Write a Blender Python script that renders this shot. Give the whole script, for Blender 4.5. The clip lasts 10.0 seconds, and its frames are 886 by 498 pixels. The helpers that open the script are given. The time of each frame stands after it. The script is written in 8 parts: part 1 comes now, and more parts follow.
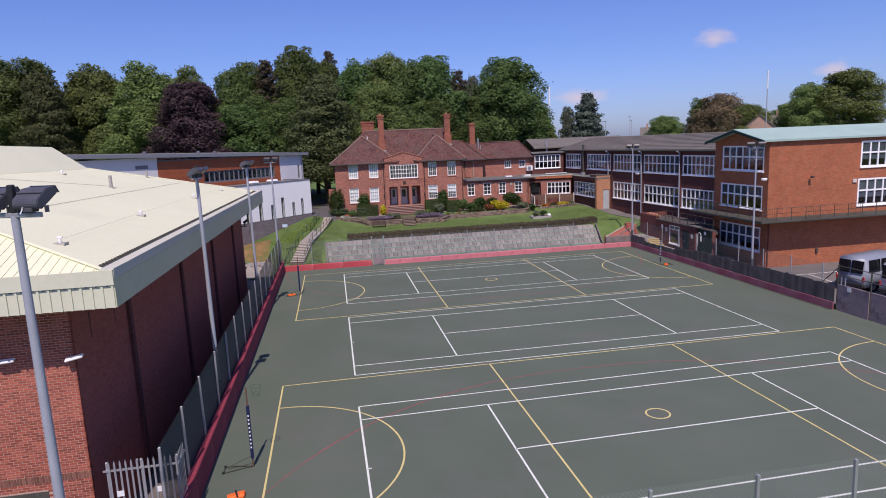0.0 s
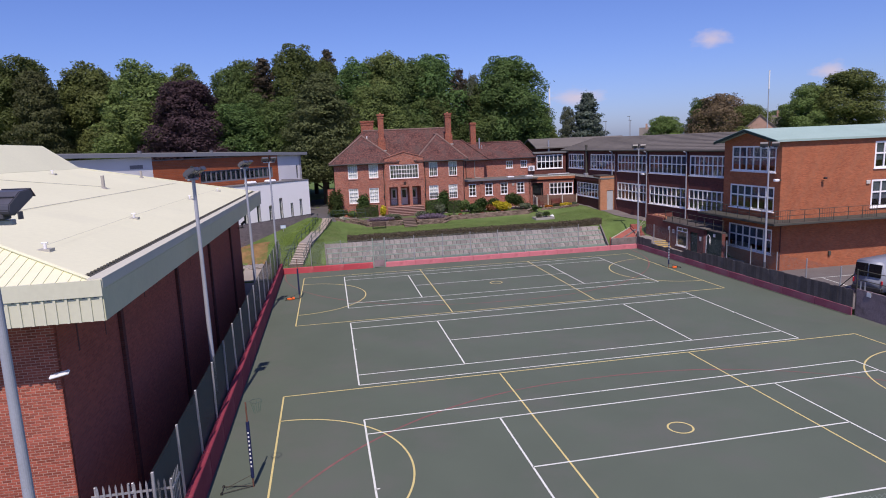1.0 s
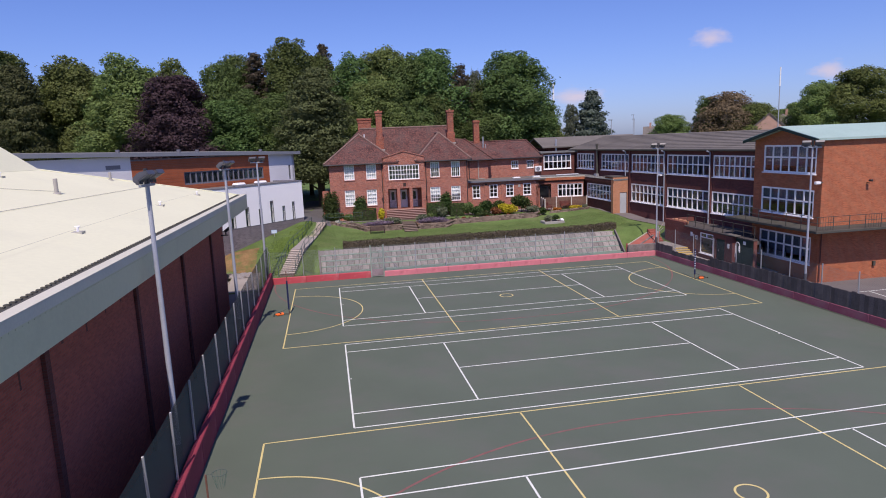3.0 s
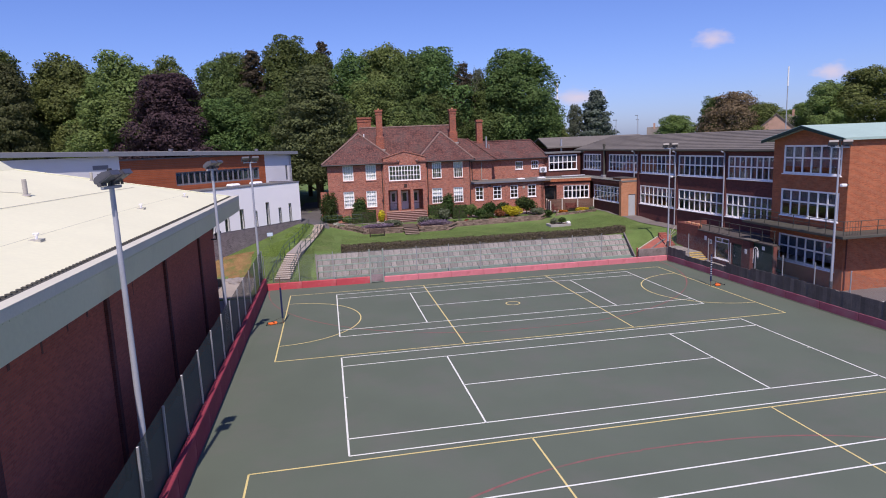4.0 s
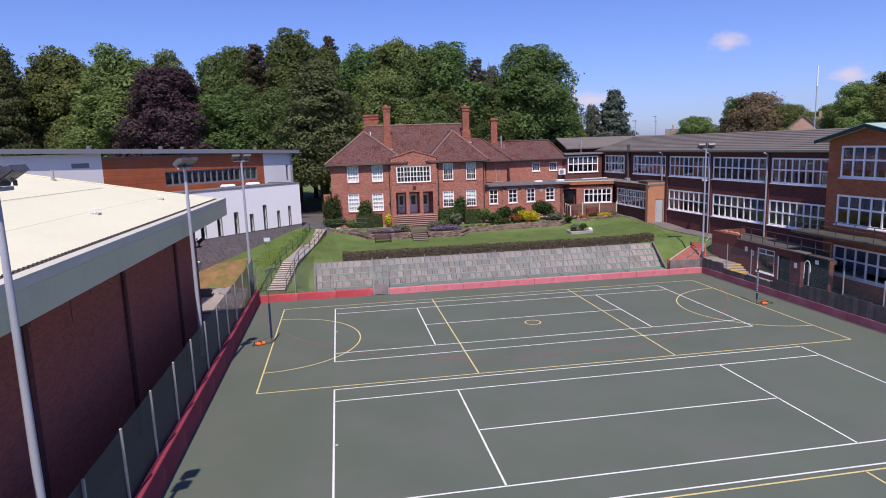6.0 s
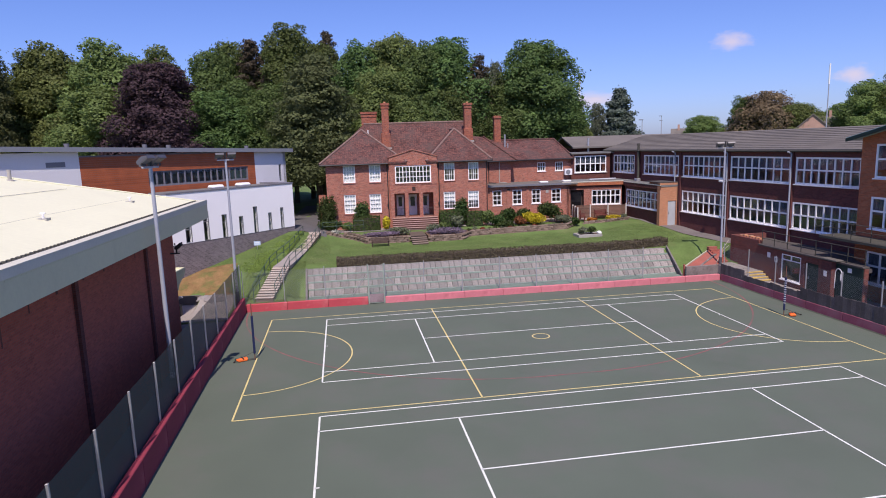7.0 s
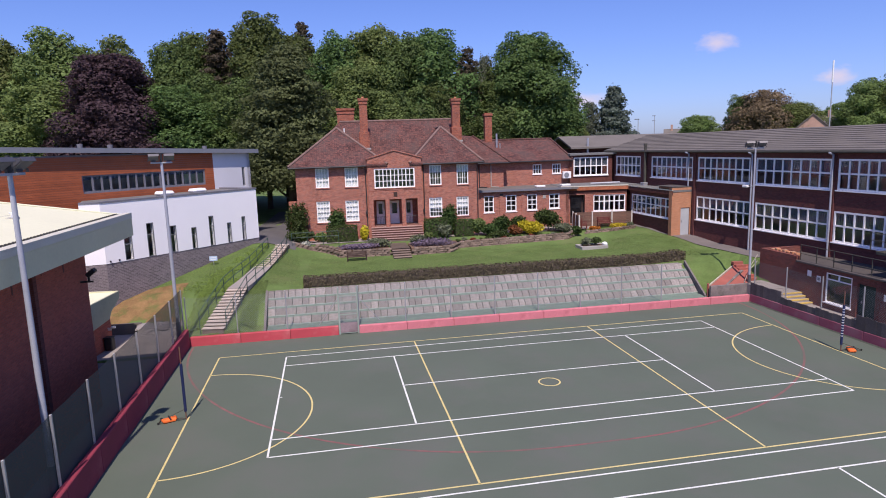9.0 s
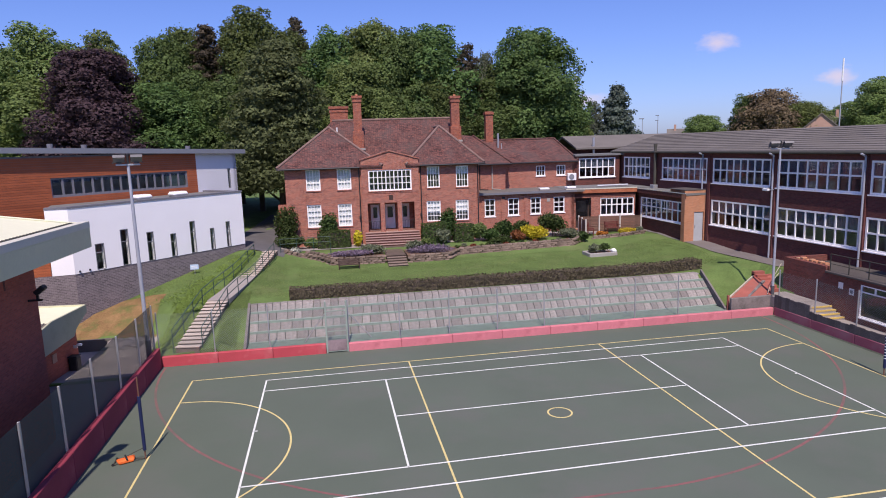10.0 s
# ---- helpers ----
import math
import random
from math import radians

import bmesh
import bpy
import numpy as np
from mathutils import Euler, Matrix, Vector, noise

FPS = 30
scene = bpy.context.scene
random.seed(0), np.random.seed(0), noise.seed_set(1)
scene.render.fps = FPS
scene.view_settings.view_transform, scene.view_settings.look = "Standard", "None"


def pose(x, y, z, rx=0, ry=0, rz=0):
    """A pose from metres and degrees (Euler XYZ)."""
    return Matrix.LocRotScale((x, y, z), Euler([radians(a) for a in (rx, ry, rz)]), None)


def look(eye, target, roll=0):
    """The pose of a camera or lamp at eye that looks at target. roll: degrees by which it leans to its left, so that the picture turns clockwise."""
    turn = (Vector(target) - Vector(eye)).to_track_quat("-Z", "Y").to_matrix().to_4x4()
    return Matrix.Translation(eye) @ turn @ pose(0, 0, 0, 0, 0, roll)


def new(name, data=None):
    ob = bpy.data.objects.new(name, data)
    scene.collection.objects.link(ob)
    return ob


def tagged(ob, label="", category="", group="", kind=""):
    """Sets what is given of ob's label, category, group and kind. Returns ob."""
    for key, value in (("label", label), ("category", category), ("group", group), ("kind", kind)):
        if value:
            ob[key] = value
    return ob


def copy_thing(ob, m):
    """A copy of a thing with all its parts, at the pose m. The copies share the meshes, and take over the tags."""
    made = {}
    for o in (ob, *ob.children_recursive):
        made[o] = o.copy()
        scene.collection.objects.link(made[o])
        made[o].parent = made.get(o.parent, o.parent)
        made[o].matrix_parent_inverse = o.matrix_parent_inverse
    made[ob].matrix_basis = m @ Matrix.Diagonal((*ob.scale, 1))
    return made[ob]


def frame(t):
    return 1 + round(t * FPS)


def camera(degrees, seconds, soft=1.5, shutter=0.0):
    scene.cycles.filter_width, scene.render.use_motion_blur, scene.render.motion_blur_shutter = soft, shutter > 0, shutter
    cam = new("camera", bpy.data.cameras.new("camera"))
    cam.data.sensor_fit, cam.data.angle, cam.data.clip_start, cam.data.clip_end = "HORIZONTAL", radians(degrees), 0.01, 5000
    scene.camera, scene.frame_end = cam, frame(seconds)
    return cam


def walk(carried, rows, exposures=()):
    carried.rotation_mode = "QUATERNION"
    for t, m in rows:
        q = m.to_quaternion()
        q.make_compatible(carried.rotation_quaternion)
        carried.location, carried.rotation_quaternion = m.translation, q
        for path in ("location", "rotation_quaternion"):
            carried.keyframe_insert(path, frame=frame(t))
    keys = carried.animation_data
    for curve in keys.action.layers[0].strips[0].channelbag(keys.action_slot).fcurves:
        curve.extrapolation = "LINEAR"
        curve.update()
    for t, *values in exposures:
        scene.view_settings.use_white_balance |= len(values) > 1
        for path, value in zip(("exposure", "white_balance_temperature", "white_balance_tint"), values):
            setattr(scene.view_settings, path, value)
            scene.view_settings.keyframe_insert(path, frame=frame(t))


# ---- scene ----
cam = camera(70.74, 10.0, soft=1.0)
PATH = [
    (0, (-0.410, -44.919, 11.263), (-0.0776, -42.9752, 10.9292), -2.50),
    (0.5, (-0.613, -44.218, 11.295), (-0.2787, -42.2753, 10.9605), -2.50),
    (1, (-0.719, -43.458, 11.247), (-0.3757, -41.5165, 10.9129), -2.40),
    (1.5, (-0.759, -42.451, 11.215), (-0.4084, -40.5111, 10.8799), -2.36),
    (2, (-0.684, -41.237, 11.199), (-0.3319, -39.2968, 10.8634), -2.30),
    (2.5, (-0.537, -39.961, 11.221), (-0.1865, -38.0211, 10.8842), -2.37),
    (4, (-0.086, -36.271, 11.098), (0.2625, -34.3297, 10.7641), -2.26),
    (4.5, (0.072, -35.085, 11.040), (0.4196, -33.1436, 10.7075), -2.12),
    (5, (0.317, -33.868, 10.999), (0.6562, -31.9250, 10.6674), -2.14),
    (5.5, (0.517, -32.683, 10.931), (0.8422, -30.7371, 10.6021), -2.00),
    (7, (1.397, -28.220, 10.691), (1.7065, -26.2716, 10.3645), -1.82),
    (7.5, (1.695, -26.467, 10.665), (2.0132, -24.5194, 10.3388), -1.79),
    (8, (1.989, -24.774, 10.668), (2.3301, -22.8305, 10.3415), -1.84),
    (8.5, (2.347, -22.972, 10.618), (2.6970, -21.0297, 10.2918), -1.83),
    (9, (2.651, -21.301, 10.613), (3.0021, -19.3592, 10.2883), -1.80),
    (9.5, (3.007, -19.638, 10.587), (3.3591, -17.6955, 10.2638), -1.76),
    (10, (3.354, -18.132, 10.623), (3.7061, -16.1902, 10.2985), -1.77),
]
walk(cam, [(t, look(eye, target, roll)) for t, eye, target, roll in PATH], [(0, -0.06, 6500, 24), (2.5, -0.03, 6500, 24), (4, 0.10, 6500, 24), (10, 0.19, 6500, 24)])

# ---------------------------------------------------------------- world, sun
SUN_EL, SUN_AZ = 55.5, 187.0
world = bpy.data.worlds.new("sky")
scene.world = world
world.use_nodes = True
wt = world.node_tree
sky = wt.nodes.new("ShaderNodeTexSky")
sky.sky_type = "NISHITA"
sky.sun_disc = False
sky.sun_elevation, sky.sun_rotation = radians(SUN_EL), radians(SUN_AZ)
sky.altitude, sky.air_density, sky.dust_density, sky.ozone_density = 100, 1.0, 0.7, 3.0
deep = wt.nodes.new("ShaderNodeMix")
deep.data_type, deep.blend_type = "RGBA", "MULTIPLY"
deep.inputs[0].default_value, deep.inputs[7].default_value = 1.0, (0.645, 0.795, 1.25, 1)
wt.links.new(sky.outputs["Color"], deep.inputs[6])
wt.links.new(deep.outputs[2], wt.nodes["Background"].inputs["Color"])
wt.nodes["Background"].inputs["Strength"].default_value = 0.105
sun = new("sun", bpy.data.lights.new("sun", "SUN"))
sun.data.energy, sun.data.angle, sun.data.color = 4.2, radians(0.5), (1.0, 0.93, 0.80)
_d = Vector((math.sin(radians(SUN_AZ)), math.cos(radians(SUN_AZ)), math.tan(radians(SUN_EL))))
sun.matrix_world = look(_d * 60, (0, 0, 0))
scene.view_settings.exposure = 0.0

# ---------------------------------------------------------------- materials


def nodes_of(name):
    m = bpy.data.materials.new(name)
    m.use_nodes = True
    t = m.node_tree
    return m, t, t.nodes["Principled BSDF"], t.nodes.new, t.links.new


def paint(name, base, rough=0.7, var=0.18, scale=1.5, fine=30.0, bump=0.15, metal=0.0, hue=0.0, rand=0.0, stain=None, spec=0.35):
    """A plain surface with grain and stains at two scales. rand: change from piece to piece."""
    m, t, b, add, link = nodes_of(name)
    co = add("ShaderNodeTexCoord")
    n1, n2 = add("ShaderNodeTexNoise"), add("ShaderNodeTexNoise")
    n1.inputs["Scale"].default_value, n1.inputs["Detail"].default_value = scale, 6
    n2.inputs["Scale"].default_value, n2.inputs["Detail"].default_value = fine, 4
    link(co.outputs["Object"], n1.inputs["Vector"])
    link(co.outputs["Object"], n2.inputs["Vector"])
    mix = add("ShaderNodeMix")
    mix.data_type = "FLOAT"
    mix.inputs[0].default_value = 0.45
    link(n1.outputs["Fac"], mix.inputs[2])
    link(n2.outputs["Fac"], mix.inputs[3])
    val = add("ShaderNodeMapRange")
    val.inputs["From Min"].default_value, val.inputs["From Max"].default_value = 0.3, 0.7
    val.inputs["To Min"].default_value, val.inputs["To Max"].default_value = 1 - var, 1 + var
    link(mix.outputs[0], val.inputs["Value"])
    out = val.outputs[0]
    if rand:
        info = add("ShaderNodeObjectInfo")
        r = add("ShaderNodeMapRange")
        r.inputs["To Min"].default_value, r.inputs["To Max"].default_value = 1 - rand, 1 + rand
        link(info.outputs["Random"], r.inputs["Value"])
        mul = add("ShaderNodeMath")
        mul.operation = "MULTIPLY"
        link(out, mul.inputs[0])
        link(r.outputs[0], mul.inputs[1])
        out = mul.outputs[0]
    hsv = add("ShaderNodeHueSaturation")
    hsv.inputs["Color"].default_value = (*base, 1)
    link(out, hsv.inputs["Value"])
    col = hsv.outputs["Color"]
    if stain:
        n3 = add("ShaderNodeTexNoise")
        n3.inputs["Scale"].default_value, n3.inputs["Detail"].default_value, n3.inputs["Roughness"].default_value = stain[1], 8, 0.65
        link(co.outputs["Object"], n3.inputs["Vector"])
        rm = add("ShaderNodeMapRange")
        rm.inputs["From Min"].default_value, rm.inputs["From Max"].default_value = stain[2], stain[2] + 0.18
        rm.inputs["To Max"].default_value = stain[3]
        link(n3.outputs["Fac"], rm.inputs["Value"])
        mc = add("ShaderNodeMix")
        mc.data_type = "RGBA"
        link(rm.outputs[0], mc.inputs[0])
        link(col, mc.inputs[6])
        mc.inputs[7].default_value = (*stain[0], 1)
        col = mc.outputs[2]
    link(col, b.inputs["Base Color"])
    b.inputs["Roughness"].default_value, b.inputs["Metallic"].default_value = rough, metal
    b.inputs["Specular IOR Level"].default_value = spec
    if bump:
        bp = add("ShaderNodeBump")
        bp.inputs["Strength"].default_value, bp.inputs["Distance"].default_value = bump, 0.02
        link(n2.outputs["Fac"], bp.inputs["Height"])
        link(bp.outputs["Normal"], b.inputs["Normal"])
    return m


def courses(name, c1, c2, mortar, bw=0.225, bh=0.075, gap=0.009, squash=1.0, patch=0.25, rough=0.85, bias=0.0, soot=None, sign=1):
    """Brick or tile courses laid along x + y and z, with patches of age over them."""
    m, t, b, add, link = nodes_of(name)
    co, sep, com, mad = add("ShaderNodeTexCoord"), add("ShaderNodeSeparateXYZ"), add("ShaderNodeCombineXYZ"), add("ShaderNodeMath")
    link(co.outputs["Object"], sep.inputs[0])
    mad.operation = "ADD" if sign > 0 else "SUBTRACT"
    link(sep.outputs[0], mad.inputs[0])
    link(sep.outputs[1], mad.inputs[1])
    link(mad.outputs[0], com.inputs[0])
    zz = add("ShaderNodeMath")
    zz.operation = "MULTIPLY"
    zz.inputs[1].default_value = squash
    link(sep.outputs[2], zz.inputs[0])
    link(zz.outputs[0], com.inputs[1])
    br = add("ShaderNodeTexBrick")
    br.inputs["Scale"].default_value = 1.0
    br.inputs["Brick Width"].default_value, br.inputs["Row Height"].default_value = bw, bh
    br.inputs["Mortar Size"].default_value, br.inputs["Mortar Smooth"].default_value, br.inputs["Bias"].default_value = gap, 0.3, bias
    br.inputs["Color1"].default_value, br.inputs["Color2"].default_value, br.inputs["Mortar"].default_value = (*c1, 1), (*c2, 1), (*mortar, 1)
    link(com.outputs[0], br.inputs["Vector"])
    n1, n2 = add("ShaderNodeTexNoise"), add("ShaderNodeTexNoise")
    n1.inputs["Scale"].default_value, n1.inputs["Detail"].default_value = 0.7, 7
    n2.inputs["Scale"].default_value, n2.inputs["Detail"].default_value = 9.0, 5
    link(co.outputs["Object"], n1.inputs["Vector"])
    link(co.outputs["Object"], n2.inputs["Vector"])
    ad = add("ShaderNodeMath")
    ad.operation = "ADD"
    link(n1.outputs["Fac"], ad.inputs[0])
    link(n2.outputs["Fac"], ad.inputs[1])
    mr = add("ShaderNodeMapRange")
    mr.inputs["From Min"].default_value, mr.inputs["From Max"].default_value = 0.7, 1.3
    mr.inputs["To Min"].default_value, mr.inputs["To Max"].default_value = 1 - patch, 1 + patch
    link(ad.outputs[0], mr.inputs["Value"])
    hsv = add("ShaderNodeHueSaturation")
    link(br.outputs["Color"], hsv.inputs["Color"])
    link(mr.outputs[0], hsv.inputs["Value"])
    col = hsv.outputs["Color"]
    if soot:
        rm, mc = add("ShaderNodeMapRange"), add("ShaderNodeMix")
        rm.inputs["From Min"].default_value, rm.inputs["From Max"].default_value, rm.inputs["To Max"].default_value = 0.95, 1.2, soot[1]
        link(ad.outputs[0], rm.inputs["Value"])
        mc.data_type = "RGBA"
        link(rm.outputs[0], mc.inputs[0])
        link(col, mc.inputs[6])
        mc.inputs[7].default_value = (*soot[0], 1)
        col = mc.outputs[2]
    link(col, b.inputs["Base Color"])
    b.inputs["Roughness"].default_value = rough
    b.inputs["Specular IOR Level"].default_value = 0.25
    bp = add("ShaderNodeBump")
    bp.invert = True
    bp.inputs["Strength"].default_value, bp.inputs["Distance"].default_value = 0.6, 0.012
    link(br.outputs["Fac"], bp.inputs["Height"])
    link(bp.outputs["Normal"], b.inputs["Normal"])
    return m


def glassy(name, tint=(0.90, 0.93, 0.95)):
    m, t, b, add, link = nodes_of(name)
    tr, gl, lw, pw, ma, mx = add("ShaderNodeBsdfTransparent"), add("ShaderNodeBsdfGlossy"), add("ShaderNodeLayerWeight"), add("ShaderNodeMath"), add("ShaderNodeMath"), add("ShaderNodeMixShader")
    tr.inputs["Color"].default_value = (*tint, 1)
    gl.inputs["Roughness"].default_value = 0.03
    lw.inputs["Blend"].default_value = 0.5
    pw.operation, ma.operation = "POWER", "MULTIPLY_ADD"
    pw.inputs[1].default_value, ma.inputs[1].default_value, ma.inputs[2].default_value = 4.0, 0.85, 0.06
    link(lw.outputs["Facing"], pw.inputs[0])
    link(pw.outputs[0], ma.inputs[0])
    link(ma.outputs[0], mx.inputs[0])
    link(tr.outputs[0], mx.inputs[1])
    link(gl.outputs[0], mx.inputs[2])
    link(mx.outputs[0], t.nodes["Material Output"].inputs["Surface"])
    return m


def netting(name, base, cover, cell=0.06):
    """Woven or chain-link mesh: wires over gaps too small to model."""
    m, t, b, add, link = nodes_of(name)
    co, sep = add("ShaderNodeTexCoord"), add("ShaderNodeSeparateXYZ")
    link(co.outputs["Object"], sep.inputs[0])
    h = add("ShaderNodeMath")
    h.operation = "ADD"
    link(sep.outputs[0], h.inputs[0])
    link(sep.outputs[1], h.inputs[1])
    outs = []
    for op in ("ADD", "SUBTRACT"):
        a, f, d = add("ShaderNodeMath"), add("ShaderNodeMath"), add("ShaderNodeMath")
        a.operation, f.operation, d.operation = op, "PINGPONG", "LESS_THAN"
        link(h.outputs[0], a.inputs[0])
        link(sep.outputs[2], a.inputs[1])
        link(a.outputs[0], f.inputs[0])
        f.inputs[1].default_value = cell
        link(f.outputs[0], d.inputs[0])
        d.inputs[1].default_value = cell * cover
        outs.append(d.outputs[0])
    mxm = add("ShaderNodeMath")
    mxm.operation = "MAXIMUM"
    link(outs[0], mxm.inputs[0])
    link(outs[1], mxm.inputs[1])
    b.inputs["Base Color"].default_value = (*base, 1)
    b.inputs["Roughness"].default_value = 0.6
    link(mxm.outputs[0], b.inputs["Alpha"])
    return m


def leafy(name, base, spread=0.5, warm=0.06, through_light=0.35, clump=0.0):
    """Leaves: each clump a little lighter, darker or yellower than the next."""
    m, t, b, add, link = nodes_of(name)
    geo, info = add("ShaderNodeNewGeometry"), add("ShaderNodeObjectInfo")
    r1, r2, hsv = add("ShaderNodeMapRange"), add("ShaderNodeMapRange"), add("ShaderNodeHueSaturation")
    r1.inputs["To Min"].default_value, r1.inputs["To Max"].default_value = 1 - spread, 1 + spread
    link(geo.outputs["Random Per Island"], r1.inputs["Value"])
    r3, mul = add("ShaderNodeMapRange"), add("ShaderNodeMath")
    r3.inputs["To Min"].default_value, r3.inputs["To Max"].default_value = 0.82, 1.2
    link(info.outputs["Random"], r3.inputs["Value"])
    mul.operation = "MULTIPLY"
    link(r1.outputs[0], mul.inputs[0])
    link(r3.outputs[0], mul.inputs[1])
    if clump:
        co, nz, r4, mul2 = add("ShaderNodeTexCoord"), add("ShaderNodeTexNoise"), add("ShaderNodeMapRange"), add("ShaderNodeMath")
        nz.inputs["Scale"].default_value, nz.inputs["Detail"].default_value = 0.55, 3
        link(co.outputs["Object"], nz.inputs["Vector"])
        r4.inputs["From Min"].default_value, r4.inputs["From Max"].default_value = 0.3, 0.7
        r4.inputs["To Min"].default_value, r4.inputs["To Max"].default_value = 1 - clump, 1 + clump
        link(nz.outputs["Fac"], r4.inputs["Value"])
        mul2.operation = "MULTIPLY"
        link(mul.outputs[0], mul2.inputs[0])
        link(r4.outputs[0], mul2.inputs[1])
        mul = mul2
    r2.inputs["To Min"].default_value, r2.inputs["To Max"].default_value = 0.5 - warm * 0.5, 0.5 + warm * 0.35
    link(info.outputs["Random"], r2.inputs["Value"])
    hsv.inputs["Color"].default_value = (*base, 1)
    link(mul.outputs[0], hsv.inputs["Value"])
    link(r2.outputs[0], hsv.inputs["Hue"])
    link(hsv.outputs["Color"], b.inputs["Base Color"])
    b.inputs["Roughness"].default_value = 0.6
    b.inputs["Specular IOR Level"].default_value = 0.2
    tl, mx = add("ShaderNodeBsdfTranslucent"), add("ShaderNodeMixShader")
    link(hsv.outputs["Color"], tl.inputs["Color"])
    mx.inputs[0].default_value = through_light
    link(b.outputs[0], mx.inputs[1])
    link(tl.outputs[0], mx.inputs[2])
    link(mx.outputs[0], t.nodes["Material Output"].inputs["Surface"])
    return m


MAT = {}
MAT["court"] = paint("court_green", (0.099, 0.124, 0.094), 0.9, 0.12, 0.25, 60, 0.25, stain=((0.118, 0.126, 0.108), 0.28, 0.48, 0.7))
MAT["damp_court"] = paint("dark_court_edge", (0.052, 0.058, 0.046), 0.9, 0.3, 1.2, 30, 0.2, stain=((0.10, 0.115, 0.09), 0.8, 0.55, 0.7))
MAT["white_line"] = paint("white_line_paint", (0.69, 0.72, 0.665), 0.8, 0.12, 2.0, 40, 0.1, stain=((0.50, 0.51, 0.48), 1.5, 0.6, 0.5))
MAT["yellow_line"] = paint("yellow_line_paint", (0.62, 0.52, 0.22), 0.8, 0.15, 2.0, 40, 0.1, stain=((0.38, 0.34, 0.19), 1.8, 0.58, 0.5))
MAT["red_line"] = paint("worn_red_line_paint", (0.22, 0.098, 0.093), 0.85, 0.25, 3.0, 40, 0.1, stain=((0.125, 0.112, 0.094), 0.35, 0.45, 0.85))
MAT["red_wall"] = paint("red_wall_paint", (0.46, 0.065, 0.08), 0.75, 0.16, 0.8, 25, 0.2, stain=((0.56, 0.17, 0.17), 0.6, 0.54, 0.6))
MAT["pink_wall"] = paint("faded_red_wall_paint", (0.58, 0.185, 0.21), 0.85, 0.2, 1.0, 25, 0.2, rand=0.06, stain=((0.40, 0.11, 0.125), 1.1, 0.52, 0.6))
MAT["maroon_wall"] = paint("weathered_maroon_wall_paint", (0.31, 0.085, 0.12), 0.85, 0.22, 0.8, 25, 0.2, stain=((0.33, 0.15, 0.175), 0.7, 0.47, 0.7))
MAT["asphalt"] = paint("asphalt", (0.105, 0.100, 0.102), 0.9, 0.16, 0.6, 50, 0.3, stain=((0.145, 0.14, 0.135), 0.4, 0.5, 0.6))
MAT["paving"] = paint("concrete_paving", (0.30, 0.27, 0.245), 0.9, 0.16, 0.9, 40, 0.3)
MAT["grass"] = paint("lawn_grass", (0.108, 0.166, 0.050), 0.95, 0.35, 0.6, 11, 0.7, stain=((0.158, 0.182, 0.074), 0.45, 0.5, 0.6), spec=0.1)
MAT["earth"] = paint("dry_leafy_earth_bank", (0.22, 0.135, 0.062), 0.95, 0.4, 1.6, 14, 0.8, stain=((0.10, 0.13, 0.04), 1.1, 0.47, 0.8), spec=0.1)
MAT["stone"] = paint("grey_stone_block", (0.25, 0.225, 0.205), 0.9, 0.48, 3.4, 12, 0.6, rand=0.26, stain=((0.115, 0.098, 0.086), 3.0, 0.5, 0.75))
MAT["green_ledge"] = paint("mossy_green_ledge", (0.27, 0.33, 0.28), 0.85, 0.2, 2.0, 20, 0.3)
MAT["rubble"] = paint("rubble_stone", (0.175, 0.13, 0.10), 0.95, 0.28, 3.0, 20, 0.5, rand=0.35)
MAT["step"] = paint("pale_step_stone", (0.50, 0.42, 0.35), 0.9, 0.15, 2.0, 30, 0.3, rand=0.08)
MAT["hall_brick"] = courses("hall_brick", (0.50, 0.126, 0.085), (0.35, 0.087, 0.062), (0.32, 0.145, 0.115), patch=0.14, soot=((0.20, 0.075, 0.06), 0.35))
MAT["hall_brick_piece"] = paint("orange_red_brick", (0.36, 0.098, 0.062), 0.85, 0.2, 6.0, 60, 0.4, rand=0.28)
MAT["mortar"] = paint("mortar", (0.47, 0.30, 0.235), 0.95, 0.12, 4.0, 60, 0.3)
MAT["house_brick"] = courses("house_brick", (0.50, 0.158, 0.098), (0.24, 0.070, 0.052), (0.48, 0.34, 0.265), patch=0.34, soot=((0.16, 0.07, 0.055), 0.5))
MAT["school_brick"] = courses("school_brick", (0.48, 0.142, 0.062), (0.33, 0.092, 0.044), (0.36, 0.195, 0.115), patch=0.14)
# darker brick copy that carries the side walls' shade in its colour
MAT["shade_brick"] = courses("shaded_brick", (0.165, 0.052, 0.040), (0.10, 0.034, 0.028), (0.10, 0.06, 0.05), patch=0.14)
MAT["ridge_tile"] = paint("lichened_ridge_tile", (0.20, 0.13, 0.108), 0.9, 0.4, 3.0, 25, 0.3)
MAT["orange_brick"] = courses("orange_brick", (0.55, 0.24, 0.13), (0.45, 0.19, 0.10), (0.42, 0.26, 0.17), patch=0.08)
MAT["plinth_brick"] = courses("grey_plinth_brick", (0.205, 0.170, 0.178), (0.125, 0.105, 0.112), (0.28, 0.25, 0.25), bw=0.3, bh=0.1, gap=0.012, patch=0.12, sign=-1)
MAT["roof_tile"] = courses("clay_roof_tile", (0.235, 0.094, 0.075), (0.090, 0.046, 0.042), (0.045, 0.028, 0.026), bw=0.2, bh=0.12, gap=0.012, squash=1.45, patch=0.55, soot=((0.075, 0.055, 0.050), 0.85))
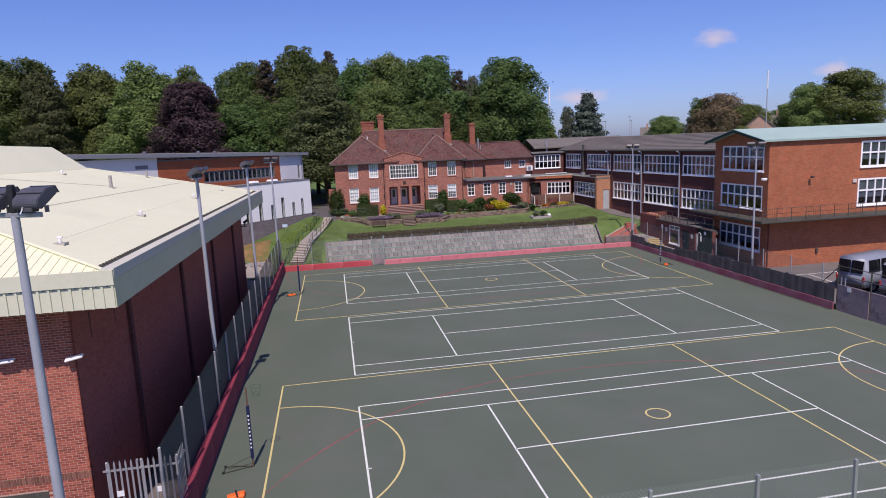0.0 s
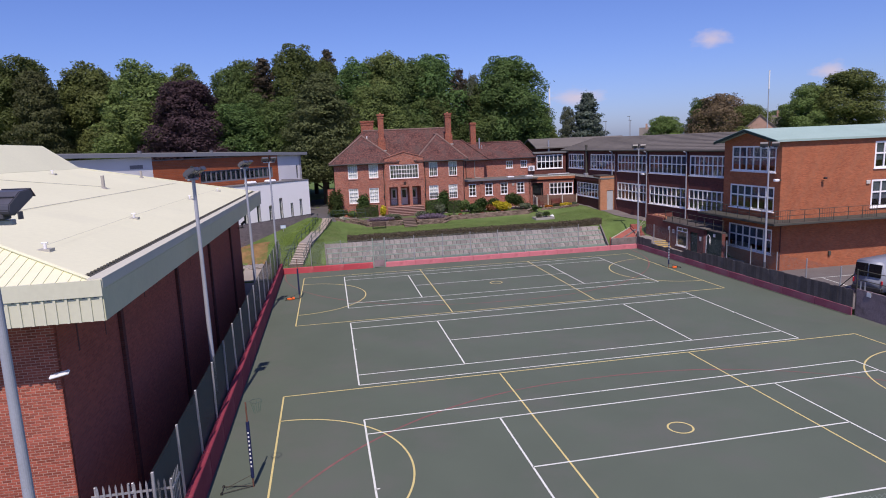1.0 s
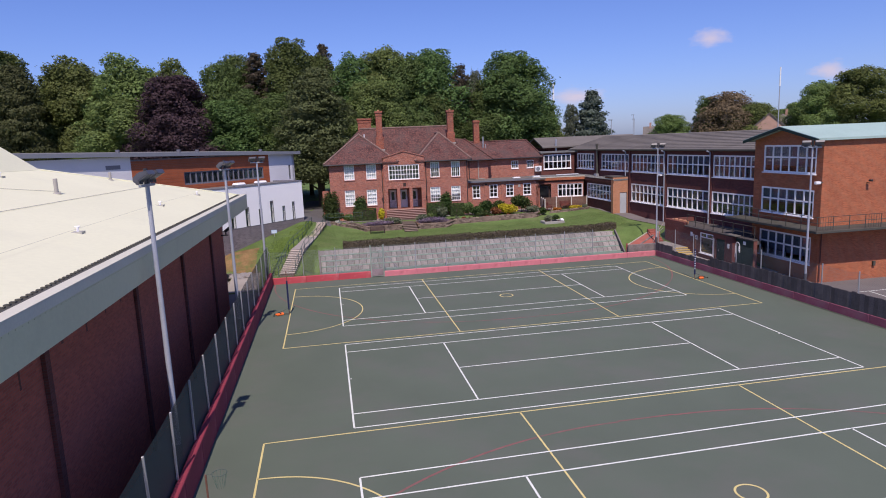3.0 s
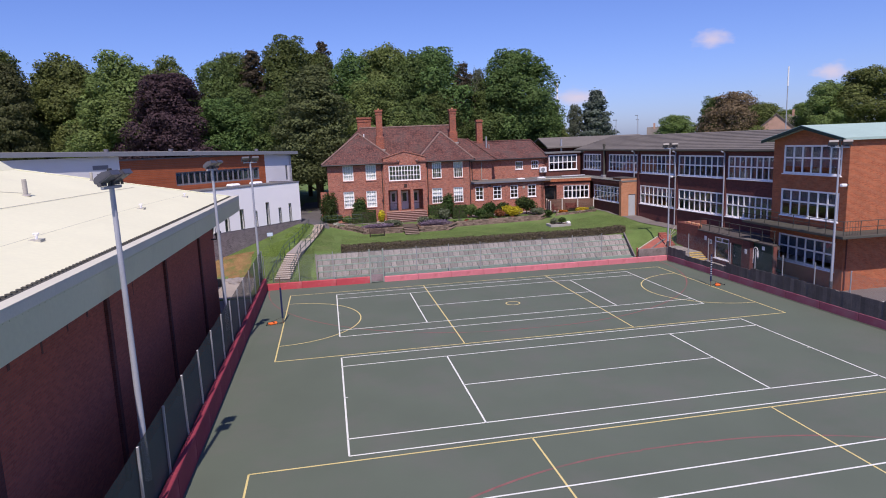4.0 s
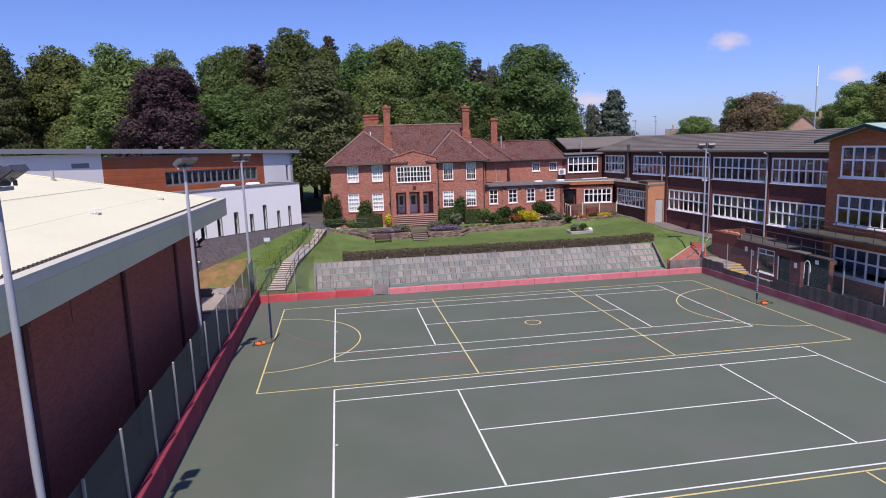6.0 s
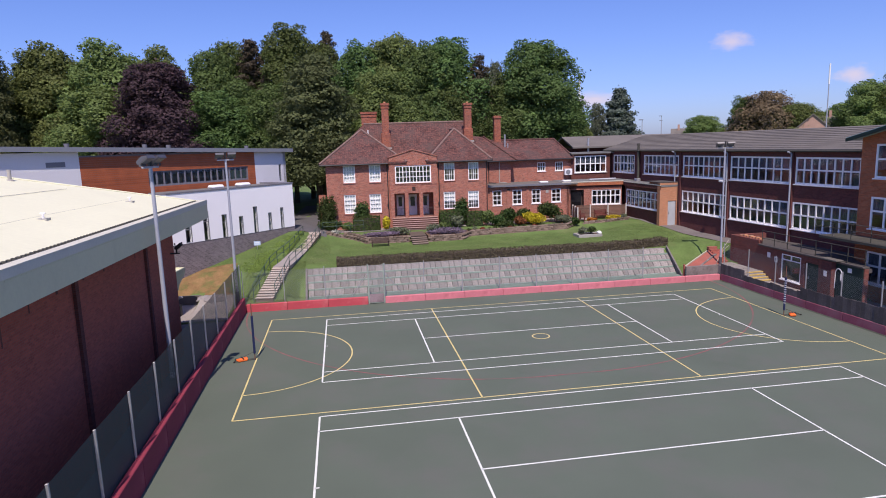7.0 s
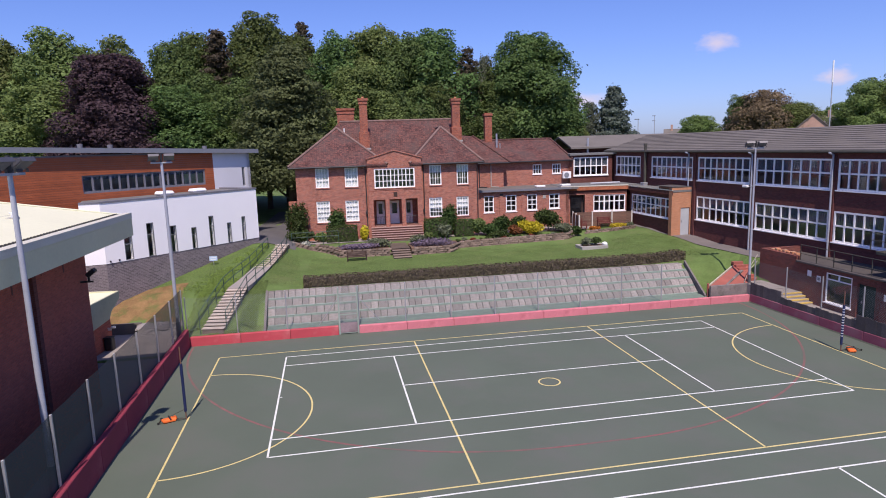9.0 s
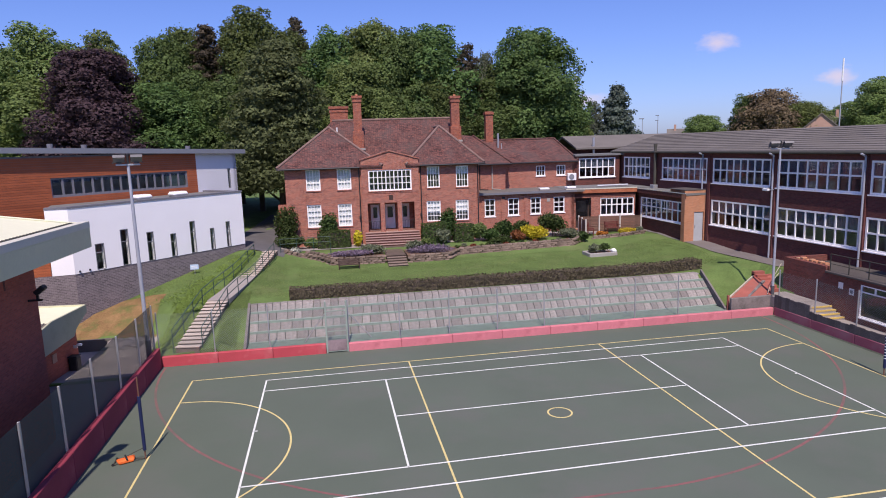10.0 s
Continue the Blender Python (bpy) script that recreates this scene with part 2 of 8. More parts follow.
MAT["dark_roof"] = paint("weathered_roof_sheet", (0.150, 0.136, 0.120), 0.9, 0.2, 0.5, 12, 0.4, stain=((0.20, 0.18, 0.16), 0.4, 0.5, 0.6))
MAT["felt_roof"] = paint("grey_felt_roof", (0.17, 0.17, 0.165), 0.85, 0.2, 0.5, 10, 0.3, stain=((0.11, 0.105, 0.1), 0.5, 0.5, 0.6))
MAT["copper"] = paint("verdigris_copper_roof", (0.33, 0.46, 0.41), 0.65, 0.10, 0.5, 8, 0.1, stain=((0.40, 0.52, 0.47), 0.4, 0.5, 0.6))
MAT["cream_roof"] = paint("cream_roof_sheet", (0.74, 0.735, 0.52), 0.65, 0.05, 0.25, 6, 0.05, stain=((0.65, 0.645, 0.47), 0.3, 0.55, 0.4))
MAT["cream_fascia"] = paint("cream_fascia_sheet", (0.62, 0.625, 0.475), 0.5, 0.06, 0.5, 8, 0.05)
MAT["sage"] = paint("sage_green_fascia", (0.60, 0.595, 0.395), 0.45, 0.06, 0.4, 10, 0.05, stain=((0.50, 0.50, 0.335), 0.8, 0.52, 0.5))
# sage set darker, so the annex fascia carries its shade in the colour
MAT["annex_sage"] = paint("shaded_sage_fascia", (0.40, 0.415, 0.30), 0.5, 0.08, 0.5, 12, 0.05, stain=((0.31, 0.32, 0.23), 0.9, 0.5, 0.6))
MAT["gutter"] = paint("dark_gutter", (0.07, 0.068, 0.055), 0.8, 0.25, 1.5, 20, 0.2)
MAT["white_render"] = paint("white_render", (0.88, 0.87, 0.87), 0.8, 0.03, 0.5, 20, 0.05)
MAT["grey_clad"] = paint("pale_grey_cladding", (0.63, 0.63, 0.65), 0.6, 0.05, 0.4, 10, 0.05)
MAT["cedar_clad"] = paint("cedar_board", (0.34, 0.095, 0.038), 0.6, 0.22, 1.2, 14, 0.2, rand=0.14)
MAT["coping"] = paint("grey_metal_coping", (0.17, 0.17, 0.19), 0.5, 0.1, 1.0, 20, 0.05)
MAT["white_frame"] = paint("white_window_frame", (0.90, 0.89, 0.88), 0.5, 0.05, 2.0, 20, 0.0)
MAT["grey_frame"] = paint("grey_window_frame", (0.20, 0.21, 0.23), 0.5, 0.1, 2.0, 20, 0.0)
MAT["curtain"] = paint("white_net_curtain", (0.82, 0.82, 0.78), 0.9, 0.12, 3.0, 12, 0.2)
MAT["blind"] = paint("blue_grey_curtain", (0.10, 0.115, 0.14), 0.9, 0.35, 1.5, 12, 0.1, rand=0.35)
MAT["inside"] = paint("room_plaster", (0.55, 0.55, 0.54), 0.9, 0.15, 0.8, 10, 0.0)
MAT["glass"] = glassy("window_glass")
MAT["steel"] = paint("galvanised_steel", (0.42, 0.43, 0.45), 0.45, 0.12, 3.0, 30, 0.05, metal=0.55)
MAT["pole"] = paint("grey_pole_paint", (0.33, 0.35, 0.40), 0.6, 0.15, 1.5, 30, 0.05, metal=0.0)
MAT["black"] = paint("black_plastic", (0.025, 0.025, 0.028), 0.5, 0.2, 4.0, 30, 0.0)
MAT["lamp_body"] = paint("grey_cast_lamp_body", (0.075, 0.075, 0.09), 0.42, 0.15, 4.0, 30, 0.0, metal=0.0, spec=0.5)
MAT["lamp_sleeve"] = paint("dark_grey_pole_sleeve", (0.075, 0.075, 0.085), 0.6, 0.2, 4.0, 30, 0.0)
MAT["lamp_glass"] = paint("pale_lamp_lens", (0.17, 0.17, 0.18), 0.25, 0.1, 6.0, 30, 0.0, spec=0.6)
MAT["dark_wood"] = paint("dark_timber", (0.055, 0.032, 0.026), 0.75, 0.25, 3.0, 25, 0.2)
MAT["board"] = paint("weathered_dark_fence_board", (0.105, 0.092, 0.092), 0.85, 0.35, 1.2, 15, 0.2, rand=0.25, stain=((0.05, 0.045, 0.042), 0.9, 0.5, 0.7))
MAT["panel_wall"] = paint("stained_concrete_panel", (0.30, 0.225, 0.235), 0.9, 0.3, 1.0, 15, 0.3, rand=0.08, stain=((0.12, 0.09, 0.09), 1.3, 0.48, 0.75))
MAT["concrete"] = paint("weathered_concrete", (0.34, 0.325, 0.30), 0.9, 0.18, 1.2, 25, 0.3)
MAT["screen_net"] = netting("windbreak_netting", (0.040, 0.066, 0.066), 0.48, 0.018)
MAT["chain_link"] = netting("chain_link_wire", (0.22, 0.26, 0.25), 0.09)
MAT["bark"] = paint("bark", (0.11, 0.085, 0.065), 0.95, 0.3, 3.0, 20, 0.6)
MAT["oak_leaf"] = leafy("oak_leaf", (0.100, 0.152, 0.045), 0.22, 0.06, 0.35, 0.3)
MAT["lime_leaf"] = leafy("lime_leaf", (0.150, 0.205, 0.062), 0.22, 0.05, 0.35, 0.3)
MAT["cedar_leaf"] = leafy("cedar_needle", (0.098, 0.115, 0.045), 0.22, 0.03, 0.35, 0.3)
MAT["pine_leaf"] = leafy("pine_needle", (0.095, 0.078, 0.050), 0.22, 0.04, 0.35, 0.3)
MAT["copper_leaf"] = leafy("copper_beech_leaf", (0.080, 0.050, 0.056), 0.22, 0.02, 0.35, 0.3)
MAT["spruce_leaf"] = leafy("spruce_needle", (0.112, 0.145, 0.112), 0.22, 0.02, 0.2, 0.25)
MAT["rust_leaf"] = leafy("rusty_leaf", (0.18, 0.130, 0.080), 0.22, 0.05, 0.35, 0.3)
MAT["birch_leaf"] = leafy("grey_green_leaf", (0.13, 0.155, 0.10), 0.22, 0.04, 0.35, 0.3)
MAT["hedge_leaf"] = leafy("hedge_leaf", (0.135, 0.122, 0.070), 0.5)
MAT["shrub_leaf"] = leafy("shrub_leaf", (0.058, 0.102, 0.028), 0.5)
MAT["yellow_leaf"] = leafy("golden_shrub_leaf", (0.50, 0.40, 0.03), 0.3)
MAT["purple_leaf"] = leafy("lavender_leaf", (0.27, 0.205, 0.265), 0.4)
MAT["sage_leaf"] = leafy("sage_shrub_leaf", (0.17, 0.20, 0.12), 0.4)
MAT["red_shrub_leaf"] = leafy("russet_shrub_leaf", (0.22, 0.07, 0.035), 0.4)
MAT["orange"] = paint("orange_cloth", (0.85, 0.16, 0.03), 0.7, 0.15, 6.0, 30, 0.1)
MAT["rusty_tube"] = paint("rust_brown_tube", (0.16, 0.075, 0.05), 0.7, 0.25, 5.0, 30, 0.05)
MAT["court_tube"] = paint("dull_green_tube", (0.07, 0.10, 0.085), 0.6, 0.15, 5.0, 30, 0.0)
MAT["net_green"] = paint("faded_green_net", (0.06, 0.14, 0.10), 0.8, 0.15, 5.0, 30, 0.0)
MAT["blue_pad"] = paint("dark_blue_padding", (0.014, 0.022, 0.075), 0.6, 0.15, 4.0, 30, 0.05)
MAT["white_plain"] = paint("white_plastic", (0.78, 0.78, 0.78), 0.5, 0.06, 4.0, 30, 0.0)
MAT["yellow_step"] = paint("yellow_step_paint", (0.60, 0.42, 0.10), 0.8, 0.15, 3.0, 25, 0.2)
MAT["red_ramp"] = paint("worn_red_ramp_paint", (0.33, 0.10, 0.075), 0.85, 0.2, 1.0, 20, 0.2, stain=((0.24, 0.12, 0.10), 1.2, 0.5, 0.6))
MAT["silver"] = paint("silver_car_paint", (0.25, 0.275, 0.33), 0.5, 0.05, 2.0, 20, 0.0, metal=0.15, spec=0.4)
MAT["white_car"] = paint("white_car_paint", (0.72, 0.73, 0.75), 0.3, 0.04, 2.0, 20, 0.0, spec=0.6)
MAT["tyre"] = paint("tyre_rubber", (0.02, 0.02, 0.02), 0.9, 0.2, 6.0, 40, 0.1)
MAT["dark_glass"] = paint("tinted_glass", (0.010, 0.011, 0.013), 0.06, 0.05, 2.0, 10, 0.0, spec=0.8)
MAT["red_lens"] = paint("red_lens", (0.5, 0.02, 0.03), 0.2, 0.1, 6.0, 30, 0.0, spec=0.7)
MAT["blue_sign"] = paint("pale_blue_sign", (0.42, 0.55, 0.70), 0.6, 0.08, 6.0, 30, 0.0)
MAT["dark_green"] = paint("dark_green_paint", (0.012, 0.035, 0.028), 0.6, 0.2, 2.0, 30, 0.05)
MAT["door_grey"] = paint("grey_door_paint", (0.40, 0.42, 0.44), 0.5, 0.08, 2.0, 20, 0.0)
MAT["wing_brick"] = courses("brown_school_brick", (0.172, 0.054, 0.048), (0.115, 0.039, 0.036), (0.12, 0.066, 0.060), patch=0.14)
MAT["terrace_brick"] = courses("worn_terrace_brick", (0.25, 0.075, 0.058), (0.15, 0.052, 0.042), (0.17, 0.09, 0.075), patch=0.3, soot=((0.09, 0.05, 0.045), 0.5))
MAT["chimney_brick"] = courses("chimney_brick", (0.46, 0.13, 0.065), (0.25, 0.065, 0.042), (0.34, 0.22, 0.17), patch=0.3, soot=((0.10, 0.05, 0.04), 0.6))
MAT["steel_roof_edge"] = paint("blue_grey_roof_edge", (0.19, 0.205, 0.23), 0.5, 0.08, 1.0, 20, 0.05)
MAT["streak"] = paint("damp_dark_brick", (0.13, 0.052, 0.045), 0.8, 0.3, 3.0, 30, 0.2)
MAT["pale_cap"] = paint("pale_cream_roof_flashing", (0.60, 0.58, 0.47), 0.55, 0.08, 0.8, 15, 0.05)
MAT["roof_cable"] = paint("grey_cable", (0.40, 0.39, 0.35), 0.6, 0.1, 3.0, 30, 0.0)
MAT["deck_felt"] = paint("dark_deck_felt", (0.085, 0.075, 0.07), 0.9, 0.25, 1.0, 25, 0.3)
MAT["worn_tarmac"] = paint("worn_tarmac", (0.165, 0.146, 0.138), 0.9, 0.15, 0.5, 50, 0.3, stain=((0.21, 0.19, 0.178), 0.3, 0.5, 0.6))
MAT["dark_red_wall"] = paint("dark_red_wall_paint", (0.25, 0.036, 0.058), 0.8, 0.18, 0.8, 25, 0.2, stain=((0.40, 0.10, 0.115), 0.6, 0.56, 0.6))
MAT["bank_leaf"] = leafy("bank_grass_leaf", (0.175, 0.25, 0.055), 0.3, 0.06)
MAT["lawn_leaf"] = leafy("lawn_grass_tuft", (0.145, 0.220, 0.064), 0.3, 0.03, 0.3, 0.2)
MAT["sheet_cloth"] = paint("grey_ground_sheet", (0.26, 0.24, 0.235), 0.8, 0.3, 2.0, 20, 0.3, stain=((0.13, 0.10, 0.08), 1.2, 0.5, 0.7))
MAT["terrace_slab"] = paint("mossy_green_tread", (0.165, 0.225, 0.175), 0.95, 0.22, 2.0, 18, 0.5, rand=0.05, stain=((0.20, 0.195, 0.165), 0.9, 0.55, 0.6))
MAT["hall_brick_rest"] = leafy("orange_red_brick_laid", (0.36, 0.098, 0.062), 0.30, 0.0, 0.0)
MAT["soldier_brick"] = leafy("brown_soldier_brick", (0.24, 0.105, 0.075), 0.3, 0.0, 0.0)
MAT["earth_dark"] = paint("garden_soil", (0.17, 0.11, 0.075), 0.95, 0.3, 2.0, 20, 0.6, spec=0.1)
MAT["red_wood"] = paint("dark_red_stained_wood", (0.12, 0.028, 0.022), 0.6, 0.2, 3.0, 25, 0.1)
MAT["fence_brown"] = paint("brown_fence_slat", (0.15, 0.085, 0.06), 0.8, 0.2, 2.0, 25, 0.2, rand=0.15)
MAT["concrete_white"] = paint("pale_concrete_post", (0.58, 0.54, 0.48), 0.85, 0.1, 2.0, 25, 0.1)
MAT["pale_kerb"] = paint("pale_worn_kerb", (0.42, 0.38, 0.30), 0.9, 0.2, 2.0, 25, 0.2)
MAT["mossy_kerb"] = paint("mossy_stained_kerb", (0.19, 0.165, 0.155), 0.95, 0.4, 1.6, 18, 0.4, stain=((0.09, 0.085, 0.07), 1.3, 0.5, 0.7))
MAT["pale_brick"] = paint("far_brick", (0.42, 0.26, 0.20), 0.9, 0.15, 1.0, 10, 0.1)
MAT["white_leaf"] = leafy("white_flower_leaf", (0.45, 0.45, 0.38), 0.5)
MAT["orange_leaf"] = leafy("orange_flower_leaf", (0.45, 0.14, 0.03), 0.5)
# dark riser colours put in the shadow gap under each tread
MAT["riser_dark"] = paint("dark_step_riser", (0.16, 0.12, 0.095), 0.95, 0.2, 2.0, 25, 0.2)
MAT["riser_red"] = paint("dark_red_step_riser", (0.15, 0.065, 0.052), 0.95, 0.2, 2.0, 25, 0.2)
MAT["porch_step"] = paint("worn_porch_step", (0.34, 0.215, 0.18), 0.9, 0.2, 3.0, 25, 0.3, rand=0.1)
MAT["brick_step"] = paint("worn_brick_step", (0.27, 0.115, 0.085), 0.9, 0.25, 3.0, 25, 0.3, rand=0.15)
MAT["dark_concrete"] = paint("dark_stained_concrete", (0.13, 0.12, 0.105), 0.9, 0.25, 1.0, 25, 0.3)
MAT["rail_green"] = paint("dark_green_rail_paint", (0.03, 0.075, 0.062), 0.5, 0.15, 4.0, 30, 0.0)

# ---------------------------------------------------------------- builders


def grp(name, m=None, label="", category="", group="", kind=""):
    e = new(name)
    e.empty_display_size = 0.3
    if m is not None:
        e.matrix_basis = m
    return tagged(e, label, category, group, kind)


def to_mesh(name, bm, material):
    bmesh.ops.recalc_face_normals(bm, faces=bm.faces)
    me = bpy.data.meshes.new(name)
    bm.to_mesh(me)
    bm.free()
    for mt in (material if isinstance(material, (list, tuple)) else [material]):
        me.materials.append(MAT[mt])
    return me


def part(name, bm, material, parent=None, label=""):
    ob = new(name, to_mesh(name, bm, material))
    if parent is not None:
        ob.parent = parent
    return tagged(ob, label)


def piece(name, me, parent, m):
    ob = new(name, me)
    ob.parent = parent
    ob.matrix_basis = m
    return ob


def smooth(ob):
    for p in ob.data.polygons:
        p.use_smooth = True
    return ob


def box(bm, x0, x1, y0, y1, z0, z1, m=None):
    vs = [bm.verts.new((x, y, z)) for z in (z0, z1) for y in (y0, y1) for x in (x0, x1)]
    if m is not None:
        for v in vs:
            v.co = m @ v.co
    for q in ((0, 1, 3, 2), (4, 6, 7, 5), (0, 4, 5, 1), (2, 3, 7, 6), (0, 2, 6, 4), (1, 5, 7, 3)):
        bm.faces.new([vs[i] for i in q])
    return vs


def one_box(x0, x1, y0, y1, z0, z1, bevel=0.0, m=None):
    bm = bmesh.new()
    box(bm, x0, x1, y0, y1, z0, z1, m)
    if bevel:
        bmesh.ops.bevel(bm, geom=bm.edges[:], offset=bevel, segments=1, affect="EDGES")
    return bm


def prism(bm, pts, z0, z1):
    """A flat polygon in plan, raised from z0 to z1."""
    a = [bm.verts.new((x, y, z0)) for x, y in pts]
    b = [bm.verts.new((x, y, z1)) for x, y in pts]
    n = len(pts)
    bm.faces.new(a[::-1])
    bm.faces.new(b)
    for i in range(n):
        bm.faces.new((a[i], a[(i + 1) % n], b[(i + 1) % n], b[i]))


def slab(bm, corners, th=0.12):
    """A sheet of thickness th under three or four corners in space."""
    a = [bm.verts.new(c) for c in corners]
    b = [bm.verts.new(Vector(c) - Vector((0, 0, th))) for c in corners]
    n = len(corners)
    bm.faces.new(a)
    bm.faces.new(b[::-1])
    for i in range(n):
        bm.faces.new((a[i], b[i], b[(i + 1) % n], a[(i + 1) % n]))


def tube(bm, p, q, r0, r1=None, n=10, caps=True):
    p, q = Vector(p), Vector(q)
    d = (q - p)
    rot = d.to_track_quat("Z", "Y").to_matrix()
    r1 = r0 if r1 is None else r1
    rings = []
    for c, r in ((p, r0), (q, r1)):
        rings.append([bm.verts.new(c + rot @ Vector((r * math.cos(2 * math.pi * i / n), r * math.sin(2 * math.pi * i / n), 0))) for i in range(n)])
    for i in range(n):
        bm.faces.new((rings[0][i], rings[0][(i + 1) % n], rings[1][(i + 1) % n], rings[1][i]))
    if caps:
        bm.faces.new(rings[0][::-1])
        bm.faces.new(rings[1])


def pipe(bm, pts, r, n=6):
    """One bent bar through the points."""
    pts = [Vector(p) for p in pts]
    rings = []
    for i, p in enumerate(pts):
        d = pts[min(i + 1, len(pts) - 1)] - pts[max(i - 1, 0)]
        rot = d.to_track_quat("Z", "Y").to_matrix()
        rings.append([bm.verts.new(p + rot @ Vector((r * math.cos(2 * math.pi * k / n), r * math.sin(2 * math.pi * k / n), 0))) for k in range(n)])
    for a, b in zip(rings, rings[1:]):
        for k in range(n):
            bm.faces.new((a[k], a[(k + 1) % n], b[(k + 1) % n], b[k]))
    bm.faces.new(rings[0][::-1])
    bm.faces.new(rings[-1])


def along(p0, p1):
    """The frame of a wall from p0 to p1 in plan: u along it, v to its left, which is its inner side."""
    d = (Vector((*p1, 0)) - Vector((*p0, 0))).normalized()
    return Matrix(((d.x, -d.y, 0, p0[0]), (d.y, d.x, 0, p0[1]), (0, 0, 1, 0), (0, 0, 0, 1)))


def wall(bm, p0, p1, z0, z1, th=0.3, holes=()):
    """A wall with real openings (u0, u1, z0, z1)."""
    m, ln = along(p0, p1), (Vector(p1) - Vector(p0)).length
    clip = lambda v, lo, hi: min(max(v, lo), hi)
    us = sorted({0.0, ln, *(round(clip(h[i], 0, ln), 4) for h in holes for i in (0, 1))})
    zs = sorted({z0, z1, *(round(clip(h[i], z0, z1), 4) for h in holes for i in (2, 3))})
    nu, nz = len(us) - 1, len(zs) - 1
    full = lambda i, k: 0 <= i < nu and 0 <= k < nz and not any(h[0] < (us[i] + us[i + 1]) / 2 < h[1] and h[2] < (zs[k] + zs[k + 1]) / 2 < h[3] for h in holes)
    made = {}

    def at(i, k, v):
        if (i, k, v) not in made:
            made[i, k, v] = bm.verts.new(m @ Vector((us[i], th * v, zs[k])))
        return made[i, k, v]
    for i in range(nu):
        for k in range(nz):
            if not full(i, k):
                continue
            bm.faces.new((at(i, k, 0), at(i + 1, k, 0), at(i + 1, k + 1, 0), at(i, k + 1, 0)))
            bm.faces.new((at(i, k, 1), at(i, k + 1, 1), at(i + 1, k + 1, 1), at(i + 1, k, 1)))
            for di, dk, p, q in ((-1, 0, (i, k), (i, k + 1)), (1, 0, (i + 1, k + 1), (i + 1, k)), (0, -1, (i + 1, k), (i, k)), (0, 1, (i, k + 1), (i + 1, k + 1))):
                if not full(i + di, k + dk):
                    bm.faces.new((at(*p, 0), at(*q, 0), at(*q, 1), at(*p, 1)))


PANES = {}


def window(parent, p0, p1, hole, cols, rows, frame_mat="white_frame", bar=0.05, edge=0.08, sill=True, split=(), back=None, back_top=1.0, sill_mat="white_frame", proud=0.0):
    """A window in a wall's opening: frame with bars, sill, and each pane. rows: shares of the height from the top."""
    m = along(p0, p1)
    u0, u1, z0, z1 = hole
    bm = bmesh.new()
    v0, v1, vp, vb = (0.0, 0.075, 0.045, 0.10) if proud else (0.05, 0.13, 0.09, 0.17)
    iu0, iu1, iz0, iz1 = u0 + edge, u1 - edge, z0 + edge, z1 - edge
    zs, tot, acc = [iz1], sum(rows), 0
    for r in rows:
        acc += r
        zs.append(iz1 - (iz1 - iz0) * acc / tot)
    us = [iu0 + (iu1 - iu0) * i / cols for i in range(cols + 1)]
    half = [0.0 if i in (0, cols) else bar * (0.75 if i in split else 0.5) for i in range(cols + 1)]
    hz = [0.0] + [bar / 2] * (len(zs) - 2) + [0.0]
    lights = [(us[i] + half[i] - u0, us[i + 1] - half[i + 1] - u0, zs[k + 1] + hz[k + 1], zs[k] - hz[k]) for i in range(cols) for k in range(len(zs) - 1)]
    q0, q1 = m @ Vector((u0, v0, 0)), m @ Vector((u1, v0, 0))
    wall(bm, (q0.x, q0.y), (q1.x, q1.y), z0, z1, v1 - v0, lights)
    win = part("window", bm, frame_mat, parent)
    if sill:
        part("sill", one_box(u0 - 0.06, u1 + 0.06, -0.07 - 0.5 * proud, 0.16, z0 - 0.07, z0 - 0.004, 0, m), sill_mat, win)
    for i in range(cols):
        for a, b in zip(zs, zs[1:]):
            w, h = us[i + 1] - us[i] - 0.02, a - b - 0.02
            key = (round(w, 2), round(h, 2))
            if key not in PANES:
                pb = bmesh.new()
                box(pb, -w / 2, w / 2, -0.004, 0.004, -h / 2, h / 2)
                PANES[key] = to_mesh("pane", pb, "glass")
            piece("pane", PANES[key], win, m @ Matrix.Translation(((us[i] + us[i + 1]) / 2, vp, (a + b) / 2))).visible_shadow = False
    if back:
        hb = bmesh.new()
        n = max(6, int((u1 - u0) / 0.09))
        z_low = z1 - (z1 - z0) * back_top
        prev = None
        for i in range(n + 1):
            u = u0 + (u1 - u0) * i / n
            v = vb + 0.018 * (1 if i % 2 else -1)
            cur = (hb.verts.new(m @ Vector((u, v, z_low))), hb.verts.new(m @ Vector((u, v, z1))))
            if prev:
                hb.faces.new((prev[0], cur[0], cur[1], prev[1]))
            prev = cur
        part("curtain" if back == "curtain" else "blind", hb, back, win)
    return win


def ramp(v, a, b):
    k = min(max((v - a) / (b - a), 0.0), 1.0)
    return k * k * (3 - 2 * k)


def line(v, *pts):
    for (a, za), (b, zb) in zip(pts, pts[1:]):
        if v <= b:
            return za + (zb - za) * min(max((v - a) / (b - a), 0), 1)
    return pts[-1][1]


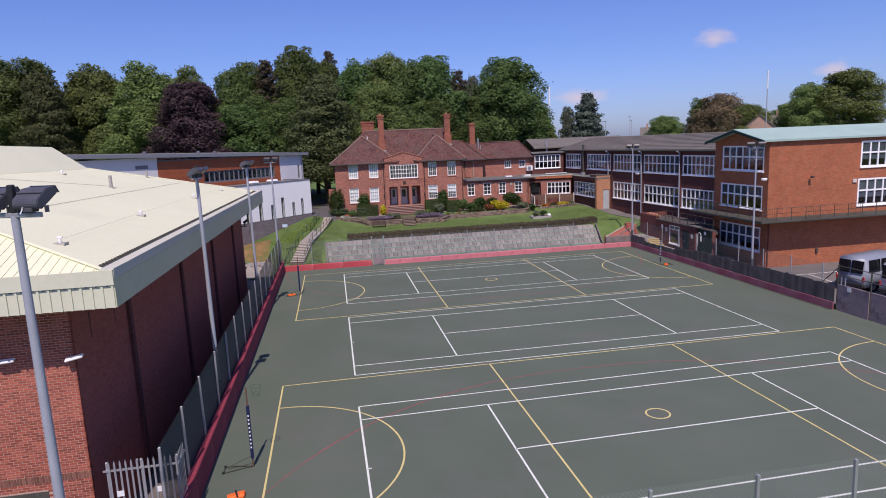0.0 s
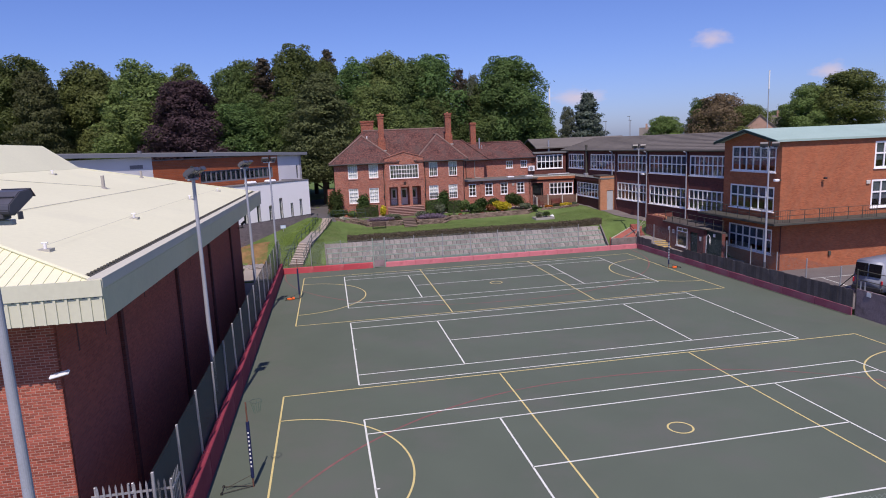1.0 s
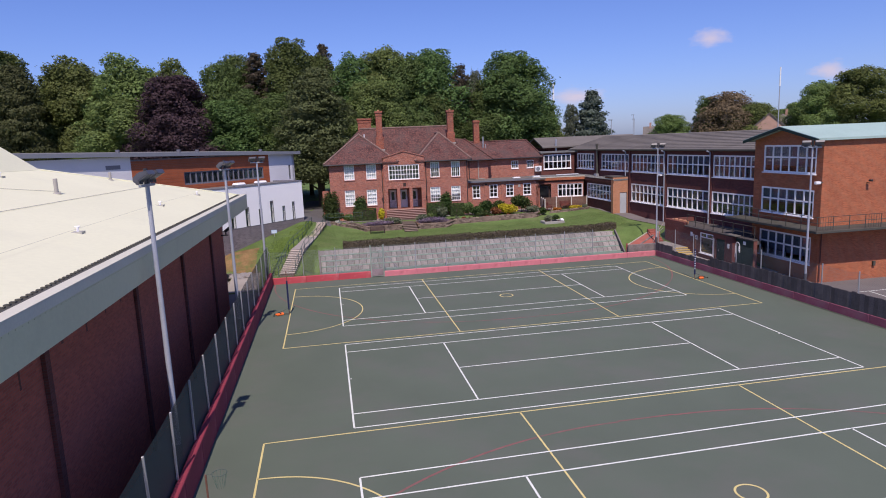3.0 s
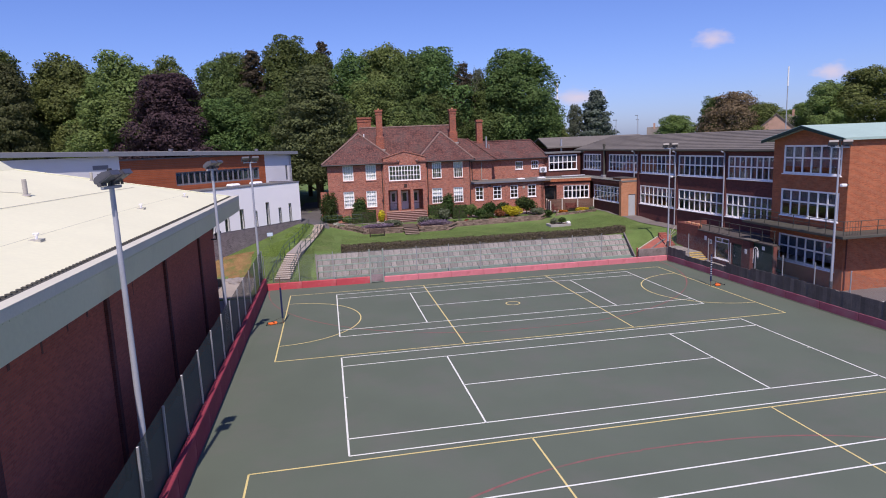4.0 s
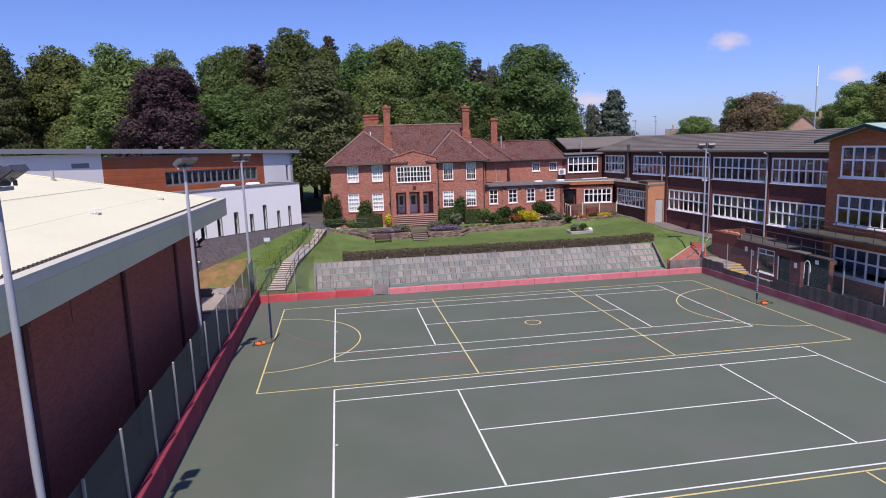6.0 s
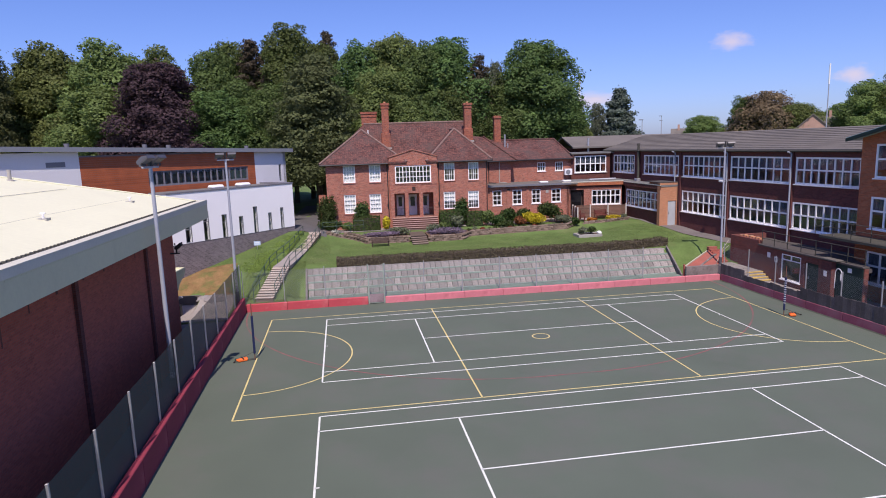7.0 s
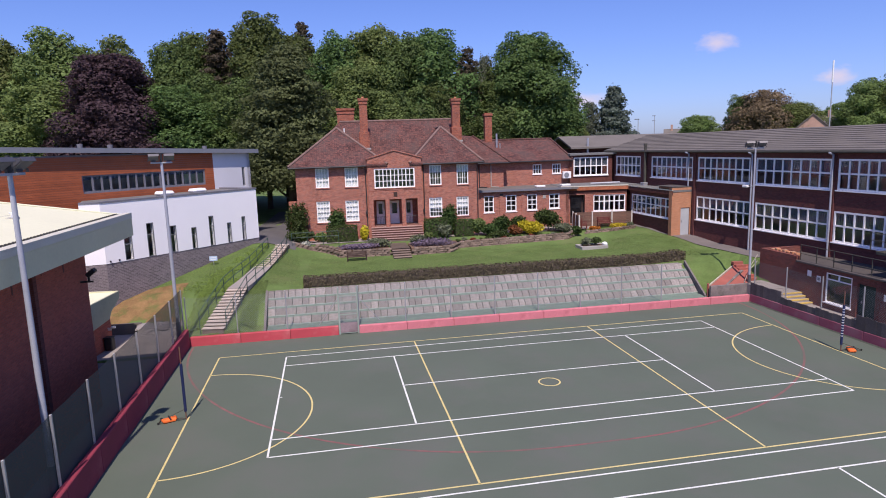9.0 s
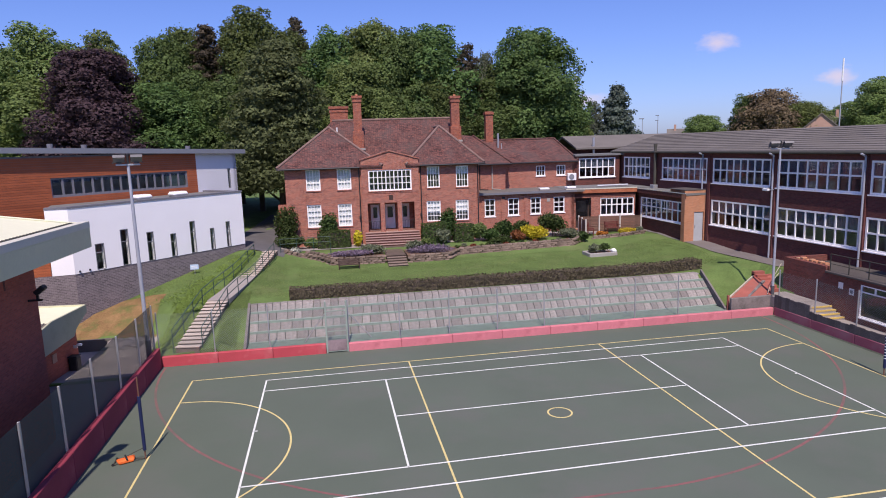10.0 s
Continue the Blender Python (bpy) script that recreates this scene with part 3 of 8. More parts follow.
def gz(x, y):
    """Height of the ground round the court."""
    if y < 14.7:
        if x > 29.9:
            g = 0.26
            return g + (2.35 - g) * ramp(x, 33.0, 34.0) * ramp(y, 6, 7)
        return -1.0 if -60 < y and x < -5.9 else -0.3
    lawn = line(y, (14.7, 0.1), (16.2, 0.28), (18.9, 1.55), (19.2, 1.66), (20.2, 1.72), (28.2, 1.86), (29.4, 2.0), (31.2, 2.45), (33, 2.6), (200, 4.0))
    lawn += (0.30 * ramp(y, 17, 21) + 0.25 * ramp(y, 22, 27.5)) * ramp(x, 24, 31) * (1 - ramp(y, 28, 33))
    lawn += max(0.0, 2.15 - lawn) * ramp(x, 30.7, 31.4)
    bank = min(-1.44 + 0.112 * x + 0.1666 * y, 3.4)
    bank = max(bank, 0.1)
    if y < 23 and x < -5.6:
        yard = line(y, (14.7, -0.55), (17.5, -0.55), (19.95, -0.55), (20.05, 0.1), (22.5, bank)) if x < -9.5 else line(y, (14.7, -0.55), (17.0, -0.4), (20.0, 0.1), (22.5, bank))
        bank += (min(yard, bank) - bank) * ramp(-x, 5.6, 6.8)
    a = ramp(y, 18.6, 22)
    k = ramp(x, -2.9 - 0.3 * a, -1.6 + 2.6 * a)
    z = bank + (lawn - bank) * k
    if y > 31:
        z = z + (3.0 - z) * ramp(y, 36, 48) * (1 - k)
    return z


def drape(name, x0, x1, y0, y1, material, lift=0.03, step=0.5, skew=None, edge=0.0):
    """A thin covering laid on the ground between two edges."""
    bm = bmesh.new()
    nx, ny = max(1, int((x1 - x0) / step)), max(1, int((y1 - y0) / step))
    rows = []
    for j in range(ny + 1):
        row = []
        for i in range(nx + 1):
            y = y0 + (y1 - y0) * j / ny
            x = x0 + (x1 - x0) * i / nx + (skew(y) if skew else 0)
            if edge and (i in (0, nx) or j in (0, ny)):
                x += edge * noise.noise((x * 0.7, y * 0.7, 3.1))
                y += edge * noise.noise((x * 0.7, y * 0.7, 9.7))
            row.append(bm.verts.new((x, y, gz(x, y) + lift)))
        rows.append(row)
    for j in range(ny):
        for i in range(nx):
            bm.faces.new((rows[j][i], rows[j][i + 1], rows[j + 1][i + 1], rows[j + 1][i]))
    return tagged(part(name, bm, material), kind="structure")

# ---------------------------------------------------------------- ground and court


def ground_sheet():
    def ticks(lo, hi, fine0, fine1, step, extra=()):
        out, v = set(extra), fine0
        while v <= fine1:
            out.add(round(v, 3))
            v += step
        k = 4.0
        v = fine0
        while v > lo:
            v -= k
            k *= 1.5
            out.add(round(v, 3))
        k, v = 4.0, fine1
        while v < hi:
            v += k
            k *= 1.5
            out.add(round(v, 3))
        return sorted(out)
    xs = ticks(-2500, 2500, -18, 40, 1.0, (-5.92, -5.88, -9.55, -9.45, -6.5, -5.6, 29.88, 29.92))
    ys = ticks(-2500, 2500, 14, 38, 1.0, (14.68, 14.72, 16.2, 18.9, 17.5, 19.93, 20.07, 22.5))
    bm = bmesh.new()
    rows = [[bm.verts.new((x, y, gz(x, y))) for x in xs] for y in ys]
    for j in range(len(ys) - 1):
        for i in range(len(xs) - 1):
            bm.faces.new((rows[j][i], rows[j][i + 1], rows[j + 1][i + 1], rows[j + 1][i]))
    return tagged(part("ground", bm, "grass"), "mown grass ground with dry patches rising round the court", "ground", kind="structure")


ground_sheet()
XL, YF = -5.42, 14.2          # inner faces of the left and far court walls


def xr(y):
    """Inner face of the right court wall."""
    return 29.3 + (14.1 - y) * 0.0135


court = part("court_floor", one_box(-5.62, 30.6, -33.3, 14.6, -0.25, 0.0), "court")
tagged(court, "dark green tarmac sports court with worn painted lines", "court", kind="structure")


def mark(name, material, segs, arcs=(), w=0.055, z=0.004):
    """Painted lines: straight ones and arcs (cx, cy, r, from, to)."""
    bm = bmesh.new()
    for x0, y0, x1, y1 in segs:
        m, ln = along((x0, y0), (x1, y1)), math.hypot(x1 - x0, y1 - y0)
        n = max(1, int(ln / 1.5))
        for i in range(n):
            vs = [bm.verts.new(m @ Vector((ln * a / n, b * w / 2, z))) for a, b in ((i, -1), (i + 1, -1), (i + 1, 1), (i, 1))]
            bm.faces.new(vs)
    for cx, cy, r, a0, a1 in arcs:
        n = max(16, int(abs(a1 - a0) / 3))
        prev = None
        for i in range(n + 1):
            a = radians(a0 + (a1 - a0) * i / n)
            cur = [bm.verts.new((cx + rr * math.cos(a), cy + rr * math.sin(a), z)) for rr in (r - w / 2, r + w / 2)]
            if prev:
                bm.faces.new((prev[0], prev[1], cur[1], cur[0]))
            prev = cur
    return tagged(part(name, bm, material), kind="structure")


def askew(ob, x, y, deg):
    """Turn a set of lines a little about one of its corners."""
    ob.matrix_basis = Matrix.Translation((x, y, 0)) @ Matrix.Rotation(radians(deg), 4, "Z") @ Matrix.Translation((-x, -y, 0))
    return ob


def tennis(y0, x0=0.0, turn=0.0):
    ln, wd, al, sv = 23.77, 10.97, 1.37, 6.4
    x1, y1, c = x0 + ln, y0 + wd, x0 + ln / 2
    s = [(x0, y0, x1, y0), (x0, y1, x1, y1), (x0, y0, x0, y1), (x1, y0, x1, y1), (x0, y0 + al, x1, y0 + al), (x0, y1 - al, x1, y1 - al),
         (c - sv, y0 + al, c - sv, y1 - al), (c + sv, y0 + al, c + sv, y1 - al), (c - sv, y0 + wd / 2, c + sv, y0 + wd / 2),
         (x0, y0 + wd / 2, x0 + 0.15, y0 + wd / 2), (x1 - 0.15, y0 + wd / 2, x1, y0 + wd / 2)]
    tagged(askew(mark("tennis_court_lines", "white_line", s, w=0.074, z=0.008), x0, y1, turn), "white painted tennis court lines")


def netball(y0, x0=-3.38, ln=30.45, turn=0.0):
    wd = 15.25
    x1, y1, c = x0 + ln, y0 + wd, y0 + wd / 2
    s = [(x0, y0, x1, y0), (x0, y1, x1, y1), (x0, y0, x0, y1), (x1, y0, x1, y1), (x0 + ln / 3 + 0.15, y0, x0 + ln / 3 + 0.15, y1), (x0 + 2 * ln / 3 + 0.14, y0, x0 + 2 * ln / 3 + 0.14, y1)]
    a = [(x0, c, 4.95, -90, 90), (x1, c, 4.9, 90, 270), (x0 + ln / 2 + 0.15, c, 0.47, 0, 360)]
    tagged(askew(mark("netball_court_lines", "yellow_line", s, a, w=0.072, z=0.005), x0, y1, turn), "yellow painted netball court lines")


tennis(0.0)
tennis(-14.78, 0.0, 0.03)
tennis(-29.65, 0.02, 0.61)
netball(-3.42, -3.48, 30.55, -0.05)
netball(-30.45, -3.48, 30.55, 0.4)
mark("hockey_lines", "red_line", [(10.6, -1.72, 12.6, -1.72), (10.3, -17.0, 12.7, -17.0)],
     [(10.6, 14.1, 15.82, 180, 270), (12.6, 14.1, 15.85, 270, 360), (10.3, -32.85, 15.8, 90, 180), (12.7, -32.85, 15.8, 0, 90)], w=0.1, z=0.003)

# darker strip along the foot of the east wall
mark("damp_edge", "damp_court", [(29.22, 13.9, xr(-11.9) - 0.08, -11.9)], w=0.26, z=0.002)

# low walls round the court, in bays with fine joints


def court_wall(name, p0, p1, h, th, material, bay, label):
    """A rendered low wall in bays; the inner face runs from p0 to p1, the thickness lies to the left."""
    e = grp(name, along(p0, p1), label, "wall", kind="structure")
    ln = math.hypot(p1[0] - p0[0], p1[1] - p0[1])
    n = max(1, round(ln / bay))
    me = to_mesh("wall_bay", one_box(0, ln / n - 0.012, 0, th, -0.2, h, 0.025), material)
    for i in range(n):
        piece("wall_bay", me, e, Matrix.Translation((ln * i / n, 0, 0.002 * random.uniform(-1, 1))))
    return e


court_wall("wall_west", (XL - 0.04, -33.2), (XL, YF + 0.08), 1.02, 0.24, "dark_red_wall", 2.75, "low dark red painted wall along the court")
court_wall("wall_north", (XL, YF + 0.08), (2.8, YF), 0.52, 0.26, "red_wall", 2.75, "low red painted wall beside the gate")
court_wall("wall_north_east", (3.98, YF), (29.3, YF - 0.1), 0.45, 0.26, "pink_wall", 2.75, "low faded pink-red wall below the stone terrace")
court_wall("wall_east", (29.3, YF - 0.1), (xr(-12), -12), 0.5, 0.08, "maroon_wall", 2.75, "low dark red kerb wall under fence boards")

# paved strip beside the hall, car park, walkways
pave = part("hall_path", one_box(-30, -5.68, -60, 14.6, -0.9, -0.6), "worn_tarmac")
tagged(pave, "dark sunken asphalt path beside the sports hall", "path", kind="structure")
park = part("car_park", one_box(29.94, 90, -70, 2.6, 0.1, 0.28), "worn_tarmac")
tagged(park, "grey asphalt car park with white bay lines", "car park", kind="structure")
mark("parking_lines", "white_line", [(34 + 2.6 * i, -9.0, 34.6 + 2.6 * i, -4.0) for i in range(6)] + [(33, -4.0, 50, -4.0)], w=0.1, z=0.288)
walkway = part("walkway", one_box(29.46, 33.0, 2.6, 14.6, 0.2, 0.46), "paving")
tagged(walkway, "pale concrete walkway below the brick terrace", "walkway", kind="structure")
drape("drive", -5.4, -0.3, 30.6, 60, "asphalt", 0.04, 0.7, skew=lambda y: 0.06 * (y - 30))
drape("wing_path", 0.7, 2.6, 17.4, 35, "worn_tarmac", 0.035, 0.6, skew=lambda y: 31.2 - 0.065 * (y - 20), edge=0.1)
drape("dry_bank", -12.6, -7.4, 20.08, 24.0, "earth", 0.03, 0.3, edge=0.25)
drape("yard", -13.0, -6.7, 14.62, 19.9, "paving", 0.03, 0.3, edge=0.12)
yard_wall = part("yard_wall", one_box(-14.0, -9.5, 19.9, 20.1, -0.8, 0.16, 0.02), "dark_concrete")
tagged(yard_wall, "low dark retaining wall below the dry bank", "wall", kind="structure")
drape("house_terrace", -0.6, 27.0, 32.9, 35.6, "paving", 0.05, 0.7)


# ---------------------------------------------------------------- stone terrace
def stone_terrace():
    """Four tiers of leaning stone blocks, each with a mossy ledge on top."""
    e = grp("stone_terrace", None, "tiered grey stone block terrace with green ledges", "terrace", kind="structure")
    y0, z0, tiers, tread, rise, lean = 16.05, 0.36, 4, 0.8, 0.365, 0.42
    ws = (0.46, 0.62, 0.40)

    def leaning(w):
        bm = one_box(0, w - 0.026, 0, 0.7, 0, rise - 0.01)
        for v in bm.verts:
            if v.co.z > 0.1:
                v.co.y = lean if v.co.y < 0.1 else 0.75
        bmesh.ops.bevel(bm, geom=bm.edges[:], offset=0.014, segments=1, affect="EDGES")
        return to_mesh("block", bm, "stone")

    bl = [leaning(w) for w in ws]
    tl = [to_mesh("slab", one_box(0, w - 0.006, lean, tread + 0.1, -0.07, -0.002, 0.008), "terrace_slab") for w in ws]
    core = bmesh.new()
    end = lambda y: 26.5 + (y - 14.85) * 0.24
    for k in range(tiers):
        y, z = y0 + tread * k, z0 + rise * k
        xs, xe = -1.34 - 0.04 * k, end(y + 0.2)
        box(core, xs, xe, y + 0.55, y0 + tread * tiers, z - 0.4, z + rise - 0.08)
        part("green_edge", one_box(xs, xe, y - 0.05, y + 0.05, z - 0.03, z + 0.03, 0.005), "green_ledge", e)
        x = xs
        while x < xe - 0.25:
            i = random.randrange(3)
            w = min(ws[i], xe - x)
            sc = Matrix.Diagonal((w / ws[i], 1, 1, 1))
            piece("block", bl[i], e, Matrix.Translation((x, y + random.uniform(-0.015, 0.015), z)) @ sc)
            if k < tiers - 1:
                piece("slab", tl[i], e, Matrix.Translation((x, y + random.uniform(-0.01, 0.01), z + rise + random.uniform(-0.006, 0.006))) @ sc)
            x += w
    part("core", core, "concrete", e)
    part("foot_ledge", one_box(-1.34, end(15.5), 14.68, y0 + 0.1, 0.05, z0 - 0.012, 0.01), "terrace_slab", e, "mossy ledge at the foot of the tiers")
    bm = bmesh.new()
    slab(bm, [(26.53, 14.85, 0.46), (26.65, 14.85, 0.46), (27.62, 19.0, 2.0), (27.5, 19.0, 2.0)], 0.6)
    part("end_kerb", bm, "mossy_kerb", e)
    bm = bmesh.new()
    slab(bm, [(-1.5, 14.85, 0.42), (-1.36, 14.85, 0.42), (-1.48, 19.0, 1.9), (-1.62, 19.0, 1.9)], 0.6)
    part("end_kerb", bm, "mossy_kerb", e)


# ---------------------------------------------------------------- main house
def house():
    e = grp("main_house", pose(0.54, 34.8, 0.06, 0, 0, -2.5), "two-storey red brick house with hipped clay tile roof and tall chimneys", "house")
    U0, U1, D, ZB, ZE = -0.6, 15.6, 13.0, 1.6, 9.15
    f0, f1 = (U0, 0.0), (U1, 0.0)
    up = [(1.09, 2.26, 7.25, 9.0), (3.64, 4.79, 7.25, 8.97), (11.15, 12.23, 7.13, 8.92), (13.63, 14.69, 7.1, 8.9)]
    lo = [(1.04, 2.21, 4.18, 6.08), (3.57, 4.73, 4.2, 6.06), (11.05, 12.24, 4.25, 6.0), (13.55, 14.67, 4.25, 6.0)]
    sh = lambda h: (h[0] - U0, h[1] - U0, h[2], h[3])
    b0, b1 = 5.62, 10.42                       # the projecting middle bay
    bm = bmesh.new()
    wall(bm, f0, (b0, 0), ZB, ZE, 0.35, [sh(h) for h in up[:2] + lo[:2]])
    wall(bm, (b1, 0), f1, ZB, ZE, 0.35, [(h[0] - b1, h[1] - b1, h[2], h[3]) for h in up[2:] + lo[2:]])
    wall(bm, (U0, D - 0.36), (U0, 0.352), ZB, ZE, 0.35)
    wall(bm, (U1, 0.352), (U1, D - 0.36), ZB, ZE, 0.35, [(1.2, 1.9, 7.3, 8.6)])
    wall(bm, (U1, D), (U0, D), ZB, ZE, 0.35)
    part("wall", bm, "house_brick", e)
    # middle bay with three porch openings and a low pediment
    bv = -0.32
    doors = [(6.05, 7.1, 3.6, 6.05), (7.46, 8.54, 3.6, 6.05), (8.9, 9.97, 3.6, 6.05)]
    cw = (6.2, 9.8, 7.05, 8.78)
    bm = bmesh.new()
    wall(bm, (b0, bv), (b1, bv), ZB, 9.62, 0.35, [(h[0] - b0, h[1] - b0, h[2], h[3]) for h in doors + [cw]])
    for u in (b0, b1 - 0.35):
        box(bm, u, u + 0.35, bv + 0.35, 2.2, ZB, 9.62)
    mid = (b0 + b1) / 2
    g = [bm.verts.new((u, v, z)) for v in (bv, bv + 0.35) for u, z in ((b0, 9.62), (b1, 9.62), (mid, 10.3))]
    bm.faces.new(g[:3])
    bm.faces.new(g[3:][::-1])
    for a, b in ((0, 1), (1, 2), (2, 0)):
        bm.faces.new((g[a], g[a + 3], g[b + 3], g[b]))
    part("bay", bm, "house_brick", e)
    bm = bmesh.new()
    for p, q in (((b0 - 0.08, 9.60), (mid, 10.30)), ((mid, 10.30), (b1 + 0.08, 9.60))):
        slab(bm, [(p[0], bv - 0.08, p[1] + 0.1), (q[0], bv - 0.08, q[1] + 0.1), (q[0], bv + 0.45, q[1] + 0.1), (p[0], bv + 0.45, p[1] + 0.1)], 0.1)
    part("coping", bm, "house_brick", e, "brick coping on the pediment")
    part("bay_roof", one_box(b0, b1, bv + 0.35, 3.2, 9.3, 9.45), "felt_roof", e)
    part("plaque", one_box(mid - 0.17, mid + 0.17, bv - 0.03, bv, 6.28, 6.68, 0.01), "dark_wood", e)
    part("string_course", one_box(b0, b1, bv - 0.03, bv - 0.002, 6.86, 6.98), "house_brick", e)
    # porch inside
    part("porch_floor", one_box(b0 + 0.35, b1 - 0.35, bv + 0.35, 2.2, 3.4, 3.59), "brick_step", e)
    part("porch_ceiling", one_box(b0 + 0.35, b1 - 0.35, bv + 0.35, 2.2, 6.3, 6.45), "white_plain", e)
    bm = bmesh.new()
    wall(bm, (b0 + 0.35, 1.9), (b1 - 0.35, 1.9), 3.59, 6.3, 0.2, [(0.35, 1.15, 3.6, 5.75), (1.6, 2.5, 3.6, 5.75), (2.95, 3.75, 3.6, 5.75)])
    part("porch_wall", bm, "house_brick", e)
    for a, b in ((0.35, 1.15), (1.6, 2.5), (2.95, 3.75)):
        d = part("door", one_box(b0 + 0.35 + a + 0.02, b0 + 0.35 + b - 0.02, 1.98, 2.04, 3.6, 5.73, 0.01), "white_frame", e)
        part("door_glass", one_box(b0 + 0.35 + a + 0.22, b0 + 0.35 + b - 0.22, 1.955, 1.975, 4.55, 5.5), "dark_glass", d)
    for h in (doors[0], doors[2]):
        bm = bmesh.new()
        for z in (3.72, 4.5):
            tube(bm, (h[0] + 0.005, bv + 0.12, z), (h[1] - 0.005, bv + 0.12, z), 0.02, n=6)
        for k in range(1, 8):
            u = h[0] + (h[1] - h[0]) * k / 8
            tube(bm, (u, bv + 0.12, 3.72), (u, bv + 0.12, 4.5), 0.012, n=5)
        part("porch_railing", bm, "black", e, "black iron railing")
    for u in (5.4, 10.55):
        lamp = part("wall_lantern", one_box(u - 0.08, u + 0.08, bv - 0.24 if b0 < u < b1 else -0.22, bv - 0.08 if b0 < u < b1 else -0.06, 4.75, 5.05, 0.03), "black", e)
        part("bracket", one_box(u - 0.02, u + 0.02, -0.1, 0.0, 5.05, 5.15), "black", lamp)
    # front steps
    for i in range(6):
        sy, sz = bv - 1.75 + 0.29 * i, 2.62 + 0.165 * (i + 1) - 0.02
        st = part("step", one_box(b0 + 0.12, b1 - 0.12, sy, min(sy + 0.36, bv + 0.02), sz - 0.055, sz, 0.012), "porch_step", e, "worn red front step")
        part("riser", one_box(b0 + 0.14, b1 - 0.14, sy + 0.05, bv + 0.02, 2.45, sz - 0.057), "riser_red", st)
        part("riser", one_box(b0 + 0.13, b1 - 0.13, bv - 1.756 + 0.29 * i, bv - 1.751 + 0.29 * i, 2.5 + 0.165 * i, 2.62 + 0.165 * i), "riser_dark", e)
    for h in up:
        window(e, f0, f1, sh(h), 4, (1, 1, 1), bar=0.035, edge=0.09, split=(2,), back="curtain", back_top=0.95 if h[0] < 8 else 0.35, sill_mat="house_brick")
    for h in lo:
        window(e, f0, f1, sh(h), 4, (1, 1, 1, 1), bar=0.035, edge=0.09, split=(2,), back="curtain", back_top=0.98 if h[0] < 8 else 0.6, sill_mat="house_brick")
    window(e, (b0, bv), (b1, bv), (cw[0] - b0, cw[1] - b0, cw[2], cw[3]), 10, (1, 1, 1), bar=0.055, edge=0.11, split=(2, 4, 6, 8), sill_mat="house_brick")
    # inner floor and rooms
    part("upper_floor", one_box(U0 + 0.35, U1 - 0.35, 2.2, D - 0.35, 6.3, 6.5), "inside", e)
    bm = bmesh.new()
    for u in (3.0, 5.62, 10.1, 12.9):
        box(bm, u, u + 0.12, 0.36 if not b0 <= u <= b1 else 2.3, 5.0, 2.8, 9.0)
    box(bm, U0 + 0.4, U1 - 0.4, 5.0, 5.15, 2.8, 9.0)
    part("partition", bm, "inside", e)
    # roof: two hipped fronts running back into the main range
    O = 0.42
    L, R, F = U0 - O - 0.15, U1 + O, -O
    zr, yr = 13.2, 7.6
    la, ra = Vector((3.05, 3.75, 12.5)), Vector((12.75, 3.4, 12.35))
    lb, rb = 7.4, 9.35                          # inner feet of the two hips
    t = 0.14
    rl, rr = Vector((3.3, yr, zr)), Vector((14.6, yr, zr))
    ll, rl2 = Vector((3.05, 6.8, 12.5)), Vector((12.75, 6.7, 12.35))
    zf = ZE
    for cs in ([(L, F, zf), (lb, F, zf), la], [(rb, F, zf), (R, F, zf), ra], [(L, yr, zf), (L, F, zf), la, ll], [(L, yr, zf), ll, rl, (L, D + O, zf)],
               [la, (lb, F, zf), (lb, 6.8, zf), ll], [(rb, F, zf), ra, rl2, (rb, 6.7, zf)], [ra, (R, F, zf), (R, yr, zf), rl2], [rl2, (R, yr, zf), (R, D + O, zf), rr],
               [(1.0, 3.3, zf), (16.0, 3.3, zf), rr, rl], [rl, rr, (R, D + O, zf), (L, D + O, zf)]):
        bm = bmesh.new()
        slab(bm, cs, t)
        part("roof_slope", bm, "roof_tile", e)
    bm = bmesh.new()
    for a, b in (((L, F, zf), la), (la, (lb, F, zf)), ((rb, F, zf), ra), (ra, (R, F, zf)), (rl, rr), (la, ll), (ra, rl2), (rr, (R, D + O, zf))):
        tube(bm, Vector(a) + Vector((0, 0, 0.03)), Vector(b) + Vector((0, 0, 0.03)), 0.11, n=8)
    part("ridge_tiles", bm, "ridge_tile", e, "lichened ridge tiles")
    for a, b in (((L, F - 0.05, zf - 0.1), (b0 - 0.1, F - 0.05, zf - 0.1)), ((b1 + 0.1, F - 0.05, zf - 0.1), (R, F - 0.05, zf - 0.1)), ((R + 0.05, F, zf - 0.1), (R + 0.05, D, zf - 0.1))):
        bm = bmesh.new()
        tube(bm, a, b, 0.075, n=8)
        part("gutter", bm, "black", e)
    for u, v in ((5.45, -0.1), (10.6, -0.1), (15.5, -0.1)):
        bm = bmesh.new()
        tube(bm, (u, v, 2.6), (u, v, 9.0), 0.045, n=8)
        tube(bm, (u, v, 9.0), (u, F, 9.1), 0.045, n=8)
        part("downpipe", bm, "black", e)

    def stack(u0, u1, v0, v1, z0, z1, pots):
        bm = one_box(u0, u1, v0, v1, z0, z1 - 0.55)
        box(bm, u0 - 0.06, u1 + 0.06, v0 - 0.06, v1 + 0.06, z1 - 0.55, z1 - 0.4)
        box(bm, u0 - 0.02, u1 + 0.02, v0 - 0.02, v1 + 0.02, z1 - 0.4, z1 - 0.22)
        box(bm, u0 - 0.1, u1 + 0.1, v0 - 0.1, v1 + 0.1, z1 - 0.22, z1)
        c = part("chimney", bm, "chimney_brick", e, "tall red brick chimney stack")
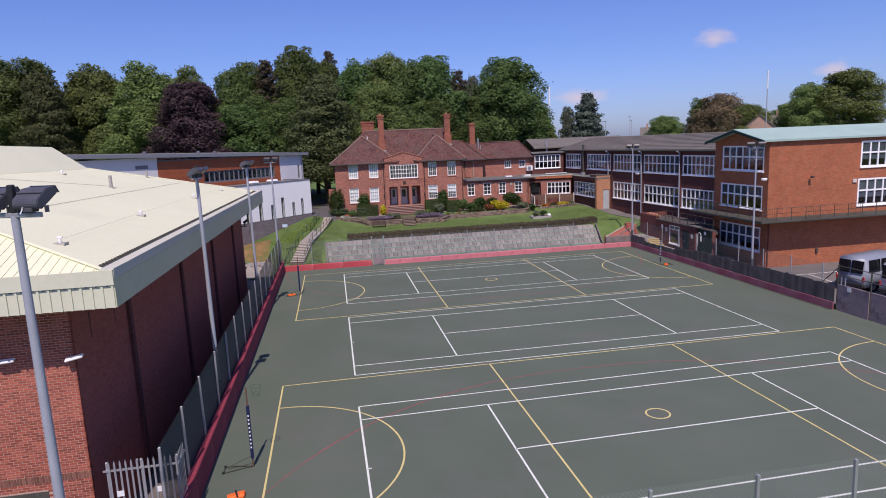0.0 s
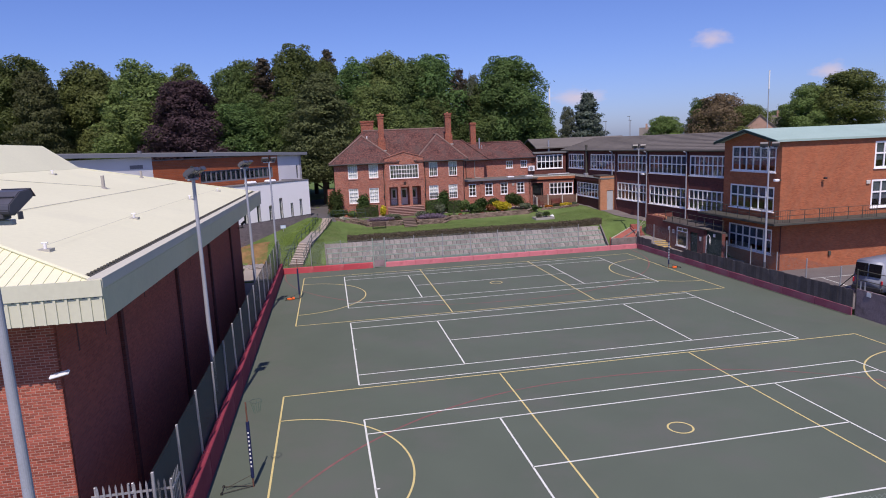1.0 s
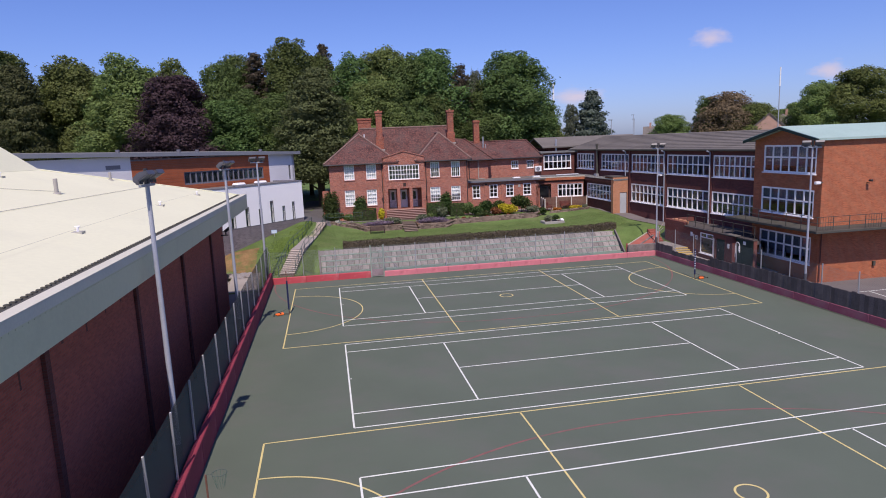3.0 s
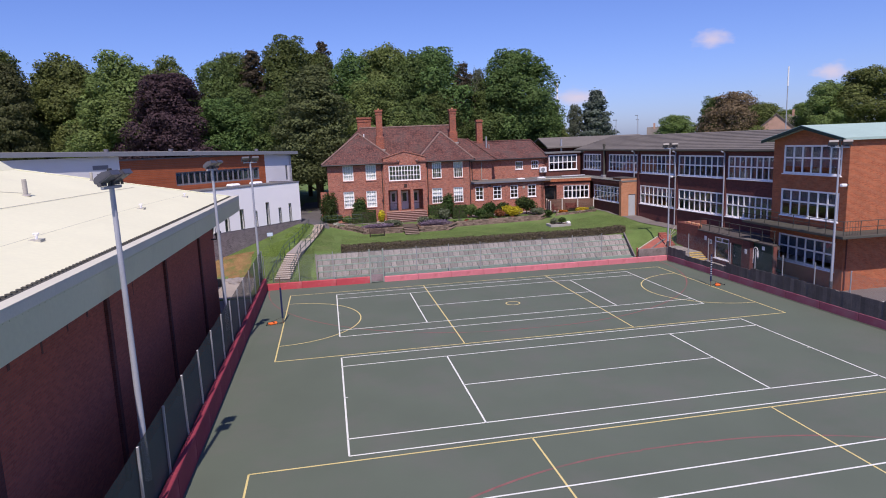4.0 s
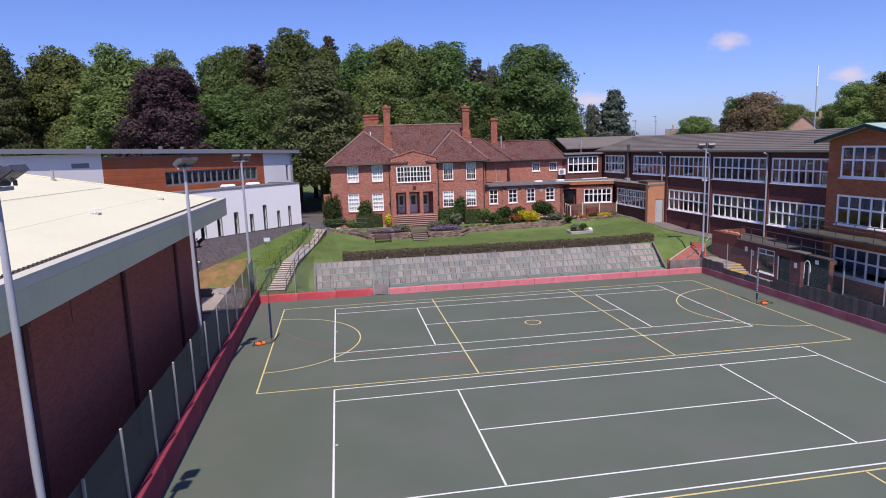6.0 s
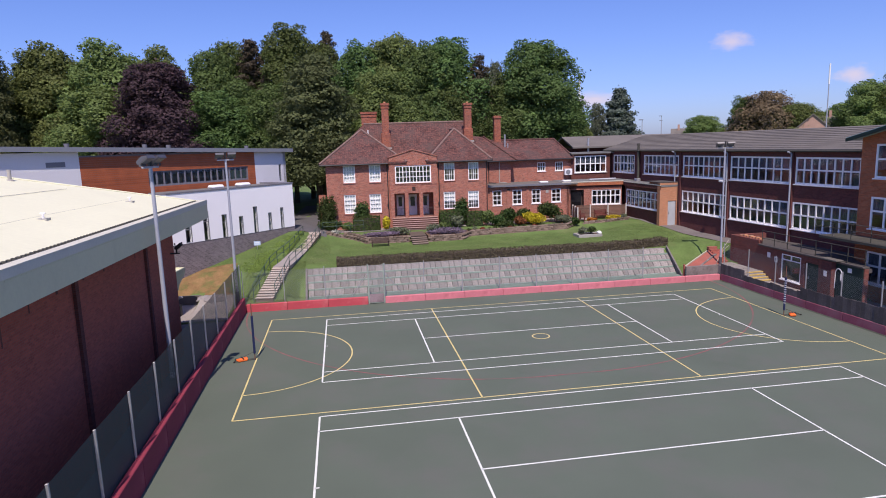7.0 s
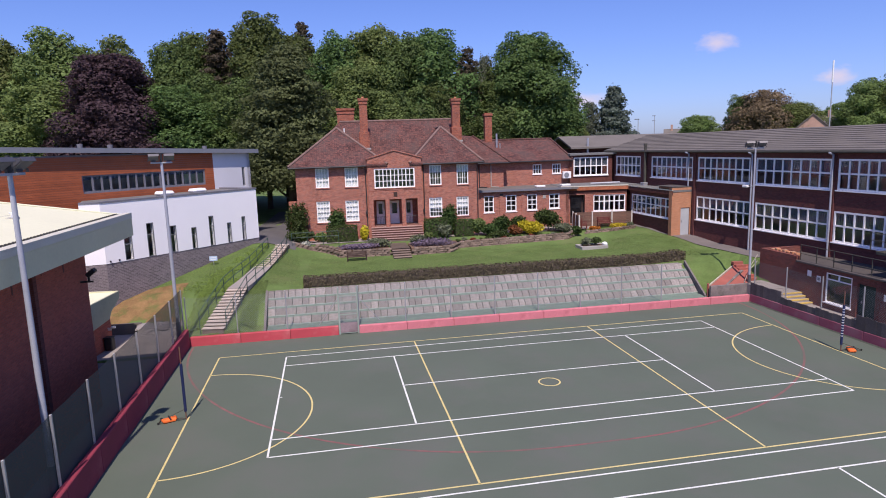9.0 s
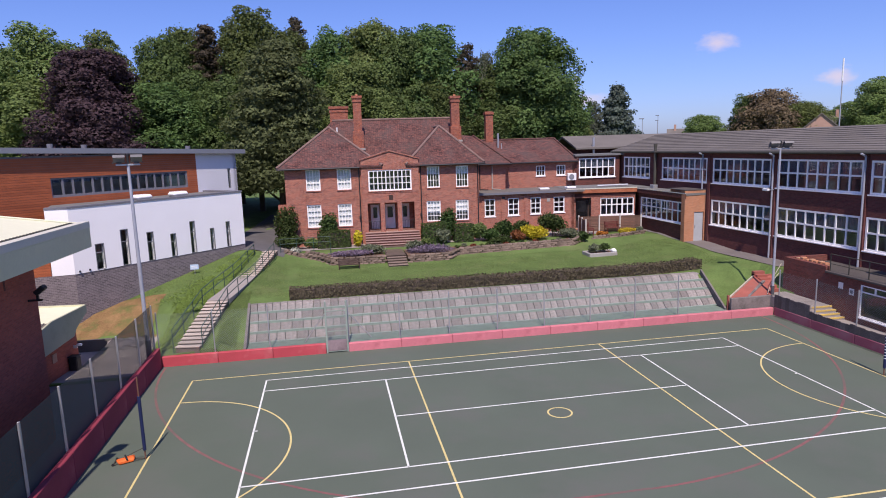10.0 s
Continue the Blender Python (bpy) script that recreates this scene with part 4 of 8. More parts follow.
        if u1 - u0 < 1.0:
            part("chimney_base", one_box(u0 - 0.12, u1 + 0.12, v0 - 0.12, v1 + 0.12, z0, z0 + (z1 - z0) * 0.42, 0.03), "chimney_brick", c)
            part("flashing", one_box(u0 - 0.2, u1 + 0.2, v0 - 0.2, v1 + 0.1, z0 + 0.55, z0 + 0.72), "concrete", c)
        for i in range(pots):
            bm = bmesh.new()
            u = u0 + (u1 - u0) * (i + 0.5) / pots
            tube(bm, (u, (v0 + v1) / 2, z1), (u, (v0 + v1) / 2, z1 + 0.16), 0.13, 0.11)
            part("pot", bm, "orange_brick", c)
    stack(5.25, 5.98, 4.2, 4.95, 9.9, 15.2, 1)
    stack(14.1, 14.85, 4.6, 5.4, 10.4, 15.05, 1)
    stack(3.1, 4.75, 7.8, 8.7, 11.8, 14.55, 0)
    bm = bmesh.new()
    tube(bm, (3.75, 4.6, 11.7), (3.75, 4.6, 12.5), 0.06)
    part("vent_pipe", bm, "white_plain", e)
    # side lean-to
    part("garden_wall", one_box(U0 - 1.1, U0 - 0.05, 3.5, 3.8, 2.5, 5.9), "house_brick", e)
    return e


# ---------------------------------------------------------------- house wing and link
def house_wing():
    e = grp("house_wing", pose(15.9, 36, 0, 0, 0, -2.5), "low red brick wing with white windows and tiled upper storey", "building")
    holes = [(1.0, 1.97, 4.22, 5.8), (3.14, 4.17, 4.24, 5.8), (5.22, 6.2, 4.28, 5.78), (7.38, 8.42, 4.33, 5.76)]
    f0, f1 = (-0.2, 0.0), (9.35, 0.0)
    bm = bmesh.new()
    sh = lambda h: (h[0] + 0.2, h[1] + 0.2, h[2], h[3])
    wall(bm, f0, f1, 1.8, 6.15, 0.3, [sh(h) for h in holes])
    wall(bm, f1, (9.35, 5.2), 1.8, 6.15, 0.3)
    wall(bm, (9.35, 5.6), (-0.2, 5.6), 1.8, 6.15, 0.3)
    part("wall", bm, "house_brick", e)
    for u in (4.62, 2.5):
        part("pier", one_box(u, u + 0.3, -0.08, -0.002, 1.8, 6.1), "house_brick", e)
    for h in holes:
        window(e, f0, f1, sh(h), 2, (1, 1, 1), bar=0.06, edge=0.09, sill_mat="white_frame")
    bm = one_box(-0.3, 10.2, -0.3, 5.4, 6.15, 6.32)
    part("flat_roof", bm, "dark_roof", e)
    part("roof_edge", one_box(-0.3, 9.45, -0.36, -0.302, 6.16, 6.36), "coping", e)
    part("floor_slab", one_box(0, 9.1, 0.3, 5.2, 2.5, 2.7), "inside", e)
    for u, v in ((6.5, 1.2), (9.2, 1.6)):
        part("roof_light", one_box(u, u + 0.9, v, v + 0.7, 6.33, 6.5, 0.04), "white_plain", e)
    part("wall_plate", one_box(6.75, 7.05, -0.03, 0.0, 5.35, 5.65), "concrete", e)
    part("wall_lamp", one_box(2.55, 2.85, -0.12, 0.0, 5.75, 5.95, 0.02), "black", e)
    # upper storey, set back
    V = 5.1
    uw = [(7.26, 8.2, 7.42, 8.42), (9.34, 10.26, 7.42, 8.42)]
    bm = bmesh.new()
    wall(bm, (0.0, V), (11.2, V), 6.2, 8.9, 0.3, [(h[0], h[1], h[2], h[3]) for h in uw])
    wall(bm, (11.2, V), (11.2, V + 7), 6.2, 8.9, 0.3)
    wall(bm, (11.2, V + 7), (0, V + 7), 2.5, 8.9, 0.3)
    part("upper_wall", bm, "house_brick", e)
    for h in uw:
        window(e, (0.0, V), (11.2, V), h, 3, (1, 1), bar=0.05, edge=0.08)
    bm = bmesh.new()
    t = 0.14
    F, B, z0, z1 = V - 0.45, V + 7.4, 8.85, 11.0
    mid = (F + B) / 2
    slab(bm, [(-0.5, F, z0), (11.4, F, z0), (10.2, mid, z1), (-0.5, mid, z1)], t)
    slab(bm, [(11.4, F, z0), (11.4, B, z0), (10.2, mid, z1)], t)
    slab(bm, [(-0.5, mid, z1), (10.2, mid, z1), (11.4, B, z0), (-0.5, B, z0)], t)
    # the taller end next to the house
    slab(bm, [(-0.4, F - 1.2, z0), (4.4, F - 1.2, z0), (1.6, mid - 0.6, z1 + 0.5), (-0.4, mid - 0.6, z1 + 0.7)], t)
    slab(bm, [(4.4, F - 1.2, z0), (4.4, mid, z0 + 0.9), (1.6, mid - 0.6, z1 + 0.5)], t)
    part("roof", bm, "roof_tile", e)
    part("end_wall", one_box(0.0, 3.9, V - 1.1, V - 0.01, 6.2, 8.75), "house_brick", e)
    bm = bmesh.new()
    for p, q in (((10.2, mid, z1), (11.4, F, z0)), ((1.6, mid - 0.6, z1 + 0.5), (4.4, F - 1.2, z0)), ((1.6, mid, z1), (10.2, mid, z1))):
        tube(bm, Vector(p) + Vector((0, 0, 0.04)), Vector(q) + Vector((0, 0, 0.04)), 0.1, n=8)
    part("ridge_tiles", bm, "roof_tile", e)
    bm = bmesh.new()
    tube(bm, (-0.4, F - 1.25, z0 - 0.1), (4.4, F - 1.25, z0 - 0.1), 0.07)
    tube(bm, (4.4, F - 0.05, z0 - 0.1), (11.4, F - 0.05, z0 - 0.1), 0.07)
    part("gutter", bm, "black", e)
    for u in (1.4, 2.6):
        bm = bmesh.new()
        tube(bm, (u, V - 1.16, 6.4), (u, V - 1.16, 8.7), 0.05)
        tube(bm, (u, V - 1.16, 6.4), (u + 0.7, V - 1.6, 6.36), 0.05)
        part("downpipe", bm, "concrete" if u > 2 else "black", e)
    bm = one_box(3.0, 3.75, V + 3.2, V + 4.0, 10.2, 13.9)
    box(bm, 2.92, 3.83, V + 3.1, V + 4.1, 13.6, 13.82)
    part("chimney", bm, "chimney_brick", e, "square red brick chimney")
    bm = bmesh.new()
    tube(bm, (4.0, V + 2.2, 9.9), (4.0, V + 2.2, 11.7), 0.1)
    tube(bm, (4.3, V + 2.0, 9.9), (4.3, V + 2.0, 10.7), 0.06)
    part("flue", bm, "steel", e)
    ac = part("air_unit", one_box(10.3, 11.15, V - 0.65, V - 0.2, 6.9, 7.6, 0.03), "white_plain", e)
    bm = bmesh.new()
    tube(bm, (10.66, V - 0.66, 7.25), (10.66, V - 0.68, 7.25), 0.26, n=20)
    part("fan_grille", bm, "grey_frame", ac)
    # glazed box next to the school wing
    gw = (11.6, 15.35, 7.1, 8.98)
    bm = bmesh.new()
    wall(bm, (11.2, V - 0.1), (15.8, V - 0.1), 6.2, 9.2, 0.25, [(gw[0] - 11.2, gw[1] - 11.2, gw[2], gw[3])])
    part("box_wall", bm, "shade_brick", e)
    window(e, (11.2, V - 0.1), (15.8, V - 0.1), (gw[0] - 11.2, gw[1] - 11.2, gw[2], gw[3]), 6, (1, 1.1), bar=0.09, edge=0.1, proud=0.1, back="blind", back_top=0.5)
    part("box_roof", one_box(11.1, 16.2, V - 0.4, V + 4, 9.2, 9.38), "felt_roof", e)
    return e


def link_block():
    e = grp("link_block", pose(31.0, 35.2, 0, 0, 0, -8), "single-storey brick link with white glazing and a flat roof", "building")
    f0, f1 = (-6.3, 0.0), (0.0, 0.0)
    hw = (3.05, 6.2, 3.85, 5.45)
    dr = (0.75, 2.2, 2.7, 5.5)
    bm = bmesh.new()
    wall(bm, f0, f1, 1.9, 6.2, 0.3, [hw, dr])
    part("wall", bm, "house_brick", e)
    window(e, f0, f1, hw, 6, (1, 1.6), bar=0.09, edge=0.1, split=(2, 4))
    d = part("door", one_box(0.78 - 6.3, 2.17 - 6.3, 0.5, 0.56, 2.7, 5.45), "dark_wood", e)
    part("door_glass", one_box(0.95 - 6.3, 2.0 - 6.3, 0.47, 0.495, 3.4, 5.2), "dark_glass", d)
    part("roof", one_box(-6.5, 3.0, -0.15, 7.5, 6.2, 6.36), "felt_roof", e)
    part("roof_edge", one_box(-6.5, 0.1, -0.22, -0.152, 6.30, 6.39), "pale_cap", e)
    part("fascia", one_box(-6.5, 0.1, -0.20, -0.152, 5.95, 6.296), "school_brick", e)
    part("door_header", one_box(-6.25, -0.05, -0.03, -0.003, 5.62, 6.1), "shade_brick", e)
    part("floor_slab", one_box(-6.2, 2.5, 0.3, 6, 2.4, 2.6), "inside", e)
    part("back_wall", one_box(-6.3, 2.6, 6.0, 6.2, 2.0, 6.2), "inside", e)
    bm = bmesh.new()
    tube(bm, (-3.2, 1.2, 6.5), (-0.4, 0.9, 6.55), 0.09)
    part("roof_duct", bm, "steel", e)
    # side range towards the door block
    s = grp("link_range", pose(31.3, 35.0, 0, 0, 0, -88.8), "glazed brick side range under a flat roof", "building")
    hs = (0.3, 7.2, 3.75, 5.5)
    bm = bmesh.new()
    wall(bm, (0, 0), (7.6, 0), 1.9, 6.1, 0.25, [hs])
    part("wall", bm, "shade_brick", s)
    window(s, (0, 0), (7.6, 0), hs, 8, (1, 1.4), bar=0.09, edge=0.1, proud=0.1, back="blind", back_top=0.6)
    part("roof", one_box(0.1, 7.7, -0.2, 1.9, 6.1, 6.28), "felt_roof", s)
    part("roof_edge", one_box(0.1, 7.7, -0.26, -0.202, 6.22, 6.30), "pale_cap", s)
    part("fascia", one_box(0.1, 7.7, -0.24, -0.202, 5.85, 6.216), "shade_brick", s)
    part("floor_slab", one_box(0.1, 7.5, 0.25, 1.8, 2.3, 2.55), "inside", s)
    p = grp("door_block", pose(31.2, 27.35, 0, 0, 0, 0), "plain orange brick entrance block with a grey door", "building")
    bm = bmesh.new()
    wall(bm, (0, 0), (1.86, 0), 1.9, 6.5, 0.3, [(0.85, 1.7, 2.0, 4.75)])
    box(bm, 0.0, 0.3, 0.301, 0.5, 1.9, 6.5)
    box(bm, 0.25, 0.55, 0.501, 2.6, 5.9, 6.5)
    part("wall", bm, "orange_brick", p)
    part("roof", one_box(-0.03, 1.9, -0.03, 2.6, 6.5, 6.56), "deck_felt", p)
    d = part("door", one_box(0.88, 1.67, 0.06, 0.12, 2.3, 4.72, 0.01), "door_grey", p)
    part("handle", one_box(0.95, 0.99, 0.01, 0.06, 3.5, 3.7), "steel", d)


# ---------------------------------------------------------------- school wing
def school_wing():
    e = grp("school_wing", pose(33.62, 21.38, 0.02, 0, 0, -86.3), "long two-storey dark brick school wing with white strip windows", "building")
    U0, U1, ZE = -20.6, 15.1, 9.5
    up = [(-18.7, -14.1), (-12.2, -6.0), (-5.3, 0.8), (1.4, 8.0), (8.5, 14.0)]
    lo = [(-5.35, 1.15), (1.5, 8.0), (8.4, 14.05)]
    f0, f1 = (U0, 0.0), (U1, 0.0)
    bm = bmesh.new()
    holes = [(a - U0, b - U0, 7.1, 9.05) for a, b in up] + [(a - U0, b - U0, 3.8, 5.78) for a, b in lo]
    wall(bm, f0, f1, 1.2, ZE, 0.3, holes)
    wall(bm, (U1, 0.301), (U1, 9), 1.2, ZE, 0.3)
    wall(bm, (U1, 9.3), (U0, 9.3), 1.2, ZE, 0.3)
    wall(bm, (U0, 9), (U0, 0.301), 1.2, ZE, 0.3)
    part("wall", bm, "wing_brick", e)
    for a, b in up:
        window(e, f0, f1, (a - U0, b - U0, 7.1, 9.05), 8 if b - a > 5 else 6, (1, 1.15), bar=0.105, edge=0.12, back="blind", back_top=random.choice((0.55, 0.75, 0.95)), proud=0.1)
    for a, b in lo:
        window(e, f0, f1, (a - U0, b - U0, 3.8, 5.78), 8, (1, 1.15), bar=0.105, edge=0.12, back="blind", back_top=random.choice((0.55, 0.75, 0.95)), proud=0.1)
    for u in (-13.2, -5.65, 1.2, 8.22, 14.4):
        part("column", one_box(u - 0.13, u + 0.13, -0.1, -0.003, 2.0, 9.4), "wing_brick", e)
    for u in (-5.95, 1.55, 8.6):
        bm = bmesh.new()
        tube(bm, (u - 0.35, -0.2, 2.2), (u - 0.35, -0.2, 9.3), 0.06)
        tube(bm, (u - 0.35, -0.2, 9.3), (u - 0.35, -0.55, 9.45), 0.06)
        part("downpipe", bm, "pole", e)
    for z in (2.3, 5.9):
        part("floor_slab", one_box(U0 + 0.3, U1 - 0.1, 0.3, 9.3, z, z + 0.2), "inside", e)
    part("ceiling_slab", one_box(U0 + 0.3, U1 - 0.1, 0.3, 9.3, 9.2, 9.35), "inside", e)
    part("corridor_wall", one_box(U0 + 0.3, U1 - 0.1, 6.0, 6.15, 2.5, 9.2), "inside", e)
    bm = bmesh.new()
    zr, yr = 11.15, 5.2
    slab(bm, [(U0 - 0.3, -0.25, ZE + 0.1), (U1, -0.25, ZE + 0.1), (U1, yr, zr), (U0 - 0.3, yr, zr)], 0.16)
    slab(bm, [(U0 - 0.3, yr, zr), (U1, yr, zr), (U1, 10, ZE + 0.1), (U0 - 0.3, 10, ZE + 0.1)], 0.16)
    part("roof", bm, "dark_roof", e)
    me = to_mesh("roof_rib", one_box(U0 - 0.3, U1, -0.03, 0.03, 0, 0.035), "dark_roof")
    for i in range(12):
        k = i / 12
        piece("roof_rib", me, e, Matrix.Translation((0, -0.22 + 5.42 * k, ZE + 0.1 + (zr - ZE - 0.1) * k)))
    bm = bmesh.new()
    tube(bm, (U0, -0.31, ZE), (U1, -0.31, ZE), 0.08)
    part("gutter", bm, "gutter", e)
    bm = bmesh.new()
    tube(bm, (-12.9, -0.25, 6.3), (-12.9, -0.25, 10.0), 0.13)
    tube(bm, (-12.9, -0.25, 10.0), (-12.9, -0.25, 10.25), 0.17)
    f = part("flue", bm, "gutter", e)
    part("fan_box", one_box(-13.2, -12.6, -0.55, -0.1, 6.1, 6.6, 0.04), "steel", f)
    for u, z in ((1.25, 6.9),):
        c = part("wall_lamp", one_box(u - 0.35, u + 0.15, -0.75, -0.55, z, z + 0.16, 0.03), "white_plain", e)
        part("arm", one_box(u - 0.03, u + 0.03, -0.6, -0.1, z + 0.04, z + 0.1), "steel", c)
    # far range behind the link, with its own roof
    g = grp("rear_range", pose(29.62, 43.95, 0.05, 0, 0, -4), "rear brick range under a weathered dark roof", "building")
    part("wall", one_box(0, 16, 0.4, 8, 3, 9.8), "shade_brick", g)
    bm = bmesh.new()
    slab(bm, [(-0.8, -0.6, 10.0), (14, -0.6, 10.0), (14, 4.2, 11.25), (-0.8, 4.2, 11.25)], 0.18)
    slab(bm, [(-0.8, 4.2, 11.25), (14, 4.2, 11.25), (14, 9, 9.9), (-0.8, 9, 9.9)], 0.18)
    part("roof", bm, "dark_roof", g)
    bm = bmesh.new()
    tube(bm, (1.2, -0.2, 9.4), (1.2, -0.2, 11.0), 0.13)
    part("flue", bm, "steel", g)


def tower_block():
    """The three-storey end block with its copper roof and balcony."""
    e = grp("school_block", pose(33.26, -0.93, -0.04, 0, 0, 0), "three-storey red brick school block with green copper roof and balcony", "building")
    X1, D, ZB, ZE = 30.0, 7.05, 0.2, 10.45
    lw = [(1.08, 6.45, 7.98, 10.02), (0.97, 6.4, 4.9, 6.85), (0.95, 6.35, 1.5, 3.5)]
    l0, l1 = (0, D), (0, 0)
    fw = [(8.2, 12.2, 7.95, 10.05), (8.1, 12.1, 4.85, 7.05), (16, 20, 7.95, 10.05), (16, 20, 4.85, 7.05)]
    bm = bmesh.new()
    wall(bm, l0, l1, ZB, ZE, 0.35, lw)
    m = [bm.verts.new(p) for p in ((0, 0, ZE), (0, D, ZE), (0, D / 2, ZE + 0.75), (0.3, 0, ZE), (0.3, D, ZE), (0.3, D / 2, ZE + 0.75))]
    bm.faces.new(m[:3])
    bm.faces.new(m[3:])
    for a, b in ((0, 2), (2, 1)):
        bm.faces.new((m[a], m[a + 3], m[b + 3], m[b]))
    wall(bm, (0.35, 0), (X1, 0), ZB, ZE, 0.35, [(a - 0.35, b - 0.35, c, d) for a, b, c, d in fw])
    wall(bm, (X1, D), (0.36, D), ZB, ZE, 0.35)
    part("wall", bm, "school_brick", e)
    for h in lw:
        window(e, l0, l1, h, 6, (1, 1.3), bar=0.11, edge=0.12, back="blind", back_top=random.choice((0.55, 0.75, 0.95)), proud=0.1)
    for h in fw:
        window(e, (0, 0), (X1, 0), h, 5, (1, 1.3), bar=0.12, edge=0.14, back="blind", back_top=0.7, proud=0.06)
    for z in (0.35, 3.9, 7.2):
        part("floor_slab", one_box(0.35, X1, 0.36, D - 0.36, z, z + 0.25), "inside", e)
    part("room_wall", one_box(5.5, 5.65, 0.36, D - 0.36, 0.6, 10.3), "inside", e)
    bm = bmesh.new()
    o, zt = 0.75, ZE + 0.95
    slab(bm, [(-o, -0.28, ZE + 0.04), (X1, -0.28, ZE + 0.04), (X1, D / 2, zt), (-o, D / 2, zt)], 0.16)
    slab(bm, [(-o, D / 2, zt), (X1, D / 2, zt), (X1, D + 0.5, ZE - 0.02), (-o, D + 0.5, ZE - 0.02)], 0.16)
    part("roof", bm, "copper", e)
    bm = bmesh.new()
    slab(bm, [(-o - 0.02, -0.28, ZE), (-o + 0.1, -0.28, ZE), (-o + 0.1, D / 2, zt - 0.04), (-o - 0.02, D / 2, zt - 0.04)], 0.2)
    slab(bm, [(-o - 0.02, D / 2, zt - 0.04), (-o + 0.1, D / 2, zt - 0.04), (-o + 0.1, D + 0.5, ZE - 0.06), (-o - 0.02, D + 0.5, ZE - 0.06)], 0.2)
    part("bargeboard", bm, "dark_green", e)
    # balcony round the corner
    bz = 4.35
    bal = part("balcony", one_box(-1.75, X1, -1.75, -0.003, bz - 0.18, bz, 0.02), "gutter", e, "dark weathered concrete balcony slab")
    part("balcony_return", one_box(-1.75, -0.003, 0.0, D + 1.0, bz - 0.18, bz, 0.02), "gutter", e)
    post = to_mesh("rail_post", one_box(-0.018, 0.018, -0.018, 0.018, 0, 0.95), "gutter")
    for i in range(22):
        piece("rail_post", post, bal, Matrix.Translation((-1.68 + 1.25 * i, -1.68, bz)))
    for j in range(7):
        piece("rail_post", post, bal, Matrix.Translation((-1.68, -1.68 + 1.45 * (j + 1), bz)))
    for z in (0.94, 0.55):
        bm = bmesh.new()
        tube(bm, (-1.68, -1.68, bz + z), (26, -1.68, bz + z), 0.022, n=6)
        tube(bm, (-1.68, -1.68, bz + z), (-1.68, D + 1.4, bz + z), 0.022, n=6)
        part("rail", bm, "gutter", bal)
    bm = bmesh.new()
    tube(bm, (0, 0, 0.05), (0, 0, 0.94), 0.012, n=5)
    bar = to_mesh("rail_bar", bm, "gutter")
    for i in range(0, 20, 3):
        for k in range(5):
            piece("rail_bar", bar, bal, Matrix.Translation((-1.43 + 1.25 * i + 0.2 * k, -1.68, bz)))
    c = part("security_camera", one_box(3.5, 3.72, -0.45, -0.2, 7.35, 7.5, 0.04), "black", e)
    part("bracket", one_box(3.56, 3.6, -0.25, 0.0, 7.22, 7.28), "gutter", c)
    c = part("corner_lamp", one_box(-0.75, -0.35, -0.35, -0.1, 7.35, 7.55, 0.04), "white_plain", e)
    part("bracket", one_box(-0.4, 0.0, -0.1, -0.02, 7.4, 7.48), "gutter", c)
    part("alarm_box", one_box(7.55, 7.9, -0.12, 0.0, 6.75, 7.05, 0.03), "concrete_white", e)
    part("outside_tap_box", one_box(4.5, 4.7, -0.15, 0.0, 1.25, 1.6, 0.02), "gutter", e)
    bm = bmesh.new()
    tube(bm, (0.12, -0.1, 0.4), (0.12, -0.1, 4.0), 0.045)
    part("downpipe", bm, "shade_brick", e)


